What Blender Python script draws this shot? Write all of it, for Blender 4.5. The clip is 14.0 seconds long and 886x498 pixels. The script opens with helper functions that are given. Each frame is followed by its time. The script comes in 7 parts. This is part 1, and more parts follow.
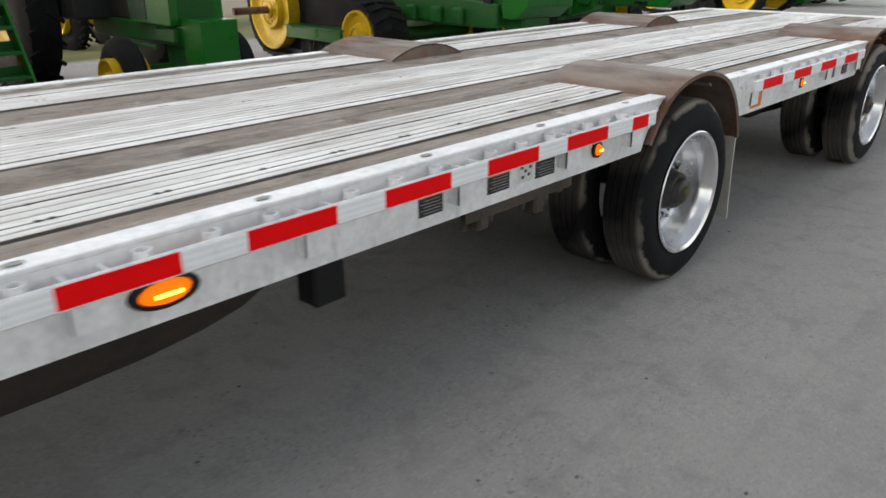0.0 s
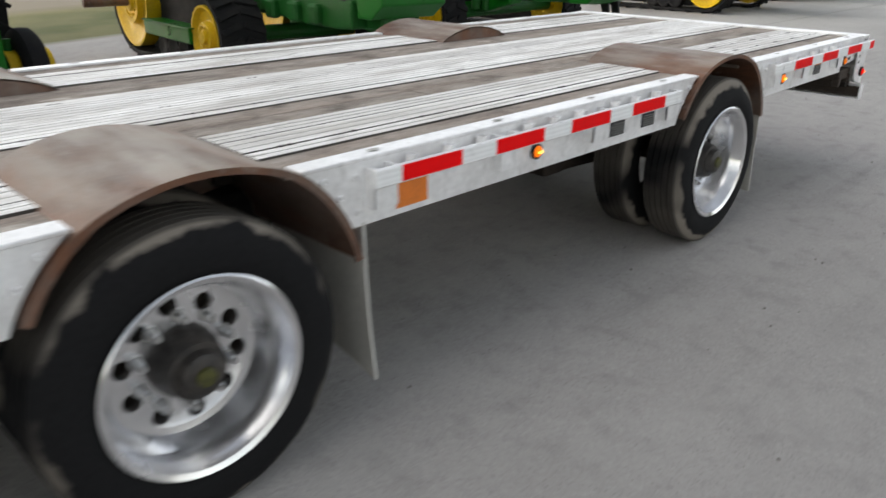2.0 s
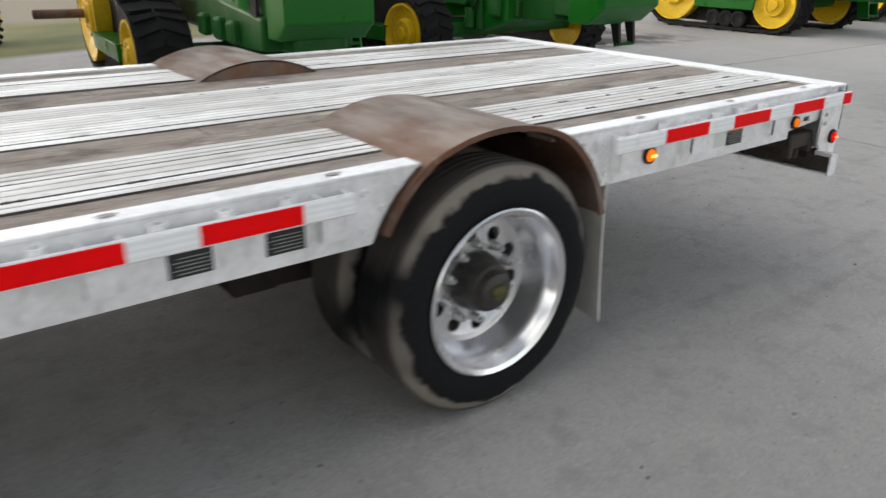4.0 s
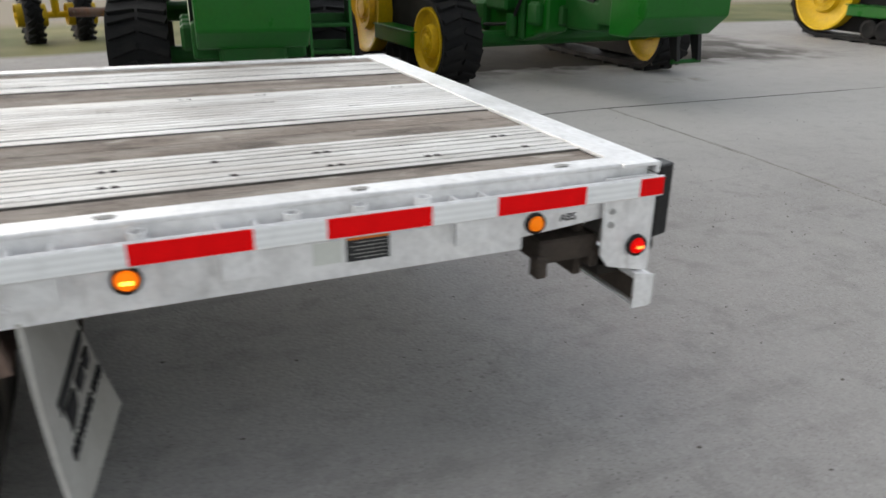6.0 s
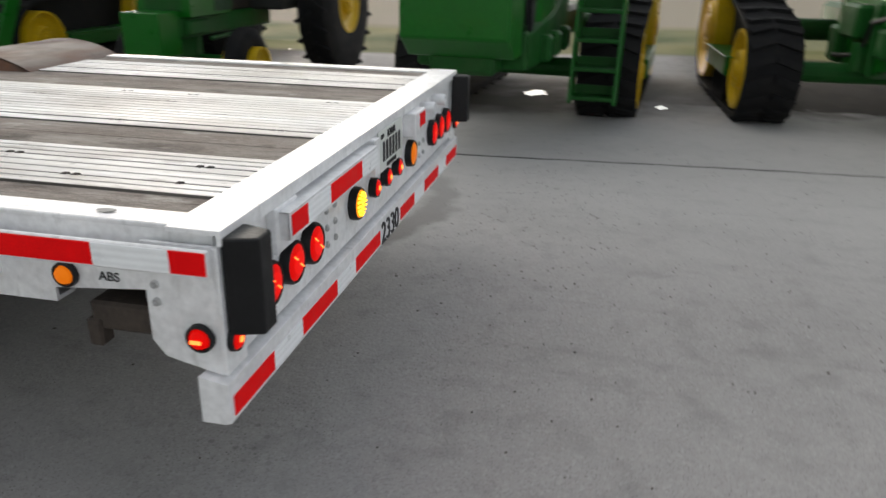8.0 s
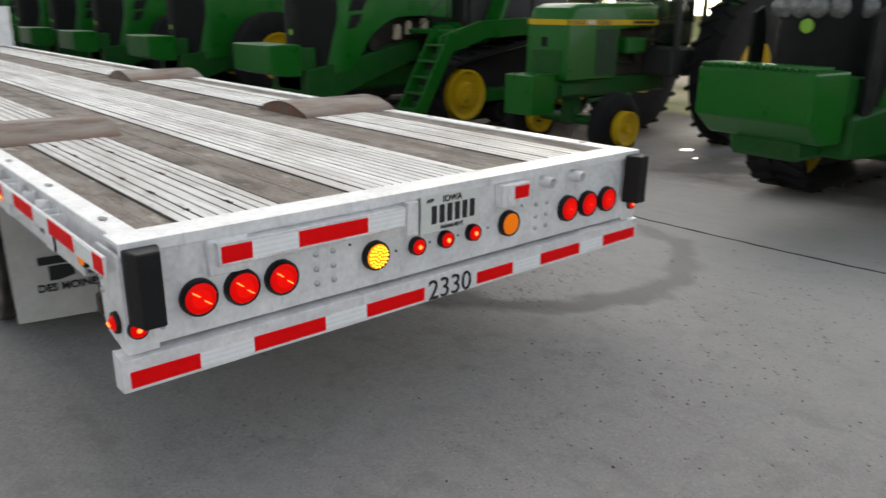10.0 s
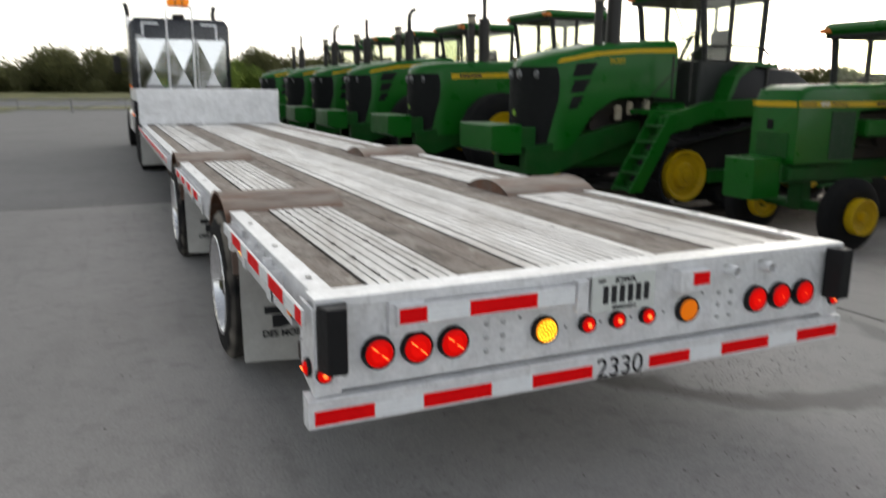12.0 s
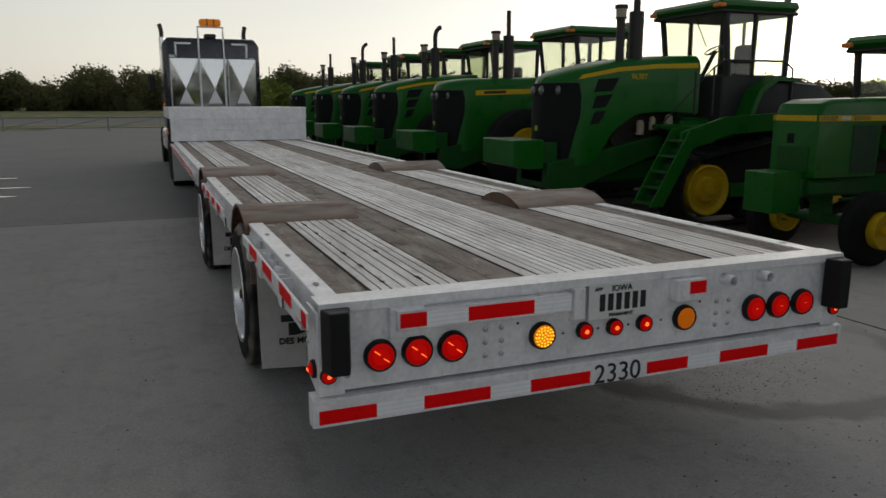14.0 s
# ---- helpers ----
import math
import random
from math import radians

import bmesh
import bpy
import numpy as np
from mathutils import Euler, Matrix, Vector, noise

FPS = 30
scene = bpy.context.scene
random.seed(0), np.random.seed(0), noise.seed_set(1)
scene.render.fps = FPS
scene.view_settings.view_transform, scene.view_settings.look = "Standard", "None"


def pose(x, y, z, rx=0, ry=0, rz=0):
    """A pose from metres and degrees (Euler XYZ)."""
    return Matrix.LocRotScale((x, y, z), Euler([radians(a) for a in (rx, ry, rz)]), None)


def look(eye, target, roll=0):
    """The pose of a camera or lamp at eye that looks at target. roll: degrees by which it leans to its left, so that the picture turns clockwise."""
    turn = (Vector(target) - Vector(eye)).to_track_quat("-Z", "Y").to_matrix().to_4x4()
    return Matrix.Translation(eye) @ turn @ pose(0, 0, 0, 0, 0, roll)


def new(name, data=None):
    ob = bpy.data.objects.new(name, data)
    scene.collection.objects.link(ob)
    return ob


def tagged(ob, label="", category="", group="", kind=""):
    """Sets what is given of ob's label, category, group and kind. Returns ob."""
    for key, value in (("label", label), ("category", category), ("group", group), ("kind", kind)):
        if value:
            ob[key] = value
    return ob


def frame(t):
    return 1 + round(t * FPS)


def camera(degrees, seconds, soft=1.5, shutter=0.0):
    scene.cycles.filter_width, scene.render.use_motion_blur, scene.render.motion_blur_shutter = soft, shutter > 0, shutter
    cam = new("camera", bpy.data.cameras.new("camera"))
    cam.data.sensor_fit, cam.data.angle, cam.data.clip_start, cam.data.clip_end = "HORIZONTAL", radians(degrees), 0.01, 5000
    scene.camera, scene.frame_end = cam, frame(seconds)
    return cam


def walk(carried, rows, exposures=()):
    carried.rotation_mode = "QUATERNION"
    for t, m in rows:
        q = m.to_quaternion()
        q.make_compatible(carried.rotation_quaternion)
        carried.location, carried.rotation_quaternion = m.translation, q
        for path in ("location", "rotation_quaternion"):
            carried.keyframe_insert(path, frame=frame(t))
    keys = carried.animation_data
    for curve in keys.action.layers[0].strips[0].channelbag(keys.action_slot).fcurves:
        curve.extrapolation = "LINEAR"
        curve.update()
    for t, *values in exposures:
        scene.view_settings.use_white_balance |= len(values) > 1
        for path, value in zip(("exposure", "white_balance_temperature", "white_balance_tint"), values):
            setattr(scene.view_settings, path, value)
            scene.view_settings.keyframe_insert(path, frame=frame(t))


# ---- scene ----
cam = camera(61.3, 14.0, soft=1.5, shutter=0.5)
PATH = [
    (0, (-2.817, 8.821, 1.530), (-0.271, 6.108, 0.061), -0.10),
    (0.5, (-2.815, 8.229, 1.517), (-0.198, 5.631, -0.032), -0.01),
    (1, (-2.950, 7.547, 1.559), (-0.588, 4.735, -0.024), -0.40),
    (1.5, (-3.015, 6.899, 1.578), (-0.398, 4.335, -0.028), 1.12),
    (2, (-2.975, 6.226, 1.563), (-0.401, 3.579, 0.024), 0.57),
    (2.2, (-3.059, 5.980, 1.515), (-0.339, 3.428, 0.070), 0.05),
    (4.3, (-2.994, 3.505, 1.533), (-0.051, 1.240, 0.048), 0.41),
    (4.5, (-2.997, 3.235, 1.492), (-0.061, 0.932, 0.050), -0.66),
    (5, (-3.010, 2.654, 1.490), (0.094, 0.665, -0.060), -0.72),
    (5.5, (-2.958, 2.054, 1.519), (0.280, 0.164, 0.124), 0.32),
    (6, (-2.986, 1.462, 1.522), (0.412, -0.021, 0.021), 0.74),
    (6.5, (-2.861, 0.858, 1.526), (0.538, -0.504, -0.082), 2.34),
    (7, (-2.845, 0.248, 1.498), (0.734, -0.504, -0.122), 0.50),
    (7.2, (-2.813, 0.030, 1.483), (0.816, -0.411, -0.140), -0.28),
    (9.3, (-2.149, -1.849, 1.555), (0.785, 0.520, 0.223), 1.92),
    (9.5, (-2.081, -1.974, 1.579), (0.713, 0.553, 0.233), 0.18),
    (10, (-1.895, -2.117, 1.576), (0.624, 0.743, 0.363), 0.70),
    (10.5, (-1.749, -2.377, 1.591), (0.175, 0.902, 0.348), -1.67),
    (11, (-1.734, -2.397, 1.594), (0.112, 0.916, 0.322), -0.90),
    (11.5, (-1.797, -2.354, 1.594), (0.015, 0.987, 0.346), 0.08),
    (12, (-1.838, -2.352, 1.628), (-0.244, 1.219, 0.784), 0.33),
    (12.5, (-1.832, -2.438, 1.639), (-0.410, 1.258, 1.073), 0.29),
    (13, (-1.814, -2.514, 1.626), (-0.443, 1.190, 0.990), 0.75),
    (13.5, (-1.789, -2.524, 1.621), (-0.436, 1.167, 0.881), -0.22),
    (14, (-1.789, -2.518, 1.628), (-0.334, 1.129, 0.866), -0.02),
]
EXPOSURES = [(0, 1.24), (1, 1.31), (5.5, 1.36), (6.5, 1.17), (7.2, 1.07), (9.5, 1.07), (10.5, 1.03), (11.5, 0.99), (12.1, 0.88), (12.6, 0.45), (13, -0.09), (13.4, -0.24), (14, -0.22)]
walk(cam, [(t, look(eye, target, roll)) for t, eye, target, roll in PATH], EXPOSURES)

# ---- light: dusk, a pale bright sky with a low sun behind the tractors ----
world = bpy.data.worlds.new("dusk_sky")
scene.world = world
world.use_nodes = True
wn = world.node_tree
wn.nodes.clear()
w_out = wn.nodes.new("ShaderNodeOutputWorld")
w_bg = wn.nodes.new("ShaderNodeBackground")
w_sky = wn.nodes.new("ShaderNodeTexSky")
w_sky.sky_type = "NISHITA"
w_sky.sun_disc = False
w_sky.sun_elevation = radians(6)
w_sky.sun_rotation = radians(60)
w_sky.dust_density = 2.0
w_hsv = wn.nodes.new("ShaderNodeHueSaturation")
w_hsv.inputs["Saturation"].default_value = 0.35
wn.links.new(w_sky.outputs[0], w_hsv.inputs["Color"])
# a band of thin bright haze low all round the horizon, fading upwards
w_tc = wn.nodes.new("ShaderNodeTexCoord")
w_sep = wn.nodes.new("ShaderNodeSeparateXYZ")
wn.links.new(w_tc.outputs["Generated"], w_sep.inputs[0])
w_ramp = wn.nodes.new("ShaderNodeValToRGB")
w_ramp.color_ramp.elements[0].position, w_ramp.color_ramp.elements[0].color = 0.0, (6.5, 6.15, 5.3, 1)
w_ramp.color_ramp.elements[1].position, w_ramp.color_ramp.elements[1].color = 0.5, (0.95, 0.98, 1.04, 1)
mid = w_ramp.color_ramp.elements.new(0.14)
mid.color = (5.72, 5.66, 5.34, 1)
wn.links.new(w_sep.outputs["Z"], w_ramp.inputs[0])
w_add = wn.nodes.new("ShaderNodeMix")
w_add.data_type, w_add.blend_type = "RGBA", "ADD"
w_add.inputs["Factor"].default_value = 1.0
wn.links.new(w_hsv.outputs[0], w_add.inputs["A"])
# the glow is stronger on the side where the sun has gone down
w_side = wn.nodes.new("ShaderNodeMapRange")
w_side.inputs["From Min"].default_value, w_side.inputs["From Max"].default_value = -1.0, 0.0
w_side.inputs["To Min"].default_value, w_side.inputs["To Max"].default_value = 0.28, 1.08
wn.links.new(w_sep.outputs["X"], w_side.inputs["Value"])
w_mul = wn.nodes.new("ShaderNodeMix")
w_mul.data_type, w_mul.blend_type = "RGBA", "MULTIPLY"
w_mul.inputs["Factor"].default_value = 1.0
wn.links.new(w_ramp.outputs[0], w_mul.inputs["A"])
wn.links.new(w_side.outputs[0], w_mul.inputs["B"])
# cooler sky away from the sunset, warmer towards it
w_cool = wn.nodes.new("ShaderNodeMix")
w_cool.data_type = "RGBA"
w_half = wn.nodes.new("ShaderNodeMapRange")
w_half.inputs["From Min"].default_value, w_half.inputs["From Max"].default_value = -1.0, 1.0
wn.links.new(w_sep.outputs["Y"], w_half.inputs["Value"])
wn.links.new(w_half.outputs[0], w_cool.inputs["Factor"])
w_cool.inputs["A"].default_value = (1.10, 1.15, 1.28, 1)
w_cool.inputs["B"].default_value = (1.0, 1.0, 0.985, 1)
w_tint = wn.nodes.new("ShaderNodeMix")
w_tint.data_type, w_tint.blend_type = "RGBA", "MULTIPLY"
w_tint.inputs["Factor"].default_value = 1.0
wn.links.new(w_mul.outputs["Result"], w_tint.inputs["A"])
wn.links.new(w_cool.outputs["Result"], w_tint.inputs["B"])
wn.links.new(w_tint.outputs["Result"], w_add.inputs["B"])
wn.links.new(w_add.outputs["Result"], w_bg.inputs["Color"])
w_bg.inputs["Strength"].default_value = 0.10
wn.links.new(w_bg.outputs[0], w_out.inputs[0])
sun_data = bpy.data.lights.new("sun", "SUN")
sun_data.energy = 0.42
sun_data.angle = radians(60)
sun_data.color = (1.0, 0.94, 0.86)
sun = new("sun", sun_data)
sun.matrix_world = look((6, 14, 20), (0, 0, 0))


# ---- materials ----
def mat(name, color, rough=0.6, metal=0.0, vary=0.15, scale=6.0, fine=60.0, bump=0.1, bump_scale=80.0, dirt=None, dirt_amount=0.0,
        dirt_scale=2.0, stretch=(1, 1, 1), rand=0.0, coat=0.0, spec=0.5):
    """A surface with variation at two scales, optional dirt patches, fine relief and a shade that differs from piece to piece."""
    m = bpy.data.materials.new(name)
    m.use_nodes = True
    nt = m.node_tree
    n, l = nt.nodes, nt.links
    bs = n["Principled BSDF"]
    bs.inputs["Roughness"].default_value = rough
    bs.inputs["Metallic"].default_value = metal
    bs.inputs["Coat Weight"].default_value = coat
    bs.inputs["Specular IOR Level"].default_value = spec
    tc = n.new("ShaderNodeTexCoord")
    mp = n.new("ShaderNodeMapping")
    mp.inputs["Scale"].default_value = stretch
    l.new(tc.outputs["Object"], mp.inputs["Vector"])
    a = n.new("ShaderNodeTexNoise")
    a.inputs["Scale"].default_value, a.inputs["Detail"].default_value = scale, 6
    f = n.new("ShaderNodeTexNoise")
    f.inputs["Scale"].default_value, f.inputs["Detail"].default_value = fine, 4
    for t in (a, f):
        l.new(mp.outputs[0], t.inputs["Vector"])
    add = n.new("ShaderNodeMath")
    add.operation = "ADD"
    l.new(a.outputs["Fac"], add.inputs[0])
    l.new(f.outputs["Fac"], add.inputs[1])
    if rand:
        info = n.new("ShaderNodeObjectInfo")
        r = n.new("ShaderNodeMath")
        r.operation = "MULTIPLY_ADD"
        l.new(info.outputs["Random"], r.inputs[0])
        r.inputs[1].default_value = rand
        l.new(add.outputs[0], r.inputs[2])
        add = r
    rng = n.new("ShaderNodeMapRange")
    rng.inputs["From Min"].default_value, rng.inputs["From Max"].default_value = 0.6, 1.4 + rand
    rng.inputs["To Min"].default_value, rng.inputs["To Max"].default_value = 1 - vary, 1 + vary
    l.new(add.outputs[0], rng.inputs["Value"])
    mul = n.new("ShaderNodeMix")
    mul.data_type, mul.blend_type = "RGBA", "MULTIPLY"
    mul.inputs["Factor"].default_value = 1
    mul.inputs["A"].default_value = (*color, 1)
    l.new(rng.outputs[0], mul.inputs["B"])
    col = mul.outputs["Result"]
    if dirt:
        d = n.new("ShaderNodeTexNoise")
        d.inputs["Scale"].default_value, d.inputs["Detail"].default_value = dirt_scale, 8
        d.inputs["Roughness"].default_value = 0.65
        l.new(mp.outputs[0], d.inputs["Vector"])
        dr = n.new("ShaderNodeMapRange")
        dr.inputs["From Min"].default_value, dr.inputs["From Max"].default_value = 0.42, 0.72
        dr.inputs["To Max"].default_value = dirt_amount
        l.new(d.outputs["Fac"], dr.inputs["Value"])
        dm = n.new("ShaderNodeMix")
        dm.data_type = "RGBA"
        l.new(dr.outputs[0], dm.inputs["Factor"])
        l.new(col, dm.inputs["A"])
        dm.inputs["B"].default_value = (*dirt, 1)
        col = dm.outputs["Result"]
    l.new(col, bs.inputs["Base Color"])
    rr = n.new("ShaderNodeMapRange")
    rr.inputs["From Min"].default_value, rr.inputs["From Max"].default_value = 0.3, 0.7
    rr.inputs["To Min"].default_value, rr.inputs["To Max"].default_value = max(rough - 0.1, 0.03), min(rough + 0.12, 1)
    l.new(a.outputs["Fac"], rr.inputs["Value"])
    l.new(rr.outputs[0], bs.inputs["Roughness"])
    if bump:
        bt = n.new("ShaderNodeTexNoise")
        bt.inputs["Scale"].default_value, bt.inputs["Detail"].default_value = bump_scale, 5
        l.new(mp.outputs[0], bt.inputs["Vector"])
        b = n.new("ShaderNodeBump")
        b.inputs["Strength"].default_value = bump
        b.inputs["Distance"].default_value = 0.01
        l.new(bt.outputs["Fac"], b.inputs["Height"])
        l.new(b.outputs[0], bs.inputs["Normal"])
    return m


def glow(name, color, strength, base=None):
    m = bpy.data.materials.new(name)
    m.use_nodes = True
    bs = m.node_tree.nodes["Principled BSDF"]
    bs.inputs["Base Color"].default_value = (*(base or color), 1)
    bs.inputs["Roughness"].default_value = 0.3
    bs.inputs["Specular IOR Level"].default_value = 0.06
    bs.inputs["Emission Color"].default_value = (*color, 1)
    bs.inputs["Emission Strength"].default_value = strength
    return m


def clear_glass(name, tint=(0.85, 0.9, 0.9)):
    m = bpy.data.materials.new(name)
    m.use_nodes = True
    nt = m.node_tree
    n, l = nt.nodes, nt.links
    out = n["Material Output"]
    n.remove(n["Principled BSDF"])
    tr = n.new("ShaderNodeBsdfTransparent")
    tr.inputs[0].default_value = (*tint, 1)
    gl = n.new("ShaderNodeBsdfGlossy")
    gl.inputs["Roughness"].default_value = 0.03
    mx = n.new("ShaderNodeMixShader")
    mx.inputs[0].default_value = 0.05
    l.new(tr.outputs[0], mx.inputs[1])
    l.new(gl.outputs[0], mx.inputs[2])
    l.new(mx.outputs[0], out.inputs[0])
    return m


M_ALU = mat("worn_aluminium", (0.90, 0.90, 0.91), 0.38, 0.3, 0.15, 4, 50, 0.08, 60, (0.48, 0.475, 0.465), 0.34, 9.0)
M_RIB = mat("weathered_deck_aluminium", (0.93, 0.92, 0.90), 0.5, 0.12, 0.16, 5, 60, 0.10, 70, (0.34, 0.31, 0.27), 0.7, 4.0, (1.6, 0.16, 1), 0.6)
# gap and groove colours: grime, plus the shade of the recess painted in
M_GAP_SHADE = mat("deck_gap_grime_and_shade", (0.06, 0.054, 0.047), 0.9, 0, 0.5, 6, 60, 0.2, 70, (0.30, 0.28, 0.25), 0.55, 5.0, (1, 0.2, 1), 0.5)
M_GROOVE = mat("shaded_groove_aluminium", (0.46, 0.45, 0.43), 0.7, 0.05, 0.4, 5, 60, 0.1, 70, (0.18, 0.165, 0.145), 0.7, 4.0, (1, 0.16, 1), 0.6)
M_WOOD = mat("grey_weathered_wood", (0.24, 0.198, 0.168), 0.85, 0, 0.6, 3, 40, 0.6, 60, (0.46, 0.42, 0.375), 0.75, 3.4, (2.6, 0.9, 1), 0.4)


def blotch(m, color, scale, lo, hi, amount, stretch=(1, 1, 1), detail=5):
    """Adds stains or scuffs of their own shape to a surface."""
    nt = m.node_tree
    n, l = nt.nodes, nt.links
    bs = n["Principled BSDF"]
    src = bs.inputs["Base Color"].links[0].from_socket
    tc = n.new("ShaderNodeTexCoord")
    mp = n.new("ShaderNodeMapping")
    mp.inputs["Scale"].default_value = stretch
    mp.inputs["Location"].default_value = (scale * 1.7, lo * 13, hi * 7)
    l.new(tc.outputs["Object"], mp.inputs["Vector"])
    no = n.new("ShaderNodeTexNoise")
    no.inputs["Scale"].default_value, no.inputs["Detail"].default_value = scale, detail
    no.inputs["Roughness"].default_value = 0.6
    l.new(mp.outputs[0], no.inputs["Vector"])
    r = n.new("ShaderNodeMapRange")
    r.inputs["From Min"].default_value, r.inputs["From Max"].default_value = lo, hi
    r.inputs["To Max"].default_value = amount
    l.new(no.outputs["Fac"], r.inputs["Value"])
    mx = n.new("ShaderNodeMix")
    mx.data_type = "RGBA"
    l.new(r.outputs[0], mx.inputs["Factor"])
    l.new(src, mx.inputs["A"])
    mx.inputs["B"].default_value = (*color, 1)
    l.new(mx.outputs["Result"], bs.inputs["Base Color"])


# grain lines, dark oil stains, knots and pale scuffs on the boards; grey smears on the aluminium
blotch(M_WOOD, (0.085, 0.066, 0.052), 26, 0.52, 0.70, 0.5, (3.0, 0.22, 1))
blotch(M_WOOD, (0.07, 0.056, 0.045), 4.5, 0.55, 0.70, 0.7, (1.5, 1.0, 1))
blotch(M_WOOD, (0.56, 0.52, 0.46), 7.0, 0.62, 0.70, 0.75, (1.3, 0.6, 1))
blotch(M_WOOD, (0.05, 0.042, 0.035), 22, 0.68, 0.74, 0.85)
blotch(M_RIB, (0.30, 0.275, 0.24), 15, 0.56, 0.70, 0.6, (1.6, 0.35, 1))
blotch(M_RIB, (0.12, 0.105, 0.09), 30, 0.67, 0.73, 0.7)
blotch(M_RIB, (0.36, 0.31, 0.265), 2.2, 0.50, 0.66, 0.5, (2.6, 0.6, 1))
blotch(M_RIB, (0.48, 0.47, 0.46), 40, 0.50, 0.66, 0.5, (2.0, 0.08, 1))
blotch(M_ALU, (0.36, 0.35, 0.33), 22, 0.58, 0.72, 0.34, (1, 1, 0.35))
def settled_dust(m, color, lo, hi, amount):
    """Pale dust lying on the upward faces, streaked and uneven."""
    nt = m.node_tree
    n, l = nt.nodes, nt.links
    bs = n["Principled BSDF"]
    src = bs.inputs["Base Color"].links[0].from_socket
    geo, sep = n.new("ShaderNodeNewGeometry"), n.new("ShaderNodeSeparateXYZ")
    l.new(geo.outputs["Normal"], sep.inputs[0])
    up = n.new("ShaderNodeMapRange")
    up.inputs["From Min"].default_value, up.inputs["From Max"].default_value = lo, hi
    l.new(sep.outputs[2], up.inputs["Value"])
    tc, mp, no = n.new("ShaderNodeTexCoord"), n.new("ShaderNodeMapping"), n.new("ShaderNodeTexNoise")
    mp.inputs["Scale"].default_value = (1.2, 4.0, 1)
    l.new(tc.outputs["Object"], mp.inputs["Vector"])
    no.inputs["Scale"].default_value, no.inputs["Detail"].default_value = 2.4, 8
    l.new(mp.outputs[0], no.inputs["Vector"])
    r = n.new("ShaderNodeMapRange")
    r.inputs["From Min"].default_value, r.inputs["From Max"].default_value = 0.34, 0.62
    r.inputs["To Max"].default_value = amount
    l.new(no.outputs["Fac"], r.inputs["Value"])
    f = n.new("ShaderNodeMath")
    f.operation = "MULTIPLY"
    l.new(up.outputs[0], f.inputs[0])
    l.new(r.outputs[0], f.inputs[1])
    mx = n.new("ShaderNodeMix")
    mx.data_type = "RGBA"
    l.new(f.outputs[0], mx.inputs["Factor"])
    l.new(src, mx.inputs["A"])
    mx.inputs["B"].default_value = (*color, 1)
    l.new(mx.outputs["Result"], bs.inputs["Base Color"])


M_RUST = mat("rusty_brown_steel", (0.105, 0.052, 0.032), 0.6, 0.1, 0.45, 4, 50, 0.3, 90, (0.265, 0.222, 0.195), 0.9, 1.6)
blotch(M_RUST, (0.20, 0.075, 0.03), 3.5, 0.50, 0.66, 0.55, (0.5, 1.6, 1.6))
blotch(M_RUST, (0.30, 0.265, 0.235), 9, 0.60, 0.72, 0.5, (0.6, 2.0, 1))
M_MUD_BLACK = mat("grimy_dark_brown_steel", (0.045, 0.034, 0.027), 0.8, 0.1, 0.5, 5, 50, 0.3, 80, (0.11, 0.085, 0.066), 0.6, 3.0)
M_ARCH = M_RUST.copy()
M_ARCH.name = "dusty_rusted_arch"
settled_dust(M_ARCH, (0.40, 0.365, 0.32), 0.78, 1.0, 0.7)
M_DARKSTEEL = mat("dirty_dark_steel", (0.028, 0.024, 0.021), 0.85, 0.0, 0.35, 5, 50, 0.3, 60, (0.065, 0.045, 0.032), 0.5, 3.0, spec=0.3)
M_RUBBER = mat("tyre_rubber", (0.012, 0.012, 0.013), 0.8, 0, 0.3, 5, 60, 0.2, 90, (0.04, 0.037, 0.032), 0.25, 3.0, spec=0.15)
M_CHROME = mat("polished_wheel_aluminium", (0.82, 0.82, 0.84), 0.2, 0.9, 0.08, 5, 60, 0.03, 60, (0.45, 0.44, 0.43), 0.25, 4.0)
M_GREYPIT = mat("grey_pit", (0.34, 0.335, 0.32), 0.7, 0.1, 0.3)
M_BOLT = mat("bright_bolt_steel", (0.5, 0.5, 0.5), 0.35, 0.8, 0.1)
M_RED = mat("red_reflective_tape", (0.92, 0.004, 0.006), 0.5, 0, 0.10, 20, 200, 0.02, 200, spec=0.08)
M_WHITE = mat("white_reflective_tape", (0.94, 0.95, 0.96), 0.35, 0, 0.06, 20, 200, 0.02, 200)
def tape_bands(m):
    """Fine pale and greyish bands along the white tape."""
    nt = m.node_tree
    bs = nt.nodes["Principled BSDF"]
    src = bs.inputs["Base Color"].links[0].from_socket
    tc = nt.nodes.new("ShaderNodeTexCoord")
    wv = nt.nodes.new("ShaderNodeTexWave")
    wv.wave_type, wv.bands_direction = "BANDS", "Z"
    wv.inputs["Scale"].default_value = 18.0
    wv.inputs["Distortion"].default_value = 0.6
    nt.links.new(tc.outputs["Object"], wv.inputs["Vector"])
    r = nt.nodes.new("ShaderNodeMapRange")
    r.inputs["To Min"].default_value, r.inputs["To Max"].default_value = 0.92, 1.02
    nt.links.new(wv.outputs["Fac"], r.inputs["Value"])
    mx = nt.nodes.new("ShaderNodeMix")
    mx.data_type, mx.blend_type = "RGBA", "MULTIPLY"
    mx.inputs["Factor"].default_value = 1.0
    nt.links.new(src, mx.inputs["A"])
    nt.links.new(r.outputs[0], mx.inputs["B"])
    nt.links.new(mx.outputs["Result"], bs.inputs["Base Color"])


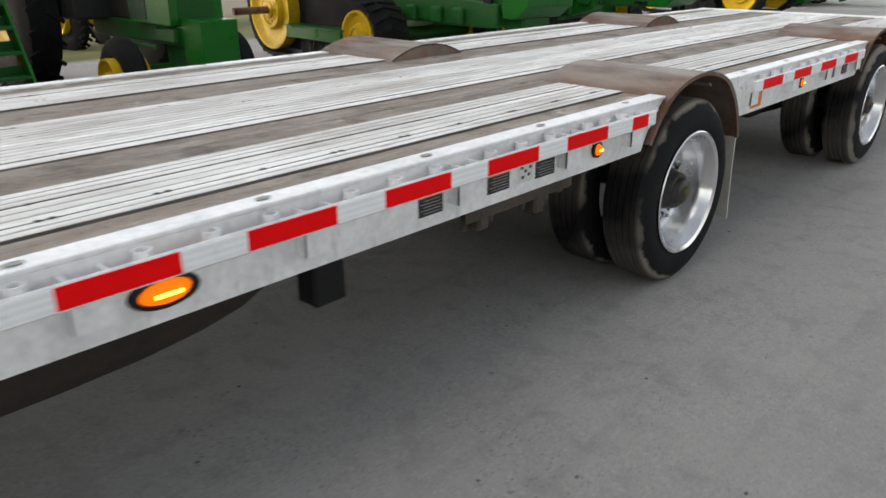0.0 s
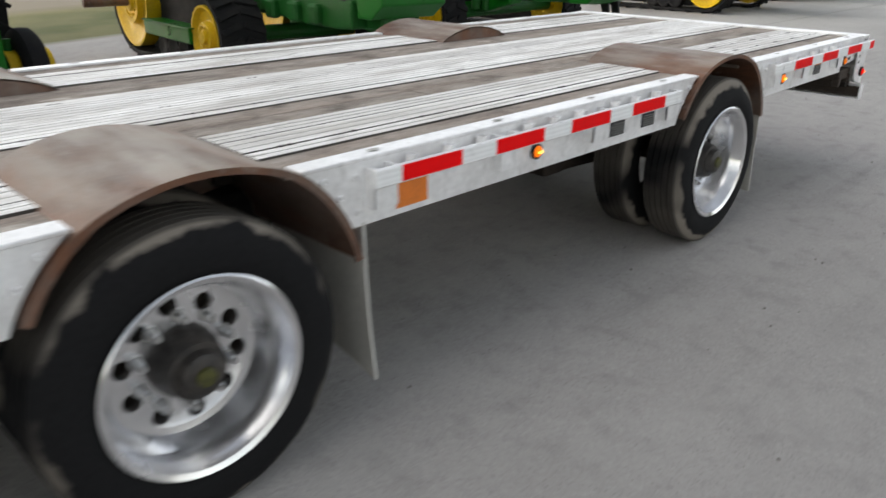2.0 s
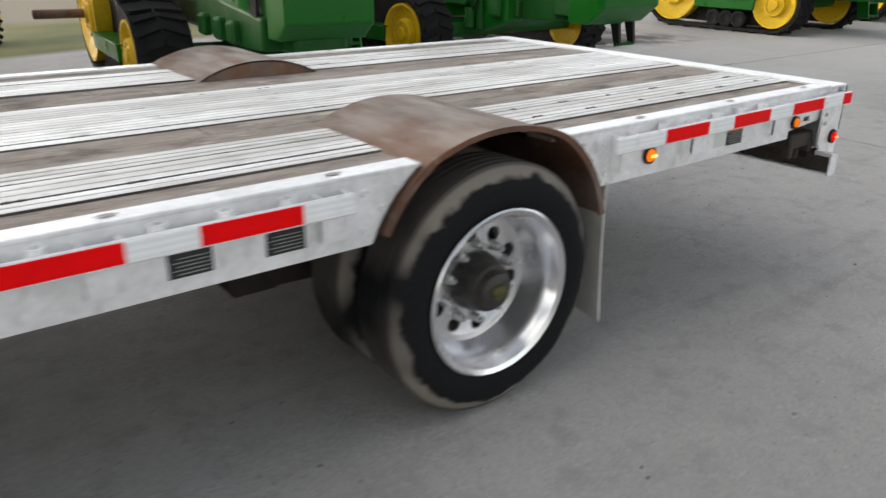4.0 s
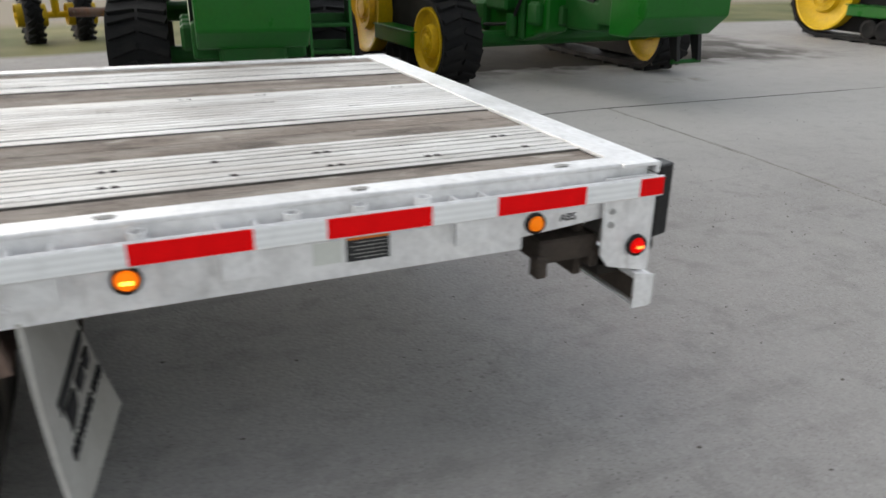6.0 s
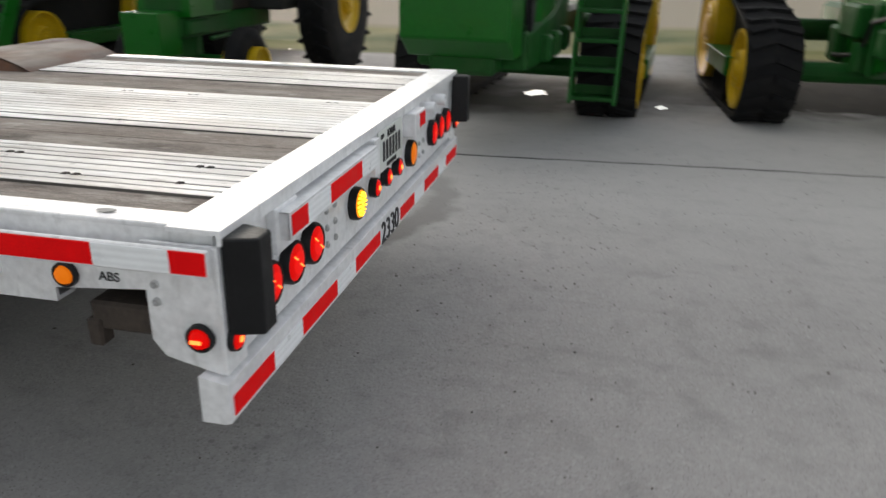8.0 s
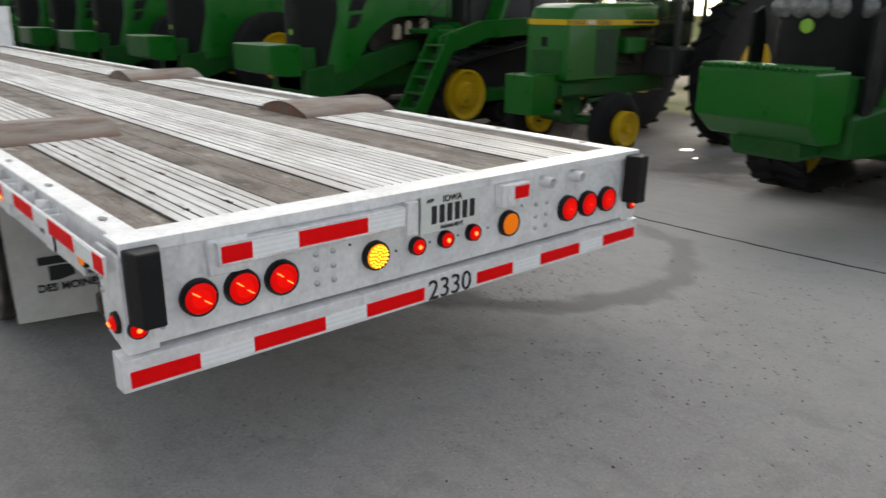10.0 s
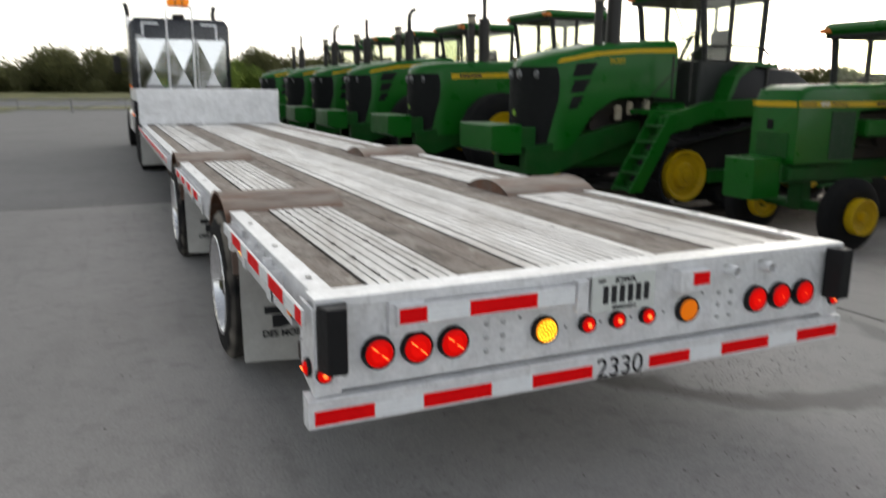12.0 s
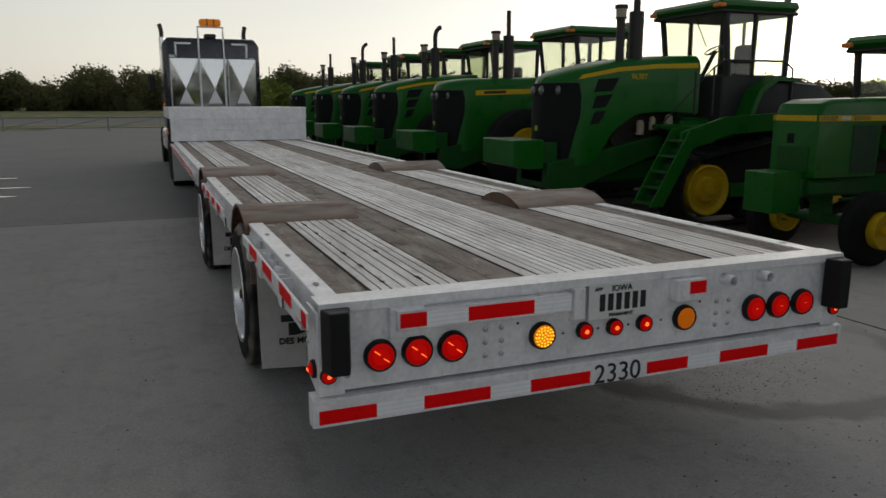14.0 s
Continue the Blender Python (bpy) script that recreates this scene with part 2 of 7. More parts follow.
tape_bands(M_WHITE)
M_ORANGE = mat("orange_tape", (0.75, 0.20, 0.02), 0.5, 0, 0.15, 20, 100)
M_BLACK = mat("black_plastic", (0.010, 0.010, 0.011), 0.45, 0, 0.2, 10, 80, 0.15, 60, spec=0.25)
M_FLAP = mat("dirty_white_mud_flap", (0.55, 0.54, 0.51), 0.6, 0, 0.12, 4, 40, 0.1, 40, (0.27, 0.245, 0.215), 0.6, 1.6)
M_PAPER = mat("printed_label_black", (0.02, 0.02, 0.022), 0.6, 0, 0.2)
M_INK = mat("black_lettering", (0.012, 0.012, 0.014), 0.6, 0, 0.1, bump=0)
M_PLATE = mat("licence_plate_white", (0.7, 0.72, 0.68), 0.45, 0, 0.06)
M_LAMP_CORE = glow("red_lamp_core", (1.0, 0.006, 0.002), 0.31, (0.4, 0.003, 0.003))
M_LAMP_RED = glow("lit_red_lens", (1.0, 0.003, 0.001), 0.25, (0.32, 0.003, 0.003))
M_LAMP_HOT = glow("red_lamp_filament", (1.0, 0.16, 0.03), 1.6)
M_LAMP_AMB = glow("lit_amber_lens", (1.0, 0.17, 0.003), 0.42, (0.6, 0.13, 0.008))
M_LAMP_AMBHOT = glow("amber_lamp_filament", (1.0, 0.55, 0.06), 1.6)
M_LAMP_OFF = glow("dim_amber_lens", (1.0, 0.20, 0.003), 0.22, (0.55, 0.15, 0.01))
M_GREEN = mat("tractor_green_paint", (0.005, 0.112, 0.008), 0.34, 0, 0.15, 2, 30, 0.02, 30, (0.014, 0.09, 0.014), 0.3, 2.0, coat=0.1, spec=0.22)
M_GREEN_D = mat("dusty_green_paint", (0.006, 0.078, 0.010), 0.5, 0, 0.25, 3, 30, 0.05, 30, (0.045, 0.07, 0.028), 0.35, 2.0, spec=0.22)
M_YELLOW = mat("wheel_yellow_paint", (0.66, 0.43, 0.006), 0.45, 0, 0.2, 3, 30, 0.04, 30, (0.30, 0.19, 0.04), 0.5, 3.0, spec=0.2)
M_GRILLE = mat("black_grille_mesh", (0.008, 0.009, 0.009), 0.7, 0, 0.3, 10, 120, 0.5, 150, spec=0.2)
M_CABDARK = mat("dark_cab_interior", (0.02, 0.021, 0.02), 0.6, 0, 0.2)
M_EXH = mat("exhaust_black_steel", (0.03, 0.028, 0.026), 0.5, 0.3, 0.3)
M_TGLASS = clear_glass("cab_glass", (0.90, 0.92, 0.86))
M_LIGHT = mat("clear_headlight_lens", (0.15, 0.155, 0.155), 0.25, 0.2, 0.3, 20, 80, 0.1, 60)


def concrete():
    m = mat("concrete_yard", (0.41, 0.395, 0.38), 0.85, 0, 0.10, 0.5, 30, 0.25, 60, (0.27, 0.26, 0.252), 0.6, 0.35)
    return m


M_CONC = concrete()
M_JOINT = mat("dark_joint_filler", (0.07, 0.066, 0.06), 0.9)
M_CRACK = mat("worn_faint_joint", (0.27, 0.26, 0.235), 0.9, 0, 0.35, 9, 40, 0.2, 60, (0.42, 0.41, 0.39), 0.9, 5.0)
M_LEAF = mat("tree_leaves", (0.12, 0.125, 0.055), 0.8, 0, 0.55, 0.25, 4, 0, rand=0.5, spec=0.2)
# brighter copy of the leaves, with the sunlight put into the colour
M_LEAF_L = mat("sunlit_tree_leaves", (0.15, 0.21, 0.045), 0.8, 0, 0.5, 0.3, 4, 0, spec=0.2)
def leaf_light(m):
    """Lets some light through the leaves."""
    nt = m.node_tree
    bs = nt.nodes["Principled BSDF"]
    tr = nt.nodes.new("ShaderNodeBsdfTranslucent")
    nt.links.new(bs.inputs["Base Color"].links[0].from_socket, tr.inputs["Color"])
    mx = nt.nodes.new("ShaderNodeMixShader")
    mx.inputs[0].default_value = 0.6
    nt.links.new(bs.outputs[0], mx.inputs[1])
    nt.links.new(tr.outputs[0], mx.inputs[2])
    nt.links.new(mx.outputs[0], nt.nodes["Material Output"].inputs[0])


leaf_light(M_LEAF)
leaf_light(M_LEAF_L)
M_GREASE = mat("black_grease", (0.022, 0.020, 0.019), 0.45, 0, 0.4, 20, 80, 0.4, 60, (0.12, 0.10, 0.085), 0.4, 14.0)
M_BARK = mat("tree_bark", (0.05, 0.04, 0.03), 0.9)
M_GALV = mat("galvanised_pipe", (0.22, 0.22, 0.22), 0.5, 0.5)
M_TRUCK = mat("black_truck_paint", (0.008, 0.009, 0.013), 0.25, 0, 0.2, coat=0.5)
M_MIRROR = mat("polished_quilted_aluminium", (0.60, 0.61, 0.61), 0.06, 1.0, 0.05, 3, 20, 0.02, 8)
M_WET = mat("wet_concrete", (0.06, 0.06, 0.06), 0.03, 0, 0.15, 1, 20, 0.02, 10)


# ---- building helpers ----
def part(name, bm, material, parent=None, label="", smooth=False):
    me = bpy.data.meshes.new(name)
    if smooth:
        for fc in bm.faces:
            fc.smooth = True
    bm.to_mesh(me)
    bm.free()
    for mt in material if isinstance(material, (list, tuple)) else [material]:
        me.materials.append(mt)
    ob = new(name, me)
    if smooth:
        me.set_sharp_from_angle(angle=radians(35))
    if parent:
        ob.parent = parent
    if label:
        ob["label"] = label
    return ob


def empty(name, m=None):
    ob = new(name)
    ob.empty_display_size = 0.1
    if m:
        ob.matrix_world = m
    return ob


def box(bm, x0, x1, y0, y1, z0, z1, bevel=0.0, m=None, mi=0):
    r = bmesh.ops.create_cube(bm, size=1)
    vs = r["verts"]
    bmesh.ops.scale(bm, vec=(x1 - x0, y1 - y0, z1 - z0), verts=vs)
    bmesh.ops.translate(bm, vec=((x0 + x1) / 2, (y0 + y1) / 2, (z0 + z1) / 2), verts=vs)
    fs = {f for v in vs for f in v.link_faces}
    for f in fs:
        f.material_index = mi
    if bevel:
        es = list({e for v in vs for e in v.link_edges})
        r = bmesh.ops.bevel(bm, geom=es, offset=bevel, segments=1, affect="EDGES", profile=0.5)
        vs = list({v for f in r["faces"] for v in f.verts} | {v for v in vs if v.is_valid})
    if m:
        bmesh.ops.transform(bm, matrix=m, verts=vs)
    return vs


def tube(bm, a, b, r, r2=None, seg=12, caps=True, mi=0):
    a, b = Vector(a), Vector(b)
    d = b - a
    m = Matrix.Translation((a + b) / 2) @ d.to_track_quat("Z", "Y").to_matrix().to_4x4()
    r_ = bmesh.ops.create_cone(bm, cap_ends=caps, segments=seg, radius1=r, radius2=r if r2 is None else r2, depth=d.length, matrix=m)
    for f in {f for v in r_["verts"] for f in v.link_faces}:
        f.material_index = mi
    return r_["verts"]


def pipe(bm, pts, r, seg=8, mi=0):
    for a, b in zip(pts, pts[1:]):
        tube(bm, a, b, r, seg=seg, mi=mi)


def spin(bm, profile, axis="x", seg=48, close=False, mi=None):
    """A body of revolution about the x axis (profile: pairs of x and radius), or the y or z axis."""
    rings = []
    for k in range(seg):
        a = 2 * math.pi * k / seg
        c, s = math.cos(a), math.sin(a)
        ring = []
        for p, r in profile:
            v = {"x": (p, r * c, r * s), "y": (r * c, p, r * s), "z": (r * c, r * s, p)}[axis]
            ring.append(bm.verts.new(v))
        rings.append(ring)
    n = len(profile)
    for k in range(seg):
        p, q = rings[k], rings[(k + 1) % seg]
        for i in range(n if close else n - 1):
            j = (i + 1) % n
            f = bm.faces.new((p[i], p[j], q[j], q[i]))
            if mi:
                f.material_index = mi[i]
    return [v for r in rings for v in r]


def prism(bm, outline, a, b, axis="x", mi=0, bevel=0.0):
    """An outline in the two other axes, drawn out from a to b along one axis."""
    def at(p, w):
        return {"x": (w, p[0], p[1]), "y": (p[0], w, p[1]), "z": (p[0], p[1], w)}[axis]
    A = [bm.verts.new(at(p, a)) for p in outline]
    B = [bm.verts.new(at(p, b)) for p in outline]
    fs = []
    n = len(outline)
    for i in range(n):
        fs.append(bm.faces.new((A[i], A[(i + 1) % n], B[(i + 1) % n], B[i])))
    fs.append(bm.faces.new(A[::-1]))
    fs.append(bm.faces.new(B))
    for f in fs:
        f.material_index = mi
    bmesh.ops.recalc_face_normals(bm, faces=fs)
    vs = A + B
    if bevel:
        es = list({e for v in vs for e in v.link_edges})
        r = bmesh.ops.bevel(bm, geom=es, offset=bevel, segments=2, affect="EDGES", profile=0.5)
        vs = list({v for f in r["faces"] for v in f.verts} | {v for v in vs if v.is_valid})
    return vs


def BM():
    return bmesh.new()


def words(name, text, size, m, parent, material, bold=0.0, thick=0.002):
    cu = bpy.data.curves.new(name, "FONT")
    cu.body, cu.size, cu.extrude, cu.offset = text, size, thick, bold
    cu.align_x, cu.align_y = "CENTER", "CENTER"
    tmp = new(name + "_tmp", cu)
    dg = bpy.context.evaluated_depsgraph_get()
    me = bpy.data.meshes.new_from_object(tmp.evaluated_get(dg))
    bpy.data.objects.remove(tmp)
    me.materials.clear()
    me.materials.append(material)
    ob = new(name, me)
    ob.parent = parent
    ob.matrix_local = m
    return ob


# ---- ground: one sheet, with the yard, the road and the verge ----
def smooth01(a, b, v):
    t = min(max((v - a) / (b - a), 0.0), 1.0)
    return t * t * (3 - 2 * t)


def ground_z(x, y):
    low = -0.03 - 0.18 * smooth01(2.4, 5.6, x) * smooth01(-2.5, 3.5, y) * (1 - smooth01(34, 46, y))
    return low + 0.45 * smooth01(95, 150, y) + 0.02 * math.sin(x * 0.35) * math.sin(y * 0.27) * smooth01(7, 14, abs(y - 3) + abs(x))


def steps_of(a, b, near0, near1, fine, coarse):
    out, v = [], a
    while v < b:
        out.append(v)
        v += fine if near0 <= v < near1 else (1.5 if near0 - 12 <= v < near1 + 40 else coarse)
    return out + [b]


def build_ground():
    xs = steps_of(-700, 700, -8, 9, 0.5, 30)
    ys = steps_of(-500, 1500, -8, 16, 0.5, 20)
    verts = [(x, y, ground_z(x, y)) for y in ys for x in xs]
    n = len(xs)
    faces = [(j * n + i, j * n + i + 1, (j + 1) * n + i + 1, (j + 1) * n + i) for j in range(len(ys) - 1) for i in range(n - 1)]
    me = bpy.data.meshes.new("ground")
    me.from_pydata(verts, [], faces)
    me.polygons.foreach_set("use_smooth", [True] * len(faces))
    me.materials.append(M_GROUND)
    return tagged(new("ground", me), "worn grey concrete yard with stains, a road and grass beyond", "ground", kind="structure")


def ground_material():
    m = M_CONC
    nt = m.node_tree
    n, l = nt.nodes, nt.links
    bs = n["Principled BSDF"]
    src = bs.inputs["Base Color"].links[0].from_socket
    tc = n.new("ShaderNodeTexCoord")
    sep = n.new("ShaderNodeSeparateXYZ")
    l.new(tc.outputs["Object"], sep.inputs[0])

    def band(sock, lo, hi, soft):
        a = n.new("ShaderNodeMapRange")
        a.inputs["From Min"].default_value, a.inputs["From Max"].default_value = lo, lo + soft
        b = n.new("ShaderNodeMapRange")
        b.inputs["From Min"].default_value, b.inputs["From Max"].default_value = hi, hi - soft
        for k in (a, b):
            l.new(sock, k.inputs["Value"])
        c = n.new("ShaderNodeMath")
        c.operation = "MULTIPLY"
        l.new(a.outputs[0], c.inputs[0])
        l.new(b.outputs[0], c.inputs[1])
        return c.outputs[0]

    def blend(col, fac, rgb):
        x = n.new("ShaderNodeMix")
        x.data_type = "RGBA"
        l.new(fac, x.inputs["Factor"])
        l.new(col, x.inputs["A"])
        if isinstance(rgb, tuple):
            x.inputs["B"].default_value = (*rgb, 1)
        else:
            l.new(rgb, x.inputs["B"])
        return x.outputs["Result"]

    def times(a, b):
        c = n.new("ShaderNodeMath")
        c.operation = "MULTIPLY"
        l.new(a, c.inputs[0])
        if isinstance(b, float):
            c.inputs[1].default_value = b
        else:
            l.new(b, c.inputs[1])
        return c.outputs[0]

    def noise_of(scale, lo, hi, detail=6):
        t = n.new("ShaderNodeTexNoise")
        t.inputs["Scale"].default_value, t.inputs["Detail"].default_value = scale, detail
        l.new(tc.outputs["Object"], t.inputs["Vector"])
        r = n.new("ShaderNodeMapRange")
        r.inputs["From Min"].default_value, r.inputs["From Max"].default_value = lo, hi
        l.new(t.outputs["Fac"], r.inputs["Value"])
        return r.outputs[0]

    X, Y = sep.outputs[0], sep.outputs[1]
    col = src
    # small dark specks of oil and grit, and pale scuffs
    v = n.new("ShaderNodeTexVoronoi")
    v.inputs["Scale"].default_value = 9
    l.new(tc.outputs["Object"], v.inputs["Vector"])
    sp = n.new("ShaderNodeMapRange")
    sp.inputs["From Min"].default_value, sp.inputs["From Max"].default_value = 0.10, 0.06
    l.new(v.outputs["Distance"], sp.inputs["Value"])
    col = blend(col, times(times(sp.outputs[0], noise_of(1.3, 0.5, 0.62)), 0.30), (0.06, 0.056, 0.052))
    col = blend(col, times(noise_of(0.8, 0.55, 0.75), 0.30), (0.30, 0.29, 0.275))
    col = blend(col, times(noise_of(110, 0.52, 0.68, 2), 0.30), (0.14, 0.135, 0.13))
    col = blend(col, times(noise_of(60, 0.56, 0.70, 3), 0.30), (0.54, 0.53, 0.52))
    for sc, lo, hi, amt in ((34, 0.50, 0.64, 0.5), (15, 0.55, 0.66, 0.4), (55, 0.44, 0.64, 0.6)):
        vv = n.new("ShaderNodeTexVoronoi")
        vv.inputs["Scale"].default_value = sc
        l.new(tc.outputs["Object"], vv.inputs["Vector"])
        vr = n.new("ShaderNodeMapRange")
        vr.inputs["From Min"].default_value, vr.inputs["From Max"].default_value = 0.20, 0.12
        l.new(vv.outputs["Distance"], vr.inputs["Value"])
        col = blend(col, times(times(vr.outputs[0], noise_of(0.9 + sc * 0.02, lo, hi, 4)), amt), (0.075, 0.068, 0.06))
    col = blend(col, times(noise_of(7, 0.52, 0.72, 8), 0.30), (0.17, 0.163, 0.155))
    col = blend(col, times(noise_of(2.6, 0.50, 0.72, 8), 0.35), (0.43, 0.42, 0.40))
    # long scuffs dragged by tyres
    sm = n.new("ShaderNodeMapping")
    sm.inputs["Scale"].default_value = (5.0, 0.45, 1)
    sm.inputs["Rotation"].default_value = (0, 0, 0.25)
    l.new(tc.outputs["Object"], sm.inputs[0])
    sn = n.new("ShaderNodeTexNoise")
    sn.inputs["Scale"].default_value, sn.inputs["Detail"].default_value = 1.6, 5
    l.new(sm.outputs[0], sn.inputs["Vector"])
    sr = n.new("ShaderNodeMapRange")
    sr.inputs["From Min"].default_value, sr.inputs["From Max"].default_value = 0.56, 0.72
    l.new(sn.outputs["Fac"], sr.inputs["Value"])
    col = blend(col, times(sr.outputs[0], 0.17), (0.15, 0.145, 0.14))
    # a curved drag mark beside the trailer's rear corner
    dx = n.new("ShaderNodeVectorMath")
    dx.operation = "SUBTRACT"
    l.new(tc.outputs["Object"], dx.inputs[0])
    dx.inputs[1].default_value = (1.92, 1.42, 0)
    ln = n.new("ShaderNodeVectorMath")
    ln.operation = "LENGTH"
    l.new(dx.outputs[0], ln.inputs[0])
    wob = n.new("ShaderNodeMath")
    wob.operation = "MULTIPLY_ADD"
    l.new(noise_of(3.5, 0.3, 0.7), wob.inputs[0])
    wob.inputs[1].default_value = 0.14
    l.new(ln.outputs["Value"], wob.inputs[2])
    ring = band(wob.outputs[0], 1.12, 1.40, 0.08)
    half = band(Y, -1.0, 1.6, 0.5)
    col = blend(col, times(times(ring, half), 0.75), (0.12, 0.112, 0.10))
    # the paler slabs behind the trailer and beside it
    slab = times(band(X, 0.6, 6.6, 1.8), band(Y, -40, 3.6, 2.5))
    col = blend(col, times(slab, 0.42), (0.56, 0.55, 0.53))
    # the wet, stained strip along the row, blackened further for the tractors' shade
    wet_shade = times(band(X, 4.7, 12.6, 0.6), noise_of(0.9, 0.10, 0.34))
    wet_shade = times(wet_shade, band(Y, 4.2, 34, 1.0))
    col = blend(col, times(wet_shade, 0.93), (0.032, 0.03, 0.027))
    # wet muddy ground past a ragged edge, with shade behind the tractors painted in
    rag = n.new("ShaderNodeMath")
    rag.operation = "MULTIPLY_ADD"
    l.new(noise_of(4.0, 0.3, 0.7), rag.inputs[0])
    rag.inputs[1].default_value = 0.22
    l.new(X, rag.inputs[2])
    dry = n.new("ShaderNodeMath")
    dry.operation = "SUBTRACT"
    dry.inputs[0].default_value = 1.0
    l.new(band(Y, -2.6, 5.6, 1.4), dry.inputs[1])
    soil_shade = times(times(band(rag.outputs[0], 6.32, 12.6, 0.10), band(Y, -9.0, 34, 2.0)), dry.outputs[0])
    col = blend(col, times(soil_shade, 0.95), (0.036, 0.031, 0.025))
    col = blend(col, times(times(soil_shade, noise_of(6, 0.5, 0.66)), 0.5), (0.085, 0.072, 0.056))
    # damp concrete under the nearest two-track tractor, with its shade painted in
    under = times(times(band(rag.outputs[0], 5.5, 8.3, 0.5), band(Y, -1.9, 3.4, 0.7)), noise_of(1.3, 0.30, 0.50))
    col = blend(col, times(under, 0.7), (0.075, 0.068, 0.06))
    # mostly shade, painted on damp ground under the next tractors, broken by noise
    row_shade = times(times(band(rag.outputs[0], 5.7, 9.5, 0.5), band(Y, -9.8, -2.0, 0.9)), noise_of(1.6, 0.40, 0.56))
    col = blend(col, times(row_shade, 0.8), (0.065, 0.058, 0.05))
    col = blend(col, times(times(times(band(X, 4.55, 5.0, 0.2), band(Y, -5.9, -4.8, 0.3)), noise_of(5, 0.42, 0.6)), 0.6), (0.20, 0.165, 0.12))
    # asphalt beyond the yard joint, and a darker grey band on the left
    col = blend(col, times(band(Y, 9.2, 58, 0.05), 0.62), (0.125, 0.125, 0.13))
    path = times(band(X, -7.5, -1.5, 1.2), band(Y, 0.5, 10.5, 1.5))
    col = blend(col, times(path, 0.38), (0.17, 0.165, 0.165))
    # road, verges and fields
    grass_t = n.new("ShaderNodeTexNoise")
    grass_t.inputs["Scale"].default_value, grass_t.inputs["Detail"].default_value = 0.35, 8
    l.new(tc.outputs["Object"], grass_t.inputs["Vector"])
    gr = n.new("ShaderNodeValToRGB")
    gr.color_ramp.elements[0].color, gr.color_ramp.elements[0].position = (0.08, 0.10, 0.03, 1), 0.35
    gr.color_ramp.elements[1].color, gr.color_ramp.elements[1].position = (0.25, 0.225, 0.10, 1), 0.7
    l.new(grass_t.outputs["Fac"], gr.inputs[0])
    col = blend(col, band(Y, 58, 3000, 0.8), gr.outputs[0])
    col = blend(col, band(Y, 66, 92, 0.4), (0.16, 0.16, 0.165))
    col = blend(col, band(Y, 66.5, 67.0, 0.1), (0.55, 0.55, 0.52))
    isl = times(band(Y, 51.5, 59, 0.6), band(X, -60, -7.0, 0.8))
    col = blend(col, isl, gr.outputs[0])
    # the yard gives way to grass far past the tractors
    far = band(X, 10.7, 3000, 0.5)
    col = blend(col, far, gr.outputs[0])
    col = blend(col, times(band(X, 15.5, 55, 1.6), band(Y, -60, 40, 3.0)), (0.29, 0.25, 0.185))
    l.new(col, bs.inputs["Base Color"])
    gloss = n.new("ShaderNodeMapRange")
    gloss.inputs["To Min"].default_value, gloss.inputs["To Max"].default_value = 0.22, 0.03
    l.new(soil_shade, gloss.inputs["Value"])
    l.new(gloss.outputs[0], bs.inputs["Specular IOR Level"])
    bp = [k for k in n if k.bl_idname == "ShaderNodeBump"][0]
    bp.inputs["Strength"].default_value = 0.55
    rg = n.new("ShaderNodeMapRange")
    rg.inputs["To Min"].default_value, rg.inputs["To Max"].default_value = 0.82, 0.12
    pud = times(wet_shade, noise_of(2.1, 0.66, 0.70))
    l.new(pud, rg.inputs["Value"])
    l.new(rg.outputs[0], bs.inputs["Roughness"])
    return m


M_GROUND = ground_material()
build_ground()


def joint_line(x0, y0, x1, y1, w, seed, material=None):
    """A worn, slightly wandering slab joint laid on the ground."""
    rnd = random.Random(seed)
    material = material or M_JOINT
    b = BM()
    n = max(int(math.hypot(x1 - x0, y1 - y0) / 0.11), 2)
    px, py = -(y1 - y0), x1 - x0
    d = math.hypot(px, py)
    px, py = px / d, py / d
    rows = []
    for i in range(n + 1):
        t = i / n
        x, y = x0 + (x1 - x0) * t, y0 + (y1 - y0) * t
        o, hw = rnd.uniform(-0.007, 0.007), w * rnd.uniform(0.15, 0.8)
        rows.append([bm_v(b, x + px * (o + s), y + py * (o + s), h) for s, h in ((-hw - 0.006, -0.004), (-hw, 0.004), (hw, 0.004), (hw + 0.006, -0.004))])
    for a, c in zip(rows, rows[1:]):
        for k in range(3):
            b.faces.new((a[k], a[k + 1], c[k + 1], c[k]))
    return tagged(part("yard_joint", b, material), "dark filled joint between concrete slabs", "joint", kind="structure")


def bm_v(b, x, y, h):
    return b.verts.new((x, y, ground_z(x, y) + h))


joint_line(3.34, 0.0, 3.28, 34, 0.014, 1)
joint_line(3.34, 0.0, 3.52, -3.3, 0.012, 5)
joint_line(3.52, -3.3, 3.50, -6.8, 0.012, 6)
joint_line(3.50, -6.8, 3.40, -26, 0.010, 7, M_CRACK)
joint_line(-40, 9.15, 12, 9.15, 0.02, 2)
joint_line(3.50, -3.24, 1.36, -3.19, 0.026, 3, M_CRACK)
joint_line(1.36, -3.19, -0.35, -3.07, 0.020, 8, M_CRACK)

# ---- the trailer ----
DECK = 0.93
AXLES = (2.29, 5.35)
trailer = tagged(empty("trailer"), "white aluminium step-deck semi-trailer with lit lamps and striped tape", "trailer")


def tp(name, bm, material, label="", parent=None, smooth=False):
    return part(name, bm, material, parent or trailer, label, smooth)


FEND_R, FEND_Z = 0.53, 0.50


def arch_z(z):
    """The arch is pressed a little flatter above the deck."""
    return z if z < DECK else DECK + (z - DECK) * 0.74


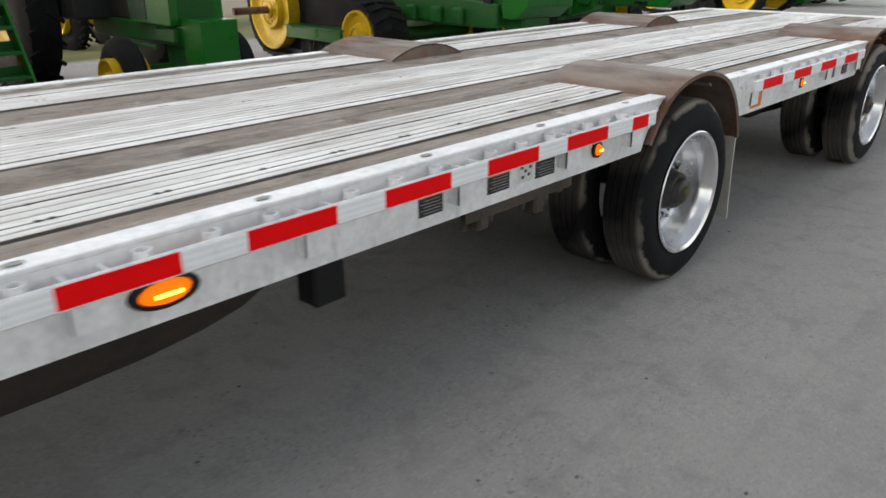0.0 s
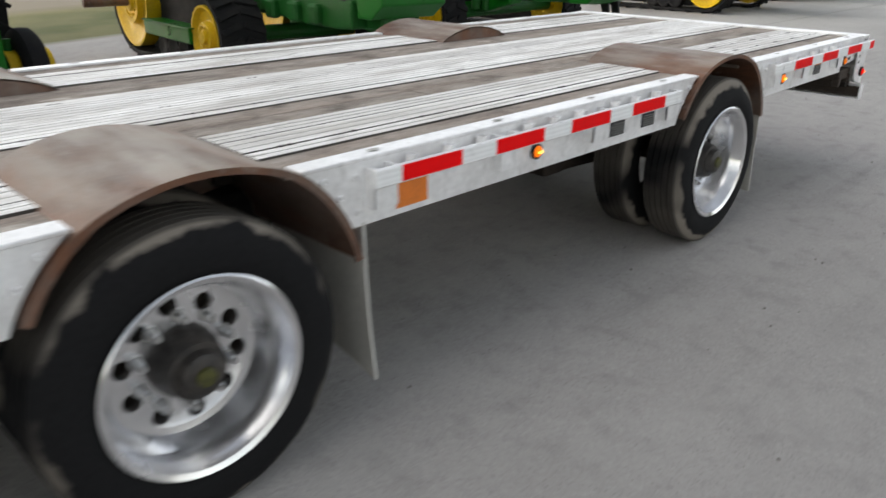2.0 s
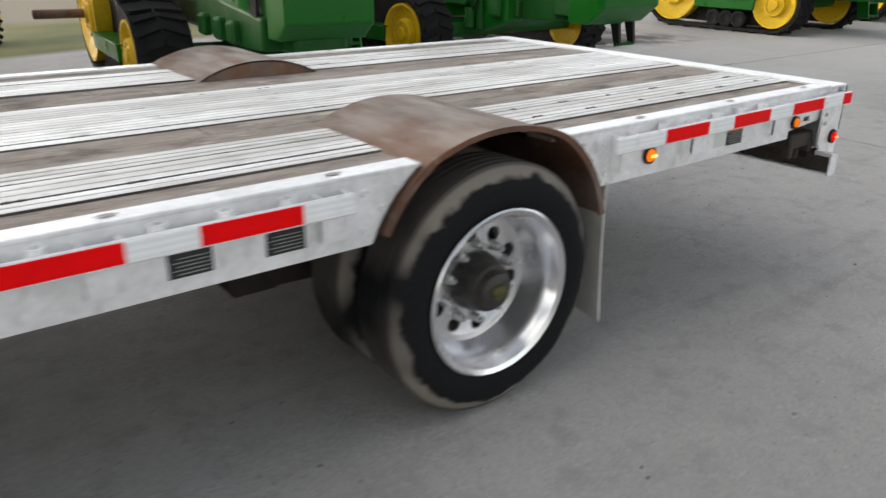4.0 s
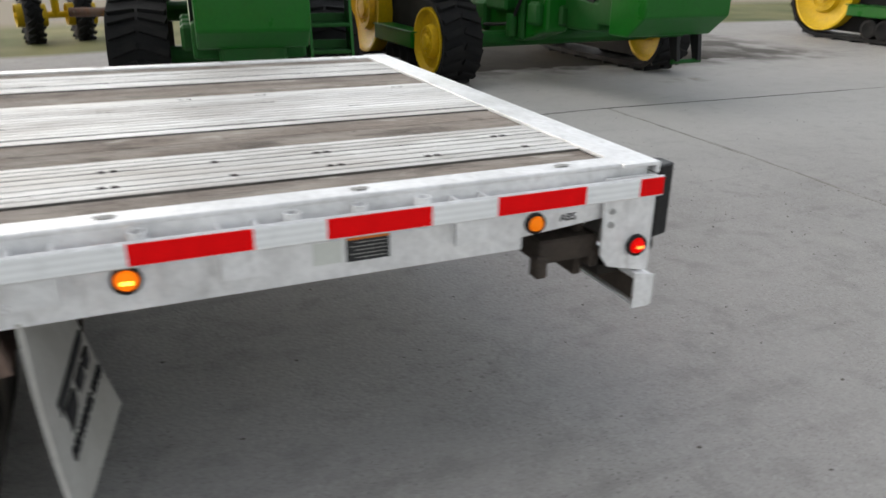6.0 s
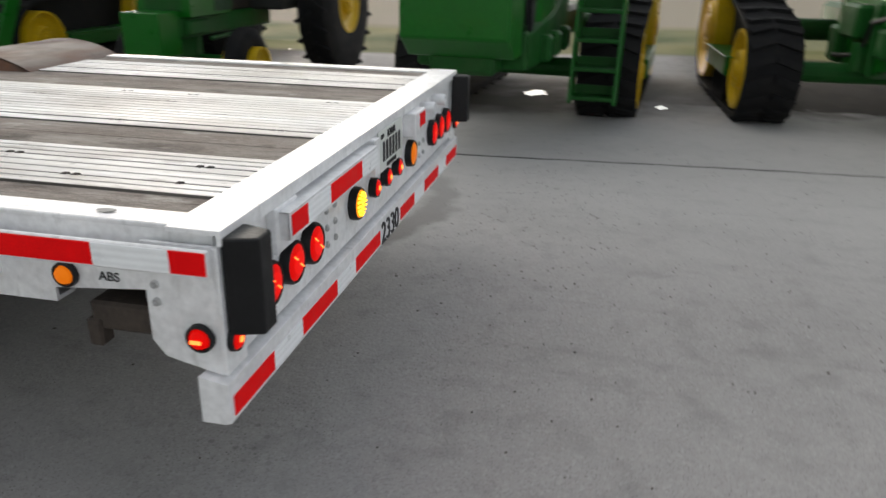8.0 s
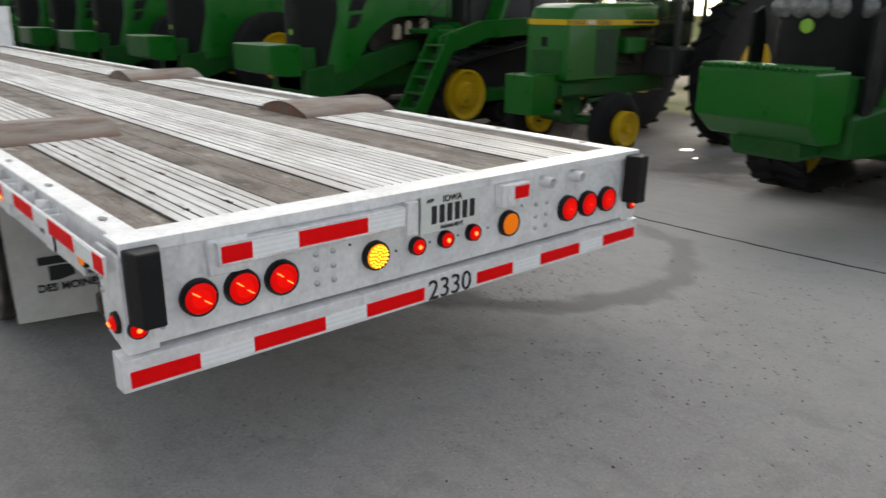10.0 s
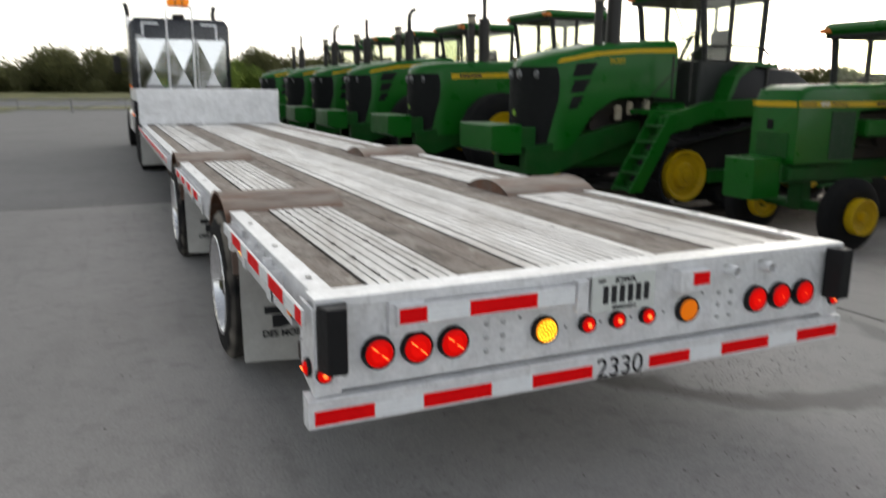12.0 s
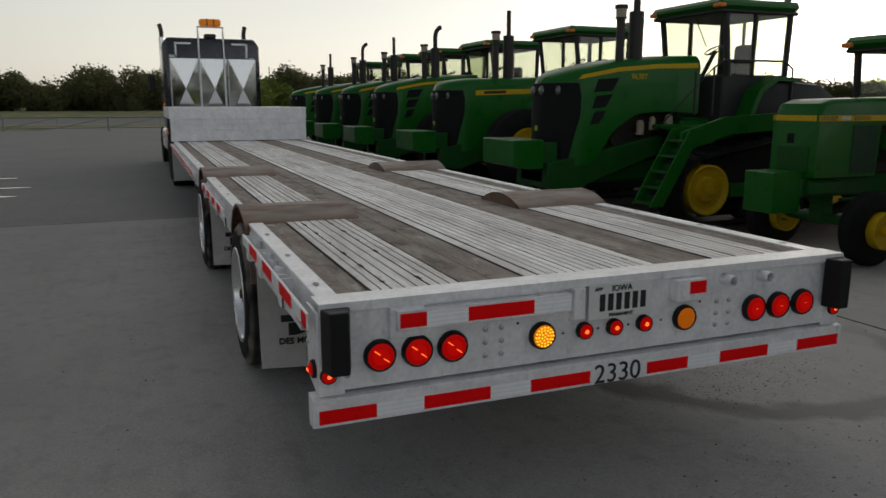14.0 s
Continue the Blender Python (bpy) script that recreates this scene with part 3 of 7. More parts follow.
def rail_end(y_axle, z, side):
    """Where a side rail meets the fender's arc at height z."""
    return y_axle + side * math.sqrt(max(FEND_R ** 2 - (z - FEND_Z) ** 2, 0)) + side * 0.012


SPAN = [(None, AXLES[0]), (AXLES[0], AXLES[1]), (AXLES[1], None)]


def span_at(k, z):
    a, c = SPAN[k]
    return (0.03 if a is None else rail_end(a, z, 1)), (12.55 if c is None else rail_end(c, z, -1))


# side rails, one each side and section, following the fenders' curve at their ends
ZS = [0.711 + i * (DECK - 0.711) / 6 for i in range(7)]
for sx in (-1, 1):
    for k in range(3):
        out = [(span_at(k, z)[0], z) for z in ZS] + [(span_at(k, z)[1], z) for z in reversed(ZS)]
        if k == 0:
            out = [(y + (0.42 if (z < 0.765 and y < 0.1) else 0), z) for y, z in out]
        b = BM()
        prism(b, out, sx * 1.224, sx * 1.234, "x")
        y0, y1 = span_at(k, DECK)
        box(b, min(sx * 1.155, sx * 1.238), max(sx * 1.155, sx * 1.238), y0, y1, DECK - 0.008, DECK + 0.005, 0.003)
        yb0, yb1 = span_at(k, 0.711)
        box(b, min(sx * 1.17, sx * 1.224), max(sx * 1.17, sx * 1.224), yb0 + (0.42 if k == 0 else 0), yb1, 0.711, 0.721)
        tp("side_rail", b, M_ALU, "white-grey aluminium side rail")
        # oval slots in the top flange
        for i in range(int((y1 - y0) / 0.61) + 1):
            yy = y0 + 0.28 + 0.61 * i
            if yy < y1 - 0.1:
                b = BM()
                r = bmesh.ops.create_circle(b, cap_ends=True, segments=14, radius=0.03)
                bmesh.ops.scale(b, vec=(0.42, 0.85, 1), verts=b.verts)
                bmesh.ops.translate(b, vec=(sx * 1.196, yy, DECK + 0.008), verts=b.verts)
                tp("slot", b, M_GREYPIT)

# rub rails with tape, pockets and spools
TAPE = [  # section, first red's far end, number of reds
    [(0.016, 0.10), (0.285, 0.565), (0.757, 1.036), (1.214, 1.494)],
    [(3.04 + 0.457 * i, 3.319 + 0.457 * i) for i in range(4)],
    [(5.93, 6.06)] + [(6.25 + 0.457 * i, 6.53 + 0.457 * i) for i in range(14)],
]
RUB = [(0.012, 1.775), (2.88, 4.80), (5.86, 12.5)]
POCKETS = [[1.735, 1.293, 0.683, 0.10], [4.792, 4.185, 3.590, 2.982], [7.72 + 0.61 * i for i in range(7, -1, -1)] + [7.11, 6.505, 6.03]]
for sx in (-1, 1):
    xo = sx * 1.297
    for k, (y0, y1) in enumerate(RUB):
        b = BM()
        box(b, min(sx * 1.286, xo), max(sx * 1.286, xo), y0, y1, 0.842, 0.905, 0.003)
        tp("rub_rail", b, M_ALU, "scuffed aluminium rub rail")
        cuts = [y0 + 0.004]
        for r0, r1 in TAPE[k]:
            cuts += [max(r0, y0 + 0.004), min(r1, y1 - 0.004)]
        cuts.append(y1 - 0.004)
        for i in range(len(cuts) - 1):
            if cuts[i + 1] - cuts[i] < 0.02 or (sx > 0 and i % 2 == 0 and k != 0):
                continue
            b = BM()
            box(b, min(xo, xo + sx * 0.0025), max(xo, xo + sx * 0.0025), cuts[i], cuts[i + 1], 0.848, 0.900)
            red = i % 2 == 1
            tp("tape", b, M_RED if red else M_WHITE, "red reflective tape" if red else "white reflective tape")
        # stake pockets every two feet, a closed one at each end, and pipe spools between them
        walls = [p for p in POCKETS[k] if y0 < p - 0.09 and p < y1 + 0.01]
        for p in walls:
            b = BM()
            xa, xb = sorted((sx * 1.234, sx * 1.286))
            for a0 in (p - 0.008, p - 0.095):
                box(b, xa, xb, a0, a0 + 0.008, 0.772, 0.903)
            xa, xb = sorted((sx * 1.2775, sx * 1.2858))
            box(b, xa, xb, p - 0.095, p, 0.772, 0.842)
            tp("stake_pocket", b, M_ALU)
        for p, q in zip(walls, walls[1:]):
            gap = p - 0.095 - q
            for i in range(1 if gap < 0.35 else 3):
                yy = q + gap * ((i + 0.5) / (1 if gap < 0.35 else 3))
                b = BM()
                spin(b, [(0.850, 0.0175), (0.850, 0.0215), (0.917, 0.0215), (0.917, 0.0175), (0.850, 0.0175)], "z", 14)
                bmesh.ops.translate(b, vec=(sx * 1.261, yy, 0), verts=b.verts)
                tp("spool", b, M_ALU, smooth=True)

# bolted end plates beside the fenders
for sx in (-1,):
    for ax in AXLES:
        for s in (-1, 1):
            for dy, z in ((0.40, 0.885), (0.52, 0.875), (0.46, 0.82), (0.53, 0.76)):
                b = BM()
                spin(b, [(0, 0.0), (-0.009, 0.006), (-0.009, 0.011), (0, 0.013)], "x", 8)
                bmesh.ops.translate(b, vec=(-1.2345, ax + s * dy, z), verts=b.verts)
                tp("bolt", b, M_ALU)

# deck: alternating wood boards and ribbed aluminium planks
WOODS = [(-1.166, -1.018), (-0.65, -0.362), (0.29, 0.62), (1.008, 1.166)]
RIBS = [(-1.018, -0.934, -0.777, -0.65), (-0.362, -0.296, -0.118, 0.06, 0.225, 0.29), (0.62, 0.75, 0.915, 1.008)]
INNER = 0.575


def plank_profile(w):
    """Cross-section of a wide flat extrusion with fine grooves about 45 mm apart, and a gap to the next plank."""
    n = max(round(w / 0.045), 1)
    out = [(0.003, -0.03)]
    for k in range(n):
        p = 0.003 if k == 0 else w * k / n + 0.0028
        q = w - 0.003 if k == n - 1 else w * (k + 1) / n - 0.0028
        out += [(p, -0.005 if k else -0.010), (p + 0.0012, -0.0012), (p + 0.0035, 0), (q - 0.0035, 0), (q - 0.0012, -0.0012), (q, -0.005 if k < n - 1 else -0.010)]
    return out + [(w - 0.003, -0.03)]


def deck_spans(xm):
    if abs(xm) < INNER:
        return [(0.128, 12.55)]
    h = math.sqrt(FEND_R ** 2 - (DECK - FEND_Z) ** 2) + 0.008
    return [(0.128, AXLES[0] - h), (AXLES[0] + h, AXLES[1] - h), (AXLES[1] + h, 12.55)]


slots = BM()
rnd = random.Random(4)
for edges in RIBS:
    x0, x1 = edges[0], edges[-1]
    for i, (xa, xe) in enumerate(zip(edges, edges[1:])):
        w = xe - xa
        for y0, y1 in deck_spans(xa + w / 2):
            b = BM()
            dz = rnd.uniform(-0.002, 0.002)
            prism(b, [(xa + px, DECK + pz + dz) for px, pz in plank_profile(w)], y0, y1, "y")
            for fc in b.faces:
                c = fc.calc_center_median()
                # recessed faces take the colours darkened for shade
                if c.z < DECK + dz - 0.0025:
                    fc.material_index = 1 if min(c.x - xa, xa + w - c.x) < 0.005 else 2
            tp("deck_plank", b, [M_RIB, M_GAP_SHADE, M_GROOVE])
            y = 0.3
            while y < y1 - 0.05:
                if y > y0 + 0.05 and i and rnd.random() < (0.85 if x0 < -0.5 else 0.5):
                    for d in (-0.017, 0.015):
                        if rnd.random() < 0.85:
                            box(slots, xa - 0.010, xa + 0.010, y + d - 0.010, y + d + 0.010, DECK - 0.012, DECK + 0.001, 0.002)
                y += 0.305
    b = BM()
    for y0, y1 in deck_spans((x0 + x1) / 2):
        box(b, x0, x1, y0, y1, DECK - 0.05, DECK - 0.032)
    tp("deck_bed", b, M_BLACK)
tagged(tp("deck_fastener", slots, M_DARKSTEEL), "dark screw heads and clips along the deck planks", "", kind="stuff")
for k, (x0, x1) in enumerate(WOODS):
    n = 1 if x1 - x0 < 0.2 else 2
    w = (x1 - x0) / n
    for i in range(n):
        for y0, y1 in deck_spans((x0 + x1) / 2):
            y = y0
            while y < y1 - 0.01:
                e = min(y + rnd.uniform(2.4, 4.2), y1)
                if y1 - e < 0.8:
                    e = y1
                b = BM()
                box(b, x0 + i * w + (0.010 if i == 0 else 0.001), x0 + (i + 1) * w - (0.004 if i == n - 1 else 0.001), y + 0.002, e - 0.002, DECK - 0.04, DECK - 0.004 + rnd.uniform(-0.004, 0.001), 0.003)
                tp("deck_board", b, M_WOOD)
                y = e

# frame under the deck
for sx in (-1, 1):
    b = BM()
    box(b, sx * 0.52 - 0.075, sx * 0.52 + 0.075, 0.5, 12.5, 0.47, 0.485)
    box(b, sx * 0.52 - 0.006, sx * 0.52 + 0.006, 0.5, 12.5, 0.48, 0.86)
    box(b, sx * 0.52 - 0.075, sx * 0.52 + 0.075, 0.5, 12.5, 0.85, 0.865)
    tp("main_beam", b, M_DARKSTEEL, "dirty steel main beam")
y = 0.3
while y < 12.5:
    if min(abs(y - a) for a in AXLES) > 0.55:
        b = BM()
        box(b, -1.22, 1.22, y - 0.03, y + 0.03, 0.755, 0.76)
        box(b, -1.22, 1.22, y - 0.004, y + 0.004, 0.755, 0.87)
        tp("cross_member", b, M_DARKSTEEL)
    y += 0.45
for ax in AXLES:
    b = BM()
    tube(b, (-1.0, ax, 0.43), (1.0, ax, 0.43), 0.065, seg=14)
    ab = tp("axle", b, M_DARKSTEEL, "dirty axle with air springs", smooth=True)
    for sx in (-1, 1):
        # hanger, trailing beam, air spring and its seat, damper and brake chamber
        b = BM()
        prism(b, [(ax + 0.42, 0.86), (ax + 0.78, 0.86), (ax + 0.70, 0.34), (ax + 0.52, 0.34)], sx * 0.52 - 0.085, sx * 0.52 + 0.085, "x", bevel=0.01)
        part("hanger", b, M_DARKSTEEL, ab)
        b = BM()
        prism(b, [(ax - 0.62, 0.34), (ax - 0.62, 0.42), (ax - 0.15, 0.50), (ax + 0.15, 0.50), (ax + 0.66, 0.44), (ax + 0.66, 0.34), (ax, 0.31)], sx * 0.52 - 0.055, sx * 0.52 + 0.055, "x", bevel=0.008)
        part("trailing_beam", b, M_DARKSTEEL, ab)
        b = BM()
        spin(b, [(0.42, 0.0), (0.42, 0.11), (0.47, 0.145), (0.53, 0.135), (0.56, 0.12), (0.60, 0.14), (0.66, 0.145), (0.70, 0.12), (0.72, 0.0)], "z", 22)
        bmesh.ops.translate(b, vec=(sx * 0.52, ax - 0.46, 0), verts=b.verts)
        bmesh.ops.recalc_face_normals(b, faces=b.faces)
        part("air_spring", b, M_RUBBER, ab, "black rubber air spring", True)
        b = BM()
        tube(b, (sx * 0.40, ax - 0.10, 0.40), (sx * 0.40, ax + 0.22, 0.82), 0.035, seg=12)
        part("damper", b, M_DARKSTEEL, ab, smooth=True)
        b = BM()
        tube(b, (sx * 0.33, ax + 0.12, 0.47), (sx * 0.33, ax + 0.34, 0.47), 0.085, seg=18)
        tube(b, (sx * 0.33, ax + 0.20, 0.47), (sx * 0.33, ax + 0.22, 0.47), 0.098, seg=18)
        part("brake_chamber", b, M_DARKSTEEL, ab, smooth=True)
    b = BM()
    box(b, -0.60, 0.60, ax + 0.46, ax + 0.60, 0.60, 0.86, 0.01)
    box(b, -0.60, 0.60, ax - 0.53, ax - 0.39, 0.72, 0.86, 0.01)
    part("suspension_member", b, M_DARKSTEEL, ab)

# fenders through the deck
for ax in AXLES:
    for sx in (-1, 1):
        b = BM()
        n = 28
        prev = None
        xo, xi = sx * 1.262, sx * 0.565
        for i in range(n + 1):
            a = radians(27 + 141 * i / n)
            c, s = math.cos(a), math.sin(a)
            ring = [b.verts.new((x, ax + r * c, arch_z(FEND_Z + r * s))) for x, r in ((xo, FEND_R - 0.022), (xo, FEND_R + 0.004), (xo - sx * 0.012, FEND_R), (xi, FEND_R), (xi, FEND_R - 0.01), (xo - sx * 0.012, FEND_R - 0.01), (xo - sx * 0.012, FEND_R - 0.022))]
            if prev:
                for j in range(len(ring)):
                    b.faces.new((prev[j], prev[(j + 1) % 7], ring[(j + 1) % 7], ring[j]))
            else:
                b.faces.new(ring)
            prev = ring
        b.faces.new(prev[::-1])
        # inner end closed by a segment plate above the deck
        seg = [b.verts.new((xi, ax + FEND_R * math.cos(radians(27 + 141 * i / n)), arch_z(FEND_Z + FEND_R * math.sin(radians(27 + 141 * i / n))))) for i in range(n + 1)]
        b.faces.new(seg)
        bmesh.ops.recalc_face_normals(b, faces=b.faces)
        tp("fender", b, M_ARCH, "rusty brown steel wheel arch dusted pale on top", smooth=True)


# wheels
def tyre_mat(name="muddy_tyre", lo=0.392, hi=0.455, patch=0.38):
    m = mat(name, (0.011, 0.011, 0.012), 0.8, 0, 0.3, 5, 60, 0.2, 90, spec=0.15)
    nt = m.node_tree
    n, l = nt.nodes, nt.links
    bs = n["Principled BSDF"]
    src = bs.inputs["Base Color"].links[0].from_socket
    tc = n.new("ShaderNodeTexCoord")
    mp = n.new("ShaderNodeMapping")
    mp.inputs["Scale"].default_value = (0, 1, 1)
    l.new(tc.outputs["Object"], mp.inputs[0])
    ln = n.new("ShaderNodeVectorMath")
    ln.operation = "LENGTH"
    l.new(mp.outputs[0], ln.inputs[0])
    no = n.new("ShaderNodeTexNoise")
    no.inputs["Scale"].default_value, no.inputs["Detail"].default_value = 9, 6
    l.new(tc.outputs["Object"], no.inputs["Vector"])
    ad = n.new("ShaderNodeMath")
    ad.operation = "MULTIPLY_ADD"
    l.new(no.outputs["Fac"], ad.inputs[0])
    ad.inputs[1].default_value = 0.10
    l.new(ln.outputs["Value"], ad.inputs[2])
    r = n.new("ShaderNodeMapRange")
    r.inputs["From Min"].default_value, r.inputs["From Max"].default_value = lo + 0.085, lo + 0.10
    r.inputs["To Max"].default_value = 0.92
    l.new(ad.outputs[0], r.inputs["Value"])
    big = n.new("ShaderNodeTexNoise")
    big.inputs["Scale"].default_value = 2.2
    l.new(tc.outputs["Object"], big.inputs["Vector"])
    br = n.new("ShaderNodeMapRange")
    br.inputs["From Min"].default_value, br.inputs["From Max"].default_value = patch, patch + 0.17
    l.new(big.outputs["Fac"], br.inputs["Value"])
    mu = n.new("ShaderNodeMath")
    mu.operation = "MULTIPLY"
    l.new(r.outputs[0], mu.inputs[0])
    l.new(br.outputs[0], mu.inputs[1])
    tr = n.new("ShaderNodeMapRange")
    tr.inputs["From Min"].default_value, tr.inputs["From Max"].default_value = 0.444, 0.452
    tr.inputs["To Min"].default_value, tr.inputs["To Max"].default_value = 1.0, 0.35
    l.new(ln.outputs["Value"], tr.inputs["Value"])
    m2 = n.new("ShaderNodeMath")
    m2.operation = "MULTIPLY"
    l.new(mu.outputs[0], m2.inputs[0])
    l.new(tr.outputs[0], m2.inputs[1])
    mu = m2
    x = n.new("ShaderNodeMix")
    x.data_type = "RGBA"
    l.new(mu.outputs[0], x.inputs["Factor"])
    l.new(src, x.inputs["A"])
    x.inputs["B"].default_value = (0.24, 0.215, 0.185, 1)
    l.new(x.outputs["Result"], bs.inputs["Base Color"])
    return m


M_TYRE = tyre_mat()
M_TYRE_MUD = tyre_mat("caked_tyre", 0.372, 0.455, 0.35)
TY_R = 0.458


def truck_tyre(parent, x, mirror, material):
    b = BM()
    w = 0.245
    prof = [(0.02, 0.29), (0.0, 0.33), (0.004, 0.40), (0.022, 0.437), (0.034, 0.449)]
    tread = []
    for i in range(5):
        u = 0.036 + i * (w - 0.072) / 5
        v = 0.036 + (i + 1) * (w - 0.072) / 5
        tread += [(u + 0.004, TY_R), (v - 0.004, TY_R), (v - 0.002, TY_R - 0.013), (v + 0.002, TY_R - 0.013)]
    prof += tread[:-2] + [(w - 0.034, 0.449), (w - 0.022, 0.437), (w - 0.004, 0.40), (w, 0.33), (w - 0.02, 0.29)]
    spin(b, [(mirror * p, r) for p, r in prof], "x", 56)
    bmesh.ops.translate(b, vec=(x, 0, 0), verts=b.verts)
    bmesh.ops.recalc_face_normals(b, faces=b.faces)
    return part("tyre", b, material, parent, "worn black tyre with dried mud on the shoulder", True)


def dual_wheel(ax, sx):
    """Outer dished wheel with hand holes, nuts and hub, and the inner tyre of the pair. The wheel's outside faces sx."""
    w = empty("wheel", pose(0, ax, TY_R - 0.030))
    w.parent = trailer
    k = -sx  # direction inwards
    caked = M_TYRE_MUD if ax < 4 else M_TYRE
    truck_tyre(w, sx * 1.285, k, caked)
    truck_tyre(w, sx * 0.970, k, caked)
    # barrel of the rim
    b = BM()
    X = lambda d: sx * (1.285 - d)
    spin(b, [(X(0.006), 0.285), (X(0.001), 0.308), (X(-0.004), 0.302), (X(0.004), 0.285), (X(0.03), 0.275), (X(0.05), 0.262), (X(0.09), 0.256), (X(0.125), 0.250), (X(0.152), 0.236), (X(0.158), 0.215)], "x", 56)
    bmesh.ops.recalc_face_normals(b, faces=b.faces)
    part("rim", b, M_CHROME, w, "polished aluminium rim", True)
    # disc with ten hand holes
    b = BM()
    es = []
    def circle(cy, cz, r, n, d):
        vs = [b.verts.new((X(d), cy + r * math.cos(2 * math.pi * i / n), cz + r * math.sin(2 * math.pi * i / n))) for i in range(n)]
        e = [b.edges.new((vs[i], vs[(i + 1) % n])) for i in range(n)]
        es.extend(e)
        return e
    circle(0, 0, 0.216, 60, 0.158)
    circle(0, 0, 0.105, 30, 0.158)
    holes = [circle(0.178 * math.cos(2 * math.pi * (i + 0.3) / 10), 0.178 * math.sin(2 * math.pi * (i + 0.3) / 10), 0.029, 14, 0.158) for i in range(10)]
    bmesh.ops.triangle_fill(b, use_beauty=True, use_dissolve=False, edges=es)
    for e in holes:
        r = bmesh.ops.extrude_edge_only(b, edges=e)
        bmesh.ops.translate(b, vec=(k * 0.03, 0, 0), verts=[v for v in r["geom"] if isinstance(v, bmesh.types.BMVert)])
    part("wheel_disc", b, M_CHROME, w, "polished wheel disc with round hand holes")
    b = BM()
    spin(b, [(X(0.22), 0.0), (X(0.22), 0.24)], "x", 24)
    part("brake_drum", b, M_DARKSTEEL, w)
    for i in range(10):
        a = 2 * math.pi * (i + 0.5) / 10
        b = BM()
        spin(b, [(X(0.158), 0.0225), (X(0.150), 0.0215), (X(0.150), 0.016), (X(0.118), 0.0155), (X(0.114), 0.010), (X(0.100), 0.010), (X(0.099), 0.0)], "x", 8)
        bmesh.ops.translate(b, vec=(0, 0.1425 * math.cos(a), 0.1425 * math.sin(a)), verts=b.verts)
        part("lug_nut", b, M_BOLT, w)
    b = BM()
    spin(b, [(X(0.16), 0.112), (X(0.13), 0.108), (X(0.10), 0.098), (X(0.075), 0.092), (X(0.06), 0.088), (X(0.058), 0.070), (X(0.03), 0.064), (X(0.024), 0.056), (X(0.022), 0.0)], "x", 28)
    bmesh.ops.recalc_face_normals(b, faces=b.faces)
    part("hub", b, M_GREASE, w, "greasy dark hub with an oil cap", True)
    b = BM()
    spin(b, [(X(0.022), 0.030), (X(0.010), 0.028), (X(0.008), 0.0)], "x", 18)
    part("hub_cap", b, M_DARKSTEEL if sx > 0 else M_YCAP, w, "grimy yellowish oil cap", True)
    return w


M_YCAP = mat("grimy_oil_cap", (0.07, 0.07, 0.015), 0.4, 0, 0.6, 30, 80, 0.1, 80, (0.03, 0.028, 0.022), 0.9, 25.0)
for ax in AXLES:
    for sx in (-1, 1):
        dual_wheel(ax + (0.055 if ax > 4 else 0.005), sx)

# mud flaps behind the wheels
for ax in AXLES:
    for sx in (-1, 1):
        b = BM()
        n = 10
        y0 = ax - 0.555
        prev = None
        for i in range(n + 1):
            t = i / n
            z = 0.72 - t * 0.60
            yy = y0 - 0.035 * t * t
            xa, xb = sorted((sx * 1.235, sx * 0.66))
            tw = 0.11 * t
            ya, yb = (yy, yy - tw) if sx < 0 else (yy - tw, yy)
            ring = [b.verts.new(v) for v in ((xa, ya, z), (xb, yb, z), (xb, yb + 0.012, z), (xa, ya + 0.012, z))]
            if prev:
                for j in range(4):
                    b.faces.new((prev[j], prev[(j + 1) % 4], ring[(j + 1) % 4], ring[j]))
            else:
                b.faces.new(ring)
            prev = ring
        b.faces.new(prev[::-1])
        bmesh.ops.recalc_face_normals(b, faces=b.faces)
        flap = tp("mud_flap", b, M_FLAP, "dirty white mud flap with black lettering", smooth=True)
        if sx < 0:
            # a plain block mark and the legible town name, facing rearwards
            b = BM()
            xm = -0.905
            for x0, x1, z0, z1 in ((-0.21, 0.21, 0.385, 0.425), (-0.17, -0.055, 0.305, 0.378), (-0.01, 0.09, 0.305, 0.378), (0.12, 0.19, 0.305, 0.378)):
                tz = (0.72 - (z0 + z1) / 2) / 0.60
                mm = Matrix.Translation((xm, y0 - 0.035 * tz * tz - 0.11 * tz * 0.574 - 0.002, 0)) @ Matrix.Rotation(-math.atan(0.11 * tz / 0.595), 4, "Z")
                box(b, x0, x1, -0.003, 0.006, z0, z1, 0, mm)
            part("printed_mark", b, M_INK, flap)
            tz = (0.72 - 0.272) / 0.60
            words("printed_line", "DES MOINES, IOWA", 0.052, pose(xm, y0 - 0.035 * tz * tz - 0.11 * 0.574 * tz - 0.003, 0.272, 90, 0, -math.degrees(math.atan(0.11 * tz / 0.595))), flap, M_INK, 0.0012, 0.004)
        b = BM()
        tube(b, (sx * 0.62, y0 + 0.02, 0.725), (sx * 1.20, y0 + 0.02, 0.725), 0.018)
        tp("flap_hanger", b, M_DARKSTEEL)

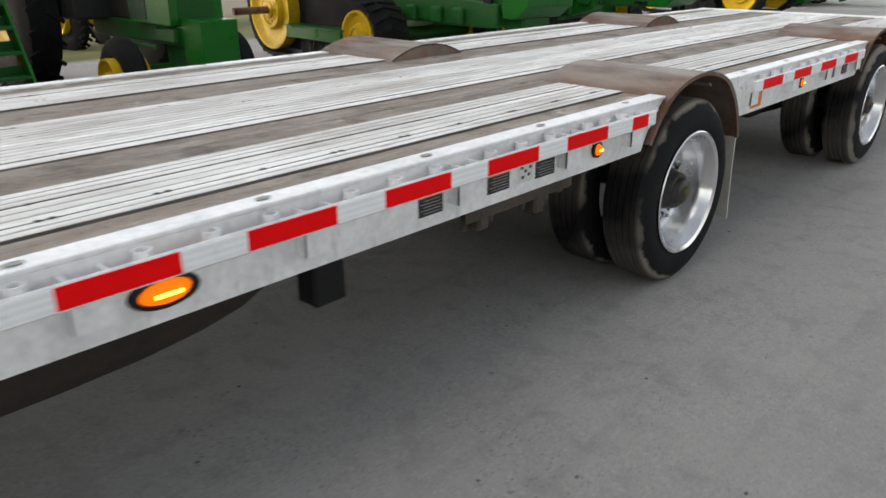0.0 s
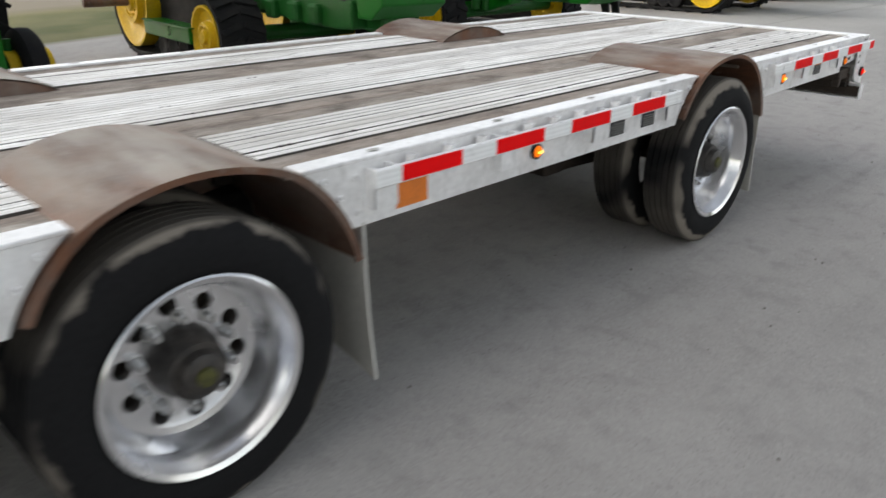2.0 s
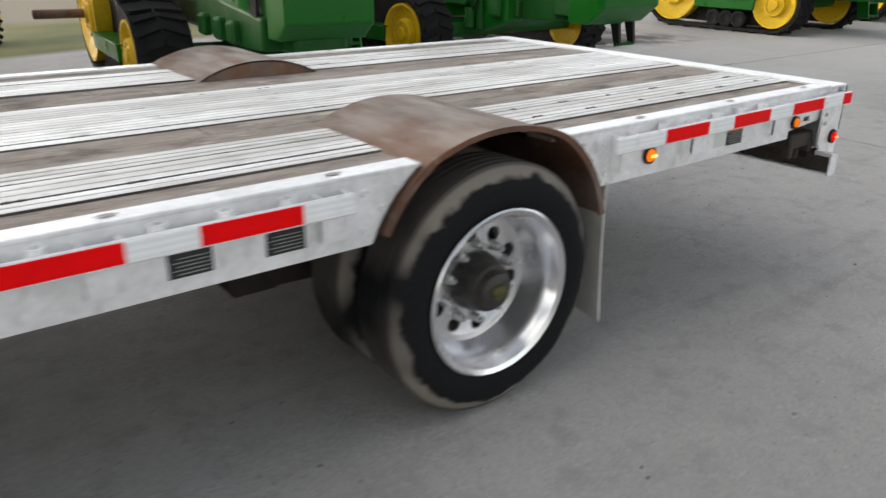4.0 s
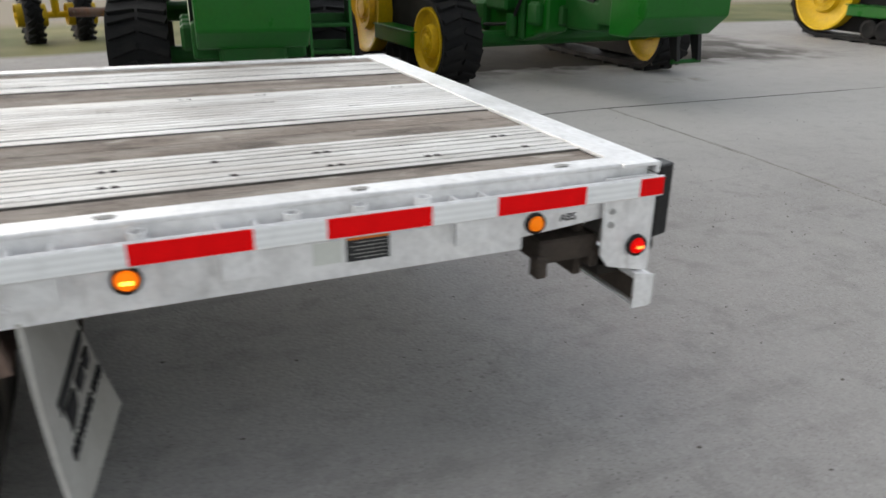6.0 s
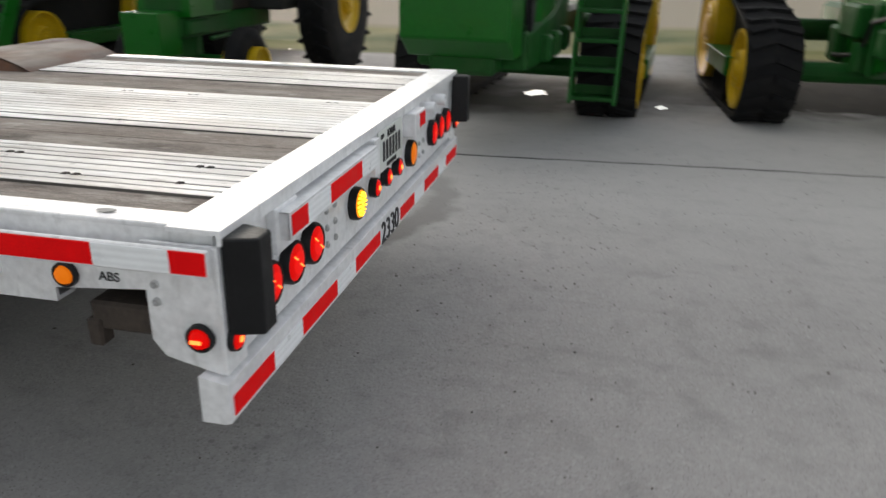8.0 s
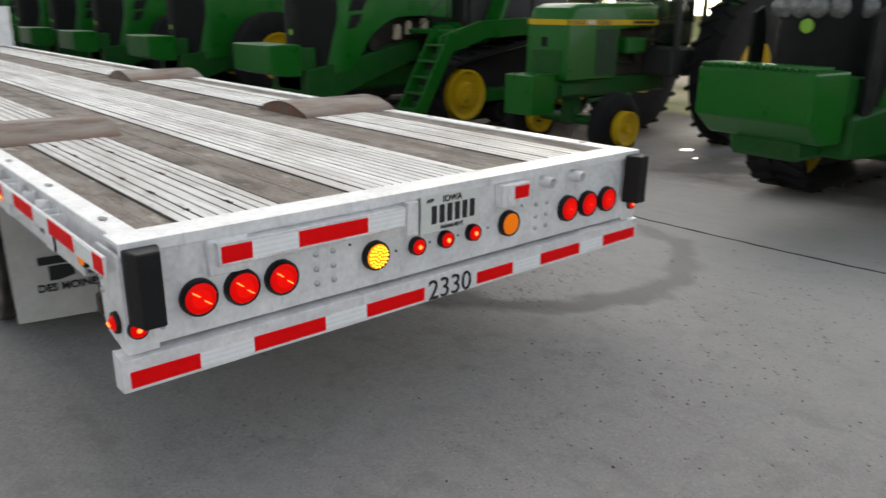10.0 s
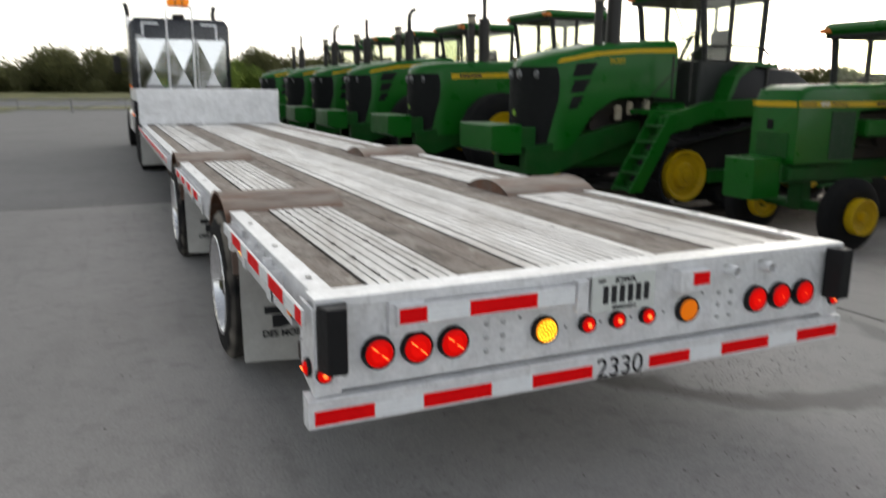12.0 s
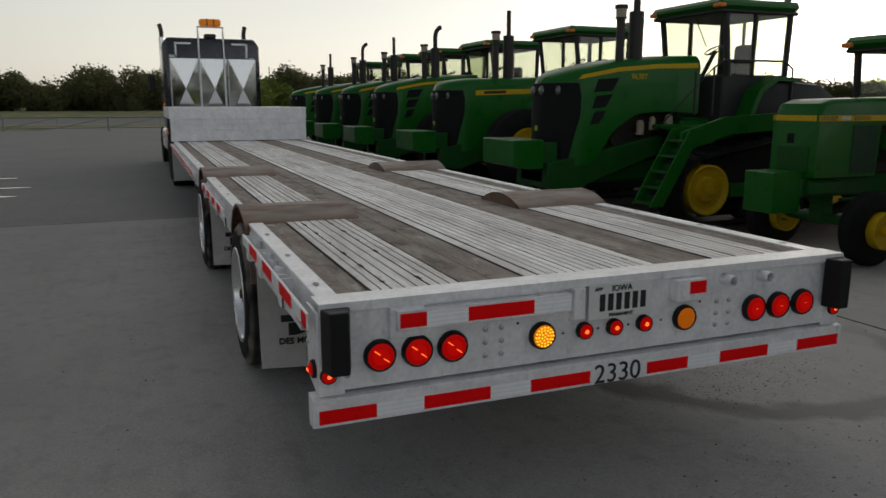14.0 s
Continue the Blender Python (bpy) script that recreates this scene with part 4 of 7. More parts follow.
# lamps on the sides
def side_lamp(y, z, r, lit, stretch=1.0, x=-1.2345):
    hold = BM()
    spin(hold, [(0.0, r * 1.35), (-0.012, r * 1.30), (-0.014, r * 1.05), (-0.004, r)], "x", 20)
    bmesh.ops.scale(hold, vec=(1, stretch, 1), verts=hold.verts)
    bmesh.ops.translate(hold, vec=(x, y, z), verts=hold.verts)
    bmesh.ops.recalc_face_normals(hold, faces=hold.faces)
    base = tp("side_lamp", hold, M_BLACK, {"amber": "lit amber side marker lamp", "off": "unlit amber side marker lamp", "red": "lit red side marker lamp"}[lit], smooth=True)
    b = BM()
    spin(b, [(-0.006, r), (-0.018, r * 0.85), (-0.024, r * 0.45), (-0.026, 0.0)], "x", 20)
    bmesh.ops.scale(b, vec=(1, stretch, 1), verts=b.verts)
    bmesh.ops.translate(b, vec=(x, y, z), verts=b.verts)
    part("lens", b, {"amber": M_LAMP_AMB, "off": M_LAMP_OFF, "red": M_LAMP_RED}[lit], base, smooth=True)
    if lit != "off":
        b = BM()
        box(b, -0.029, -0.026, -r * 0.5 * stretch, r * 0.5 * stretch, -r * 0.16, r * 0.16)
        bmesh.ops.translate(b, vec=(x, y, z), verts=b.verts)
        part("bulb", b, M_LAMP_AMBHOT if lit == "amber" else M_LAMP_HOT, base)


side_lamp(1.504, 0.792, 0.027, "amber")
side_lamp(0.411, 0.787, 0.024, "off")
side_lamp(3.92, 0.790, 0.024, "amber")
side_lamp(6.225, 0.790, 0.026, "amber")
side_lamp(8.099, 0.790, 0.031, "amber", 2.2)
words("abs_marking", "ABS", 0.032, pose(-1.2355, 0.30, 0.79, 90, 0, -90), trailer, M_INK, 0.0, 0.0012)
for z in (0.80, 0.757):
    b = BM()
    spin(b, [(0, 0.0), (-0.008, 0.005), (-0.008, 0.009), (0, 0.011)], "x", 8)
    bmesh.ops.translate(b, vec=(-1.2622, 0.165, z), verts=b.verts)
    tp("post_bolt", b, M_BOLT)

# stickers on the rail, with lines of tiny unreadable print as bars
for y, w, top in ((0.913, 0.118, True), (3.330, 0.115, False), (3.066, 0.115, False), (7.192, 0.110, True), (6.850, 0.119, True), (6.575, 0.119, False)):
    b = BM()
    box(b, -1.2365, -1.234, y - w / 2, y + w / 2, 0.752, 0.822)
    st = tp("sticker", b, M_PAPER, "black sticker with rows of small pale print")
    b = BM()
    for i in range(5):
        box(b, -1.2372, -1.2364, y - w * 0.42, y + w * (0.42 if i % 2 else 0.3), 0.7605 + i * 0.0105, 0.7628 + i * 0.0105)
    part("small_print", b, M_GREYPIT, st)
    if top:
        b = BM()
        box(b, -1.2376, -1.2364, y - w / 2 + 0.002, y + w / 2 - 0.002, 0.8125, 0.8205)
        part("warning_strip", b, M_ORANGE, st, "orange strip along the sticker's top")
# white sticker with small black figures
b = BM()
box(b, -1.2365, -1.234, 6.651, 6.736, 0.755, 0.822)
st = tp("sticker", b, M_PLATE, "white sticker with small black figures")
for dy, dz in ((0.012, 0.045), (0.040, 0.034), (0.020, 0.018), (0.055, 0.012), (0.062, 0.048)):
    b = BM()
    box(b, -1.2374, -1.2364, 6.651 + dy, 6.651 + dy + 0.014, 0.757 + dz, 0.757 + dz + 0.011, 0.0003)
    part("printed_figure", b, M_INK, st)
b = BM()
box(b, -1.2365, -1.234, 4.517, 4.658, 0.732, 0.840)
tp("orange_tape", b, M_ORANGE, "strip of orange tape")
# pale label beside the rear sticker
b = BM()
box(b, -1.2365, -1.234, 0.985, 1.06, 0.755, 0.815)
tp("pale_label", b, M_PLATE)

# rusty winch track and dark gear below the rail
b = BM()
box(b, -1.222, -1.16, 6.37, 7.01, 0.694, 0.7105)
box(b, -1.224, -1.216, 6.37, 7.01, 0.666, 0.7105)
for y, dz in ((6.42, 0.05), (6.55, 0.0), (6.74, 0.06), (6.88, 0.02)):
    box(b, -1.225, -1.15, y, y + 0.06, 0.60 + dz, 0.70, 0.01)
    tube(b, (-1.19, y + 0.1, 0.63), (-1.19, y + 0.1, 0.70), 0.012)
tp("winch_track", b, M_MUD_BLACK, "dark brown grimy winch track under the rail")
b = BM()
box(b, -1.05, -0.95, 7.40, 7.53, 0.47, 0.72, 0.01)
tp("support_bracket", b, M_BLACK, "black hanging bracket")
b = BM()
spin(b, [(7.56, 0.0), (7.60, 0.035), (7.70, 0.07), (7.85, 0.096), (8.05, 0.113), (8.3, 0.12), (9.5, 0.12), (9.58, 0.08), (9.6, 0.0)], "y", 24)
bmesh.ops.translate(b, vec=(-0.86, 0, 0.555), verts=b.verts)
bmesh.ops.recalc_face_normals(b, faces=b.faces)
tp("air_tank", b, M_DARKSTEEL, "dark dirty air tank", smooth=True)

# ---- rear end of the trailer ----
b = BM()
box(b, -1.165, 1.165, 0.02, 0.032, 0.60, 0.928)
tp("rear_plate", b, M_ALU, "brushed aluminium rear plate")
b = BM()
prism(b, [(0.0, DECK + 0.006), (0.13, DECK + 0.006), (0.13, DECK - 0.006), (0.012, DECK - 0.006), (0.012, DECK - 0.03), (0.0, DECK - 0.03)], -1.255, 1.255, "x", bevel=0.002)
tp("rear_rail", b, M_ALU, "worn white rear edge of the deck")
for sx in (-1, 1):
    b = BM()
    xa, xb = sorted((sx * 1.165, sx * 1.262))
    box(b, xa, xb, 0.008, 0.022, 0.588, DECK - 0.032, 0.002)
    xa, xb = sorted((sx * 1.252, sx * 1.262))
    prism(b, [(0.022, 0.588), (0.16, 0.62), (0.19, 0.66), (0.19, 0.90), (0.022, 0.90)], xa, xb, "x")
    tp("corner_post", b, M_ALU, "white corner post")
    b = BM()
    xa, xb = sorted((sx * 1.145, sx * 1.25))
    prism(b, [(xa, -0.01), (xa + 0.02, -0.075), (xb - 0.02, -0.075), (xb, -0.01), (xb, 0.007), (xa, 0.007)], 0.687, 0.918, "z", bevel=0.006)
    tp("rubber_bumper", b, M_BLACK, "black rubber dock bumper")
b = BM()
prism(b, [(0.0, 0.474), (0.06, 0.474), (0.06, 0.486), (0.012, 0.486), (0.012, 0.566), (0.07, 0.572), (0.07, 0.592), (0.0, 0.578)], -1.285, 1.285, "x", bevel=0.002)
for x in (-1.2875, 1.2795):
    prism(b, [(-0.001, 0.482), (0.009, 0.473), (0.071, 0.473), (0.071, 0.592), (-0.001, 0.579)], x, x + 0.008, "x")
tp("rear_bumper", b, M_ALU, "aluminium underride bumper")
b = BM()
prism(b, [(0.055, 0.566), (0.15, 0.566), (0.15, 0.60), (0.055, 0.60)], -1.2, 1.2, "x")
for x in (-0.6, 0.6):
    box(b, x - 0.04, x + 0.04, 0.07, 0.3, 0.58, 0.85)
tp("bumper_bracket", b, M_DARKSTEEL)
# added bar that turns the inner side of the bumper dark
b = BM()
prism(b, [(0.024, 0.492), (0.056, 0.492), (0.056, 0.564), (0.024, 0.560)], -1.27, 1.27, "x")
tp("bumper_backing", b, M_MUD_BLACK, "dark bar added behind the bumper's inner face")
# added panel that keeps the cavity above the bumper dark
b = BM()
box(b, -1.18, 1.18, 0.20, 0.23, 0.57, 0.86, 0.004)
tp("rear_dark_panel", b, M_MUD_BLACK, "dark panel added in the cavity under the deck's end")
b = BM()
box(b, -1.22, -1.0, 0.17, 0.38, 0.640, 0.715, 0.008)
box(b, -1.228, -1.18, 0.35, 0.39, 0.598, 0.67, 0.006)
box(b, -1.228, -1.18, 0.17, 0.205, 0.610, 0.67, 0.006)
tp("ramp_latch", b, M_MUD_BLACK, "dark brown steel latch under the rail")

BUMPER_TAPE = [(-1.265, -1.049, 1), (-1.049, -0.862, 0), (-0.862, -0.583, 1), (-0.583, -0.405, 0), (-0.405, -0.126, 1),
               (0.16, 0.375, 1), (0.375, 0.553, 0), (0.553, 0.832, 1), (0.832, 1.010, 0), (1.010, 1.27, 1)]
for x0, x1, red in BUMPER_TAPE:
    b = BM()
    box(b, x0, x1, -0.0025, -0.0001, 0.486, 0.538)
    tp("tape", b, M_RED if red else M_WHITE, "red reflective tape" if red else "white reflective tape")
words("unit_number", "2330", 0.118, pose(0.010, -0.002, 0.513, 90, 0, 0), trailer, M_INK, -0.0004)

# hollow bar with tape
b = BM()
box(b, -0.975, -0.245, -0.034, -0.026, 0.815, 0.888, 0.002)
box(b, -0.975, -0.245, -0.034, 0.020, 0.884, 0.889, 0.001)
box(b, -0.975, -0.967, -0.03, 0.02, 0.815, 0.888)
box(b, -0.253, -0.245, -0.03, 0.02, 0.815, 0.888)
for x in (-0.86, -0.42, -0.30):
    box(b, x - 0.004, x + 0.004, -0.03, 0.02, 0.818, 0.885)
box(b, -0.995, -0.86, -0.005, 0.022, 0.78, 0.90, 0.003)
tp("tape_bar", b, M_ALU, "aluminium bar carrying reflective tape")
for x0, x1, red in ((-0.965, -0.862, 1), (-0.862, -0.695, 0), (-0.695, -0.415, 1), (-0.415, -0.25, 0)):
    b = BM()
    box(b, x0, x1, -0.0365, -0.0342, 0.826, 0.880)
    tp("tape", b, M_RED if red else M_WHITE, "red reflective tape" if red else "white reflective tape")
# small box with red tape and two stub pipes
b = BM()
box(b, 0.27, 0.425, -0.035, 0.02, 0.80, 0.897, 0.004)
rb = tp("tape_box", b, M_ALU, "small aluminium box with red tape")
b = BM()
box(b, 0.335, 0.42, -0.0375, -0.0352, 0.832, 0.885)
part("tape", b, M_RED, rb, "red reflective tape")
for x in (0.565, 0.77):
    b = BM()
    spin(b, [(0.02, 0.026), (-0.042, 0.026), (-0.045, 0.024), (-0.042, 0.020), (0.015, 0.0195), (0.015, 0.0)], "y", 18)
    bmesh.ops.translate(b, vec=(x, 0, 0.868), verts=b.verts)
    bmesh.ops.recalc_face_normals(b, faces=b.faces)
    tp("stub_pipe", b, M_ALU, "aluminium stub pipe", smooth=True)
# licence plate with bars in place of the number
b = BM()
box(b, -0.15, 0.158, -0.008, -0.003, 0.757, 0.908, 0.002)
pl = tp("licence_plate", b, M_PLATE, "white licence plate with black print")
for i in range(6):
    x = -0.098 + i * 0.040
    b = BM()
    box(b, x, x + 0.026, -0.0095, -0.0078, 0.792, 0.864)
    part("number_bar", b, M_INK, pl)
words("plate_state", "IOWA", 0.036, pose(0.008, -0.0092, 0.884, 90, 0, 0), pl, M_INK, 0.0004)
words("plate_word", "PERMANENT", 0.021, pose(0.008, -0.0092, 0.773, 90, 0, 0), pl, M_INK, 0.0003)
words("plate_code", "APP", 0.021, pose(-0.105, -0.0092, 0.886, 90, 0, 0), pl, M_INK, 0.0003)
b = BM()
box(b, -0.225, -0.172, -0.02, 0.02, 0.77, 0.90, 0.003)
tp("plate_bracket", b, M_ALU)


def rear_lamp(x, z, r, kind):
    b = BM()
    spin(b, [(0.02, r * 1.21), (0.0, r * 1.19), (-0.008, r * 1.10), (-0.006, r)], "y", 32)
    bmesh.ops.translate(b, vec=(x, 0, z), verts=b.verts)
    bmesh.ops.recalc_face_normals(b, faces=b.faces)
    base = tp("rear_lamp", b, M_BLACK, {"red": "round lit red tail lamp", "small": "small round lit red lamp", "amber": "round amber flasher of small bright cells"}[kind], smooth=True)
    b = BM()
    spin(b, [(-0.004, r), (-0.010, r * 0.8), (-0.012, 0.0)], "y", 32)
    bmesh.ops.translate(b, vec=(x, 0, z), verts=b.verts)
    part("lens", b, (M_LAMP_FLASH if x < 0 else M_LAMP_OFF) if kind == "amber" else M_LAMP_RED, base, smooth=True)
    b = BM()
    if kind == "amber":
        for ring, n in ((0.0, 1), (0.30, 6), (0.58, 12), (0.82, 16)):
            for i in range(n):
                a = 2 * math.pi * i / n + ring
                tube(b, (x + r * ring * math.cos(a), -0.010, z + r * ring * math.sin(a)), (x + r * ring * math.cos(a), -0.0155, z + r * ring * math.sin(a)), 0.0042, 0.003, seg=6)
        if x < 0:
            part("bright_cells", b, M_CELL, base)
    elif kind == "red":
        for u, v in ((-0.38, 0.40), (0.40, -0.30)) if x < 0 else ((0.02, 0.0),):
            if x > 0:
                tube(b, (x, -0.0125, z), (x, -0.0135, z), r * 0.05, seg=8)
                continue
            box(b, -r * 0.26, r * 0.26, -0.0015, 0.0015, -0.0018, 0.0018, 0, Matrix.Translation((x + r * u * 0.9, -0.0128, z + r * v * 0.9)) @ Matrix.Rotation(radians(38), 4, "Y"))
        part("bulb_glint", b, M_LAMP_HOT, base)
        b = BM()
        spin(b, [(-0.0115, r * 0.62), (-0.0123, r * 0.4), (-0.0126, 0.0)], "y", 24)
        bmesh.ops.translate(b, vec=(x, 0, z), verts=b.verts)
        part("lens_core", b, M_LAMP_CORE, base, smooth=True)
    else:
        tube(b, (x, -0.012, z), (x, -0.016, z), r * 0.32, r * 0.25, seg=10)
        part("bulb_glint", b, M_LAMP_HOT, base)


M_CELL = glow("amber_cells", (1.0, 0.55, 0.03), 1.5, (0.7, 0.3, 0.02))
M_LAMP_FLASH = glow("flashing_amber_lens", (1.0, 0.30, 0.006), 0.45, (0.6, 0.20, 0.01))
for sx in (-1, 1):
    for x in (0.74, 0.884, 1.03):
        rear_lamp(sx * x, 0.718, 0.051, "red")
    rear_lamp(sx * 0.351, 0.715, 0.047, "amber")
    rear_lamp(sx * 1.226, 0.668, 0.026, "small")
    for x in (0.53, 0.60):
        for z in (0.768, 0.714, 0.660):
            b = BM()
            spin(b, [(0.021, 0.0115), (0.014, 0.010), (0.011, 0.005), (0.010, 0.0)], "y", 10)
            bmesh.ops.translate(b, vec=(sx * x, 0, z), verts=b.verts)
            tp("rivet", b, M_BOLT, smooth=True)
for x in (-0.155, -0.009, 0.14):
    rear_lamp(x, 0.713, 0.030, "small")
for x, z in ((-0.457, 0.775), (-0.25, 0.71), (-0.083, 0.712), (0.067, 0.712), (0.235, 0.714), (0.44, 0.775)):
    b = BM()
    spin(b, [(0.0199, 0.006), (0.0185, 0.004), (0.0185, 0.0)], "y", 8)
    bmesh.ops.translate(b, vec=(x, 0, z), verts=b.verts)
    tp("drill_hole", b, M_BLACK)
b = BM()
tube(b, (-1.165, 0.01, 0.672), (-1.165, -0.03, 0.672), 0.010)
tp("knob", b, M_BOLT)
side_lamp(0.066, 0.680, 0.026, "red", x=-1.2625)

# ---- riser and upper deck at the trailer's front ----
b = BM()
box(b, -1.26, 1.26, 12.575, 12.585, 0.935, 1.562)
riser = tp("riser_wall", b, M_ALU, "white aluminium riser wall of lapped panels")
for z0, z1 in ((0.935, 1.128), (1.146, 1.238), (1.256, 1.330), (1.345, 1.562)):
    b = BM()
    box(b, -1.25, 1.25, 12.555, 12.574, z0, z1, 0.003)
    part("riser_panel", b, M_ALU, riser)
for x in (-1.262, 1.262):
    b = BM()
    box(b, x - 0.012, x + 0.012, 12.545, 12.60, 0.935, 1.562)
    part("riser_edge", b, M_ALU, riser)
b = BM()
box(b, -1.29, 1.29, 12.582, 15.75, 1.35, 1.57, 0.004)
tp("upper_deck", b, M_ALU, "aluminium upper deck")
b = BM()
box(b, -0.6, 0.6, 12.62, 15.6, 0.95, 1.34)
tp("gooseneck", b, M_DARKSTEEL)


# ---- tractors ----
NOSE = 0.52


def hood_shell(b, side, half, top_in=0.12, mi=0):
    """A hood from its side outline (x, z), narrowed a little towards the top and rounded."""
    zs = [p[1] for p in side]
    z0, z1 = min(zs), max(zs)
    L = [b.verts.new((x, -half + top_in * max((z - z0) / (z1 - z0) - 0.55, 0) ** 1.5, z)) for x, z in side]
    R = [b.verts.new((x, half - top_in * max((z - z0) / (z1 - z0) - 0.55, 0) ** 1.5, z)) for x, z in side]
    n = len(side)
    fs = [b.faces.new((L[i], L[(i + 1) % n], R[(i + 1) % n], R[i])) for i in range(n)]
    fs += [b.faces.new(L[::-1]), b.faces.new(R)]
    bmesh.ops.recalc_face_normals(b, faces=fs)
    es = [e for e in b.edges if len(e.link_faces) == 2 and abs(e.verts[0].co.z + e.verts[1].co.z) / 2 > z0 + (z1 - z0) * 0.5 and e.calc_face_angle(0) > 0.9]
    if es:
        bmesh.ops.bevel(b, geom=es, offset=0.07, segments=3, affect="EDGES", profile=0.5)


def nose_curve(y, half, depth=NOSE):
    """How far the rounded nose falls back at a distance y from its middle."""
    return depth * (abs(y) / half) ** 3


def hood_loft(b, tops, bottoms, half, edge=0.16):
    """A hood drawn through cross-sections along x, with a nose that is rounded in plan and soft top edges."""
    def at(line, x):
        for (xa, za), (xb, zb) in zip(line, line[1:]):
            if x <= xb:
                return za + (zb - za) * (x - xa) / (xb - xa)
        return line[-1][1]
    x_end = tops[-1][0]
    xs = [0.0, 0.02, 0.06, 0.12, 0.2, 0.3, 0.4, NOSE] + [NOSE + (x_end - NOSE) * i / 16 for i in range(1, 17)]
    rings = []
    for x in xs:
        w = half * min((max(x, 0.0006) / NOSE) ** (1 / 3), 1.0)
        zt, zb = at(tops, x), at(bottoms, x)
        e = min(edge, (zt - zb) * 0.4, w * 0.8)
        sec = [(-w, zb), (-w, zt - e * 1.5), (-w + e * 0.15, zt - e * 0.75), (-w + e * 0.5, zt - e * 0.28), (-w + e, zt - e * 0.05), (-w * 0.35, zt + 0.01)]
        sec += [(-y, z) for y, z in reversed(sec)]
        rings.append([b.verts.new((x, y, z)) for y, z in sec])
    n = len(rings[0])
    for p, q in zip(rings, rings[1:]):
        for j in range(n):
            b.faces.new((p[j], p[(j + 1) % n], q[(j + 1) % n], q[j]))
    b.faces.new(rings[0])
    b.faces.new(rings[-1][::-1])
    bmesh.ops.recalc_face_normals(b, faces=b.faces)


def belt(b, x0, z0, r0, x1, z1, r1, ya, yb, thick=0.06, lug=0.035):
    """A closed rubber track round two wheels, with tread lugs."""
    d = math.hypot(x1 - x0, z1 - z0)
    base = math.atan2(z1 - z0, x1 - x0)
    off = math.acos(max(min((r0 - r1) / d, 1), -1))
    path = []
    n = 16
    for i in range(n + 1):
        a = base + off + (2 * math.pi - 2 * off) * i / n
        path.append((x0, z0, r0, a))
    for i in range(n + 1):
        a = base - off + 2 * off * i / n
        path.append((x1, z1, r1, a))
    pts = []
    for i, (cx, cz, r, a) in enumerate(path):
        pts.append((cx, cz, r, a))
    full = []
    for p, q in zip(pts, pts[1:] + pts[:1]):
        full.append(p)
        if p[0] != q[0]:
            for k in range(1, 12):
                t = k / 12
                full.append(tuple(p[j] + (q[j] - p[j]) * t for j in range(3)) + (p[3],))
    rings, places = [], []
    for cx, cz, r, a in full:
        c, s = math.cos(a), math.sin(a)
        rings.append([b.verts.new((cx + rr * c, y, cz + rr * s)) for y, rr in ((ya, r), (ya, r + thick), (yb, r + thick), (yb, r))])
    m = len(rings)
    for i in range(m):
        p, q = rings[i], rings[(i + 1) % m]
        for j in range(4):
            b.faces.new((p[j], p[(j + 1) % 4], q[(j + 1) % 4], q[j]))
    for i in range(0, m, 2):
        cx, cz, r, a = full[i]
        mm = Matrix.Translation((cx, (ya + yb) / 2, cz)) @ Matrix.Rotation(-a, 4, "Y") @ Matrix.Translation((r + thick + lug / 2, 0, 0))
        for sgn in (-1, 1):
            places.append(mm @ Matrix.Translation((0, sgn * (yb - ya) * 0.26, 0)) @ Matrix.Rotation(radians(sgn * 20), 4, "X"))
    bmesh.ops.recalc_face_normals(b, faces=b.faces)
    return places


def disc_wheel(b, x, z, y_out, r, depth, side):
    """A dished steel wheel facing side (-1 or 1) along y."""
    prof = [(0, r), (0.0, r * 0.93), (depth * 0.55, r * 0.80), (depth * 0.75, r * 0.55), (depth * 0.55, r * 0.42), (depth * 0.1, r * 0.36), (0.0, r * 0.22), (-0.03, r * 0.20), (-0.035, 0.0)]
    vs = spin(b, [(y_out - side * p, rr) for p, rr in prof], "y", 32)
    for i in range(10):
        a = 2 * math.pi * i / 10
        vs += tube(b, (r * 0.30 * math.cos(a), y_out - side * depth * 0.2, r * 0.30 * math.sin(a)), (r * 0.30 * math.cos(a), y_out + side * 0.012, r * 0.30 * math.sin(a)), r * 0.028, seg=6)
    vs += spin(b, [(y_out, r), (y_out - side * 0.38, r), (y_out - side * 0.38, r * 0.9), (y_out - side * 0.34, r * 0.8), (y_out - side * 0.32, r * 0.3), (y_out - side * 0.40, r * 0.25), (y_out - side * 0.40, 0.0)], "y", 32)
    bmesh.ops.translate(b, vec=(x, 0, z), verts=list(set(vs)))


